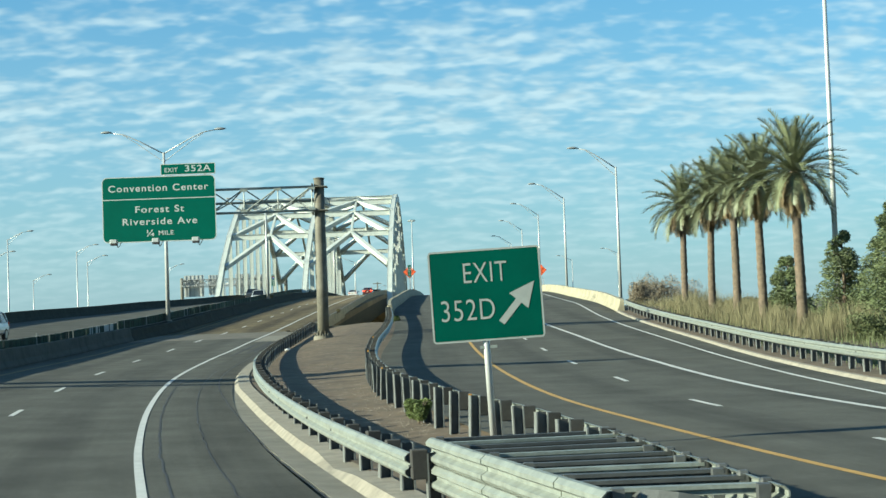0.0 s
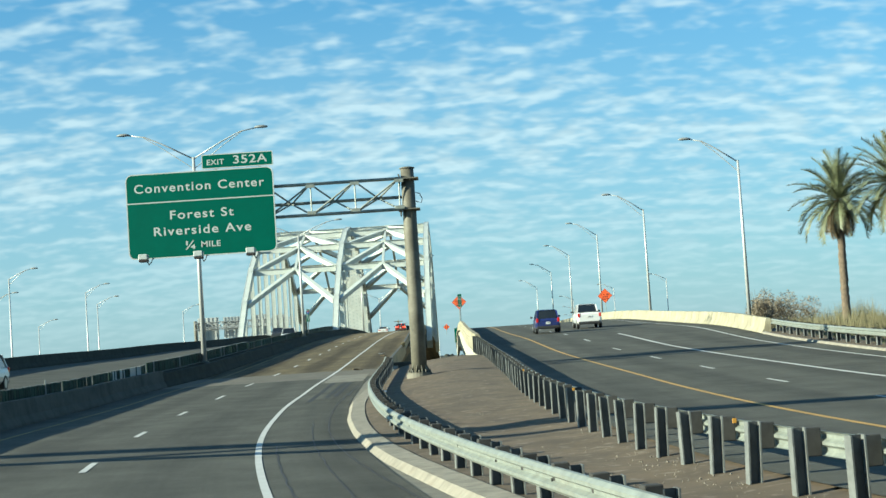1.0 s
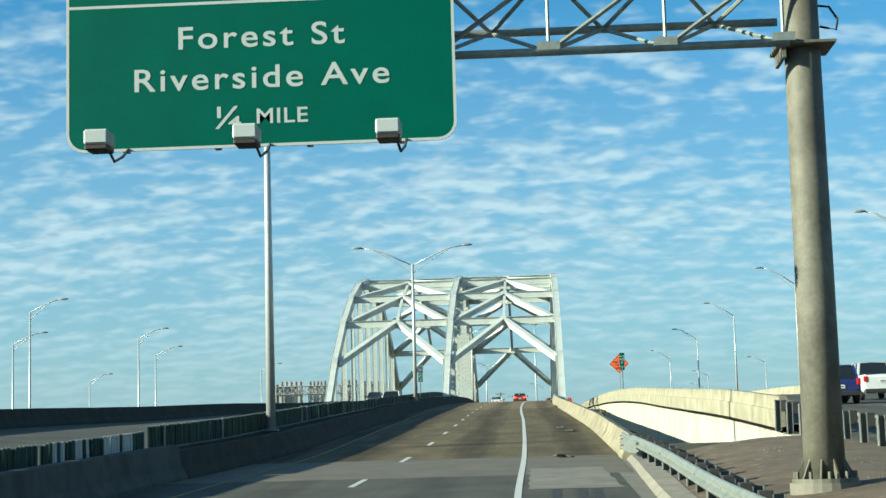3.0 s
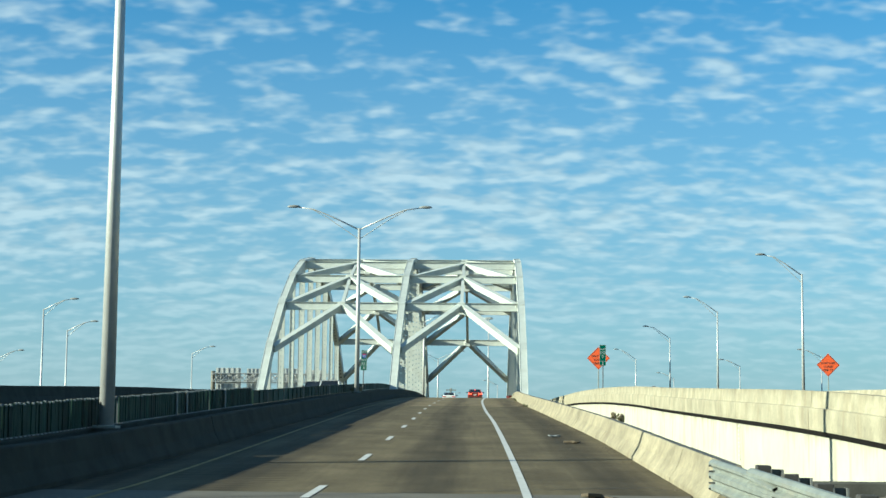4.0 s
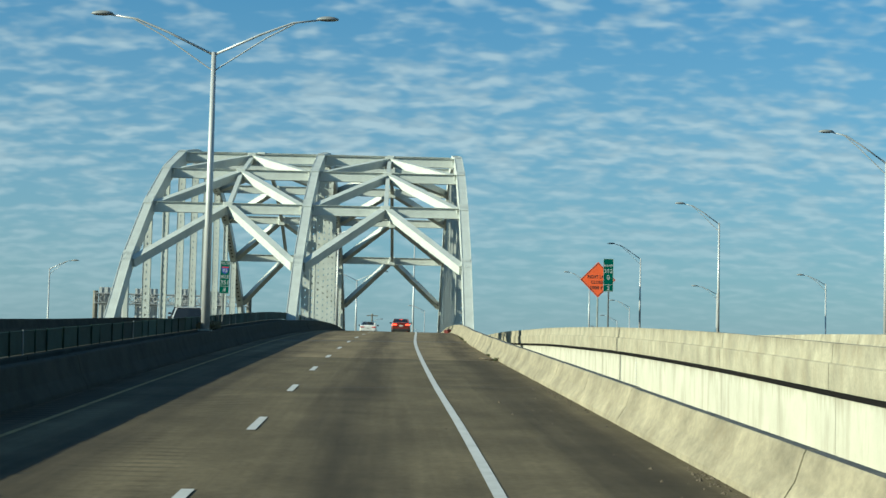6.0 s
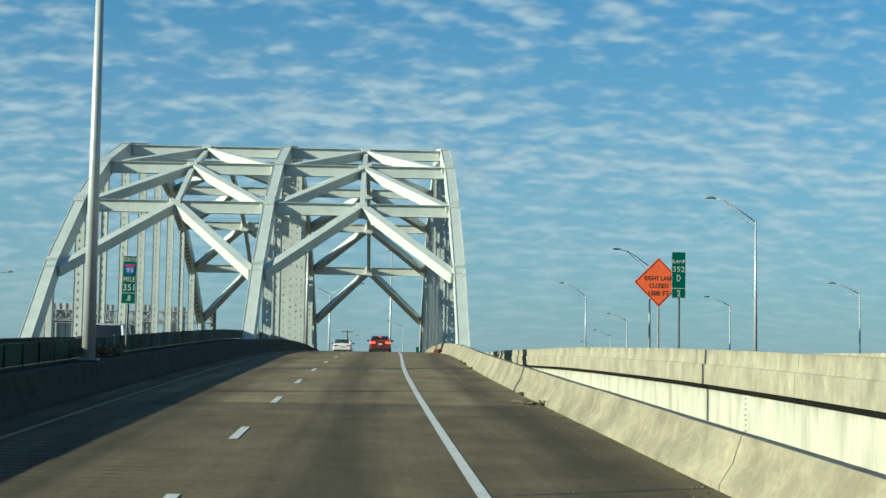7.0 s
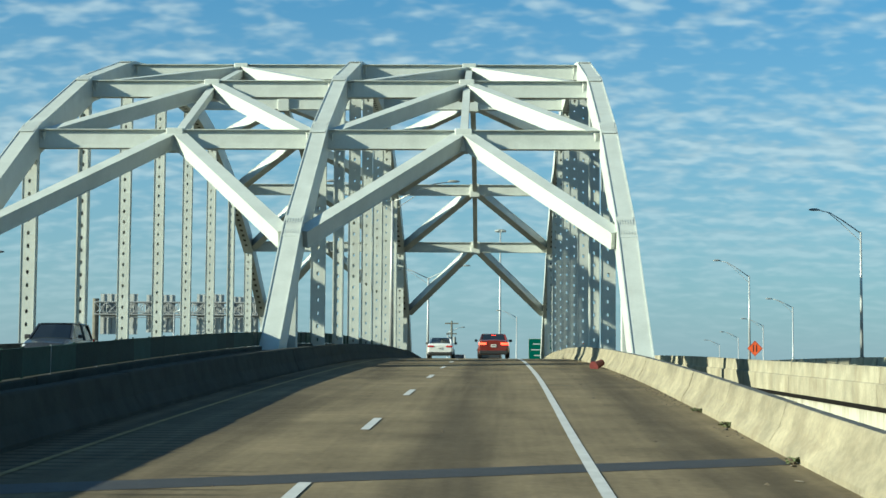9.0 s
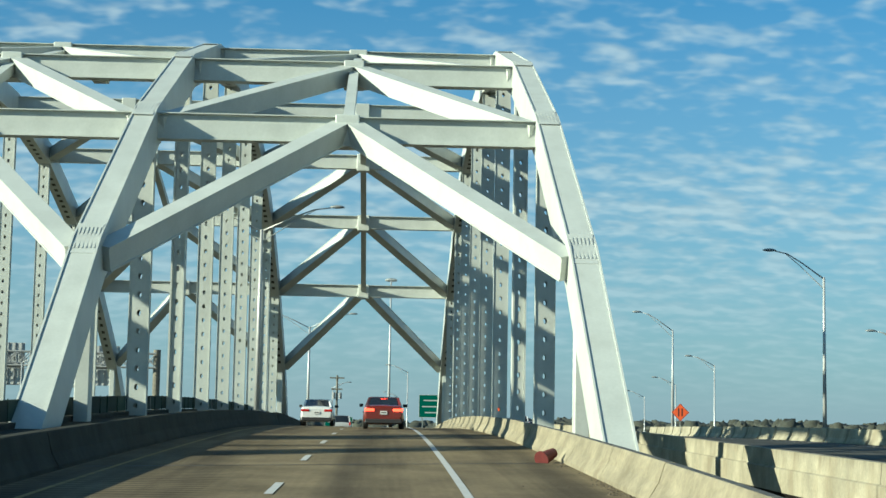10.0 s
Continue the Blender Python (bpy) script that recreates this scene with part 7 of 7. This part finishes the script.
# a lost white bag under the guardrail and amber reflectors on the ramp posts
bm = bmesh.new()
bmesh.ops.create_icosphere(bm, subdivisions=3, radius=0.2)
for v in bm.verts:
    v.co *= 1 + 0.35 * noise.noise(v.co * 9)
    v.co.z = max(-0.08, v.co.z * 0.6)
bag = thing("plastic_bag", "crumpled white plastic bag lying under the guardrail", "litter", pose(-7.95, 88.2, road_z(-7.95, 88.2) + 0.2))
part("bag_film", bm, PLATE, bag)
AMBER = material("amber_reflector", (0.45, 0.22, 0.03), 0.4, vary=0.1, bump=0)
for y in (29.6, 45.2, 60.8, 76.4):
    bm = bmesh.new()
    box(bm, (-0.03, -0.01, 0.0), (0.03, 0.01, 0.07), bevel=0.005)
    refl = thing("post_reflector", "small amber reflector on a guardrail post", "reflector", pose(RAMP_L(y) - 0.12, y, RAMPZ(y) + 0.7), group="post reflectors")
    part("reflector_plate", bm, AMBER, refl)
WEEDS = ((-9.62, 201.2, 0.16, 0.16, SHRUB), (-9.8, 196.2, 0.2, 0.2, SHRUB), (-9.55, 234.7, 0.25, 0.12, SHRUB), (-9.7, 230.5, 0.22, 0.14, SHRUB), (-9.65, 223.8, 0.2, 0.12, SHRUB))
BITS = ((-10.23, 195.7), (-9.9, 193.8), (-10.05, 195.2), (-9.72, 229.9), (-9.8, 223.4), (-9.74, 249.9), (-9.74, 191.8), (-10.4, 221.5), (-11.2, 205.0))
for x, y, r, h, m in WEEDS:
    x = min(x, FOOT(y) - 0.05)
    bush(x, y, road_z(x, y), r * 0.7, h * 0.7, m, int(y * 7), "small weed rooted at the foot of the barrier", "weed_clump", 16, 0.05)
for x, y in BITS:
    x = min(x, FOOT(y) - 0.15)
    bm = bmesh.new()
    box(bm, (-0.055, -0.02, 0.0), (0.055, 0.025, 0.015), pose(0, 0, 0, 4, -6, 30 * y), 0.006)
    bit = thing("road_scrap", "pale splinter of litter by the barrier", "debris", pose(x, y, road_z(x, y) + 0.006), group="road debris")
    part("splinter", bm, PEBBLE, bit)
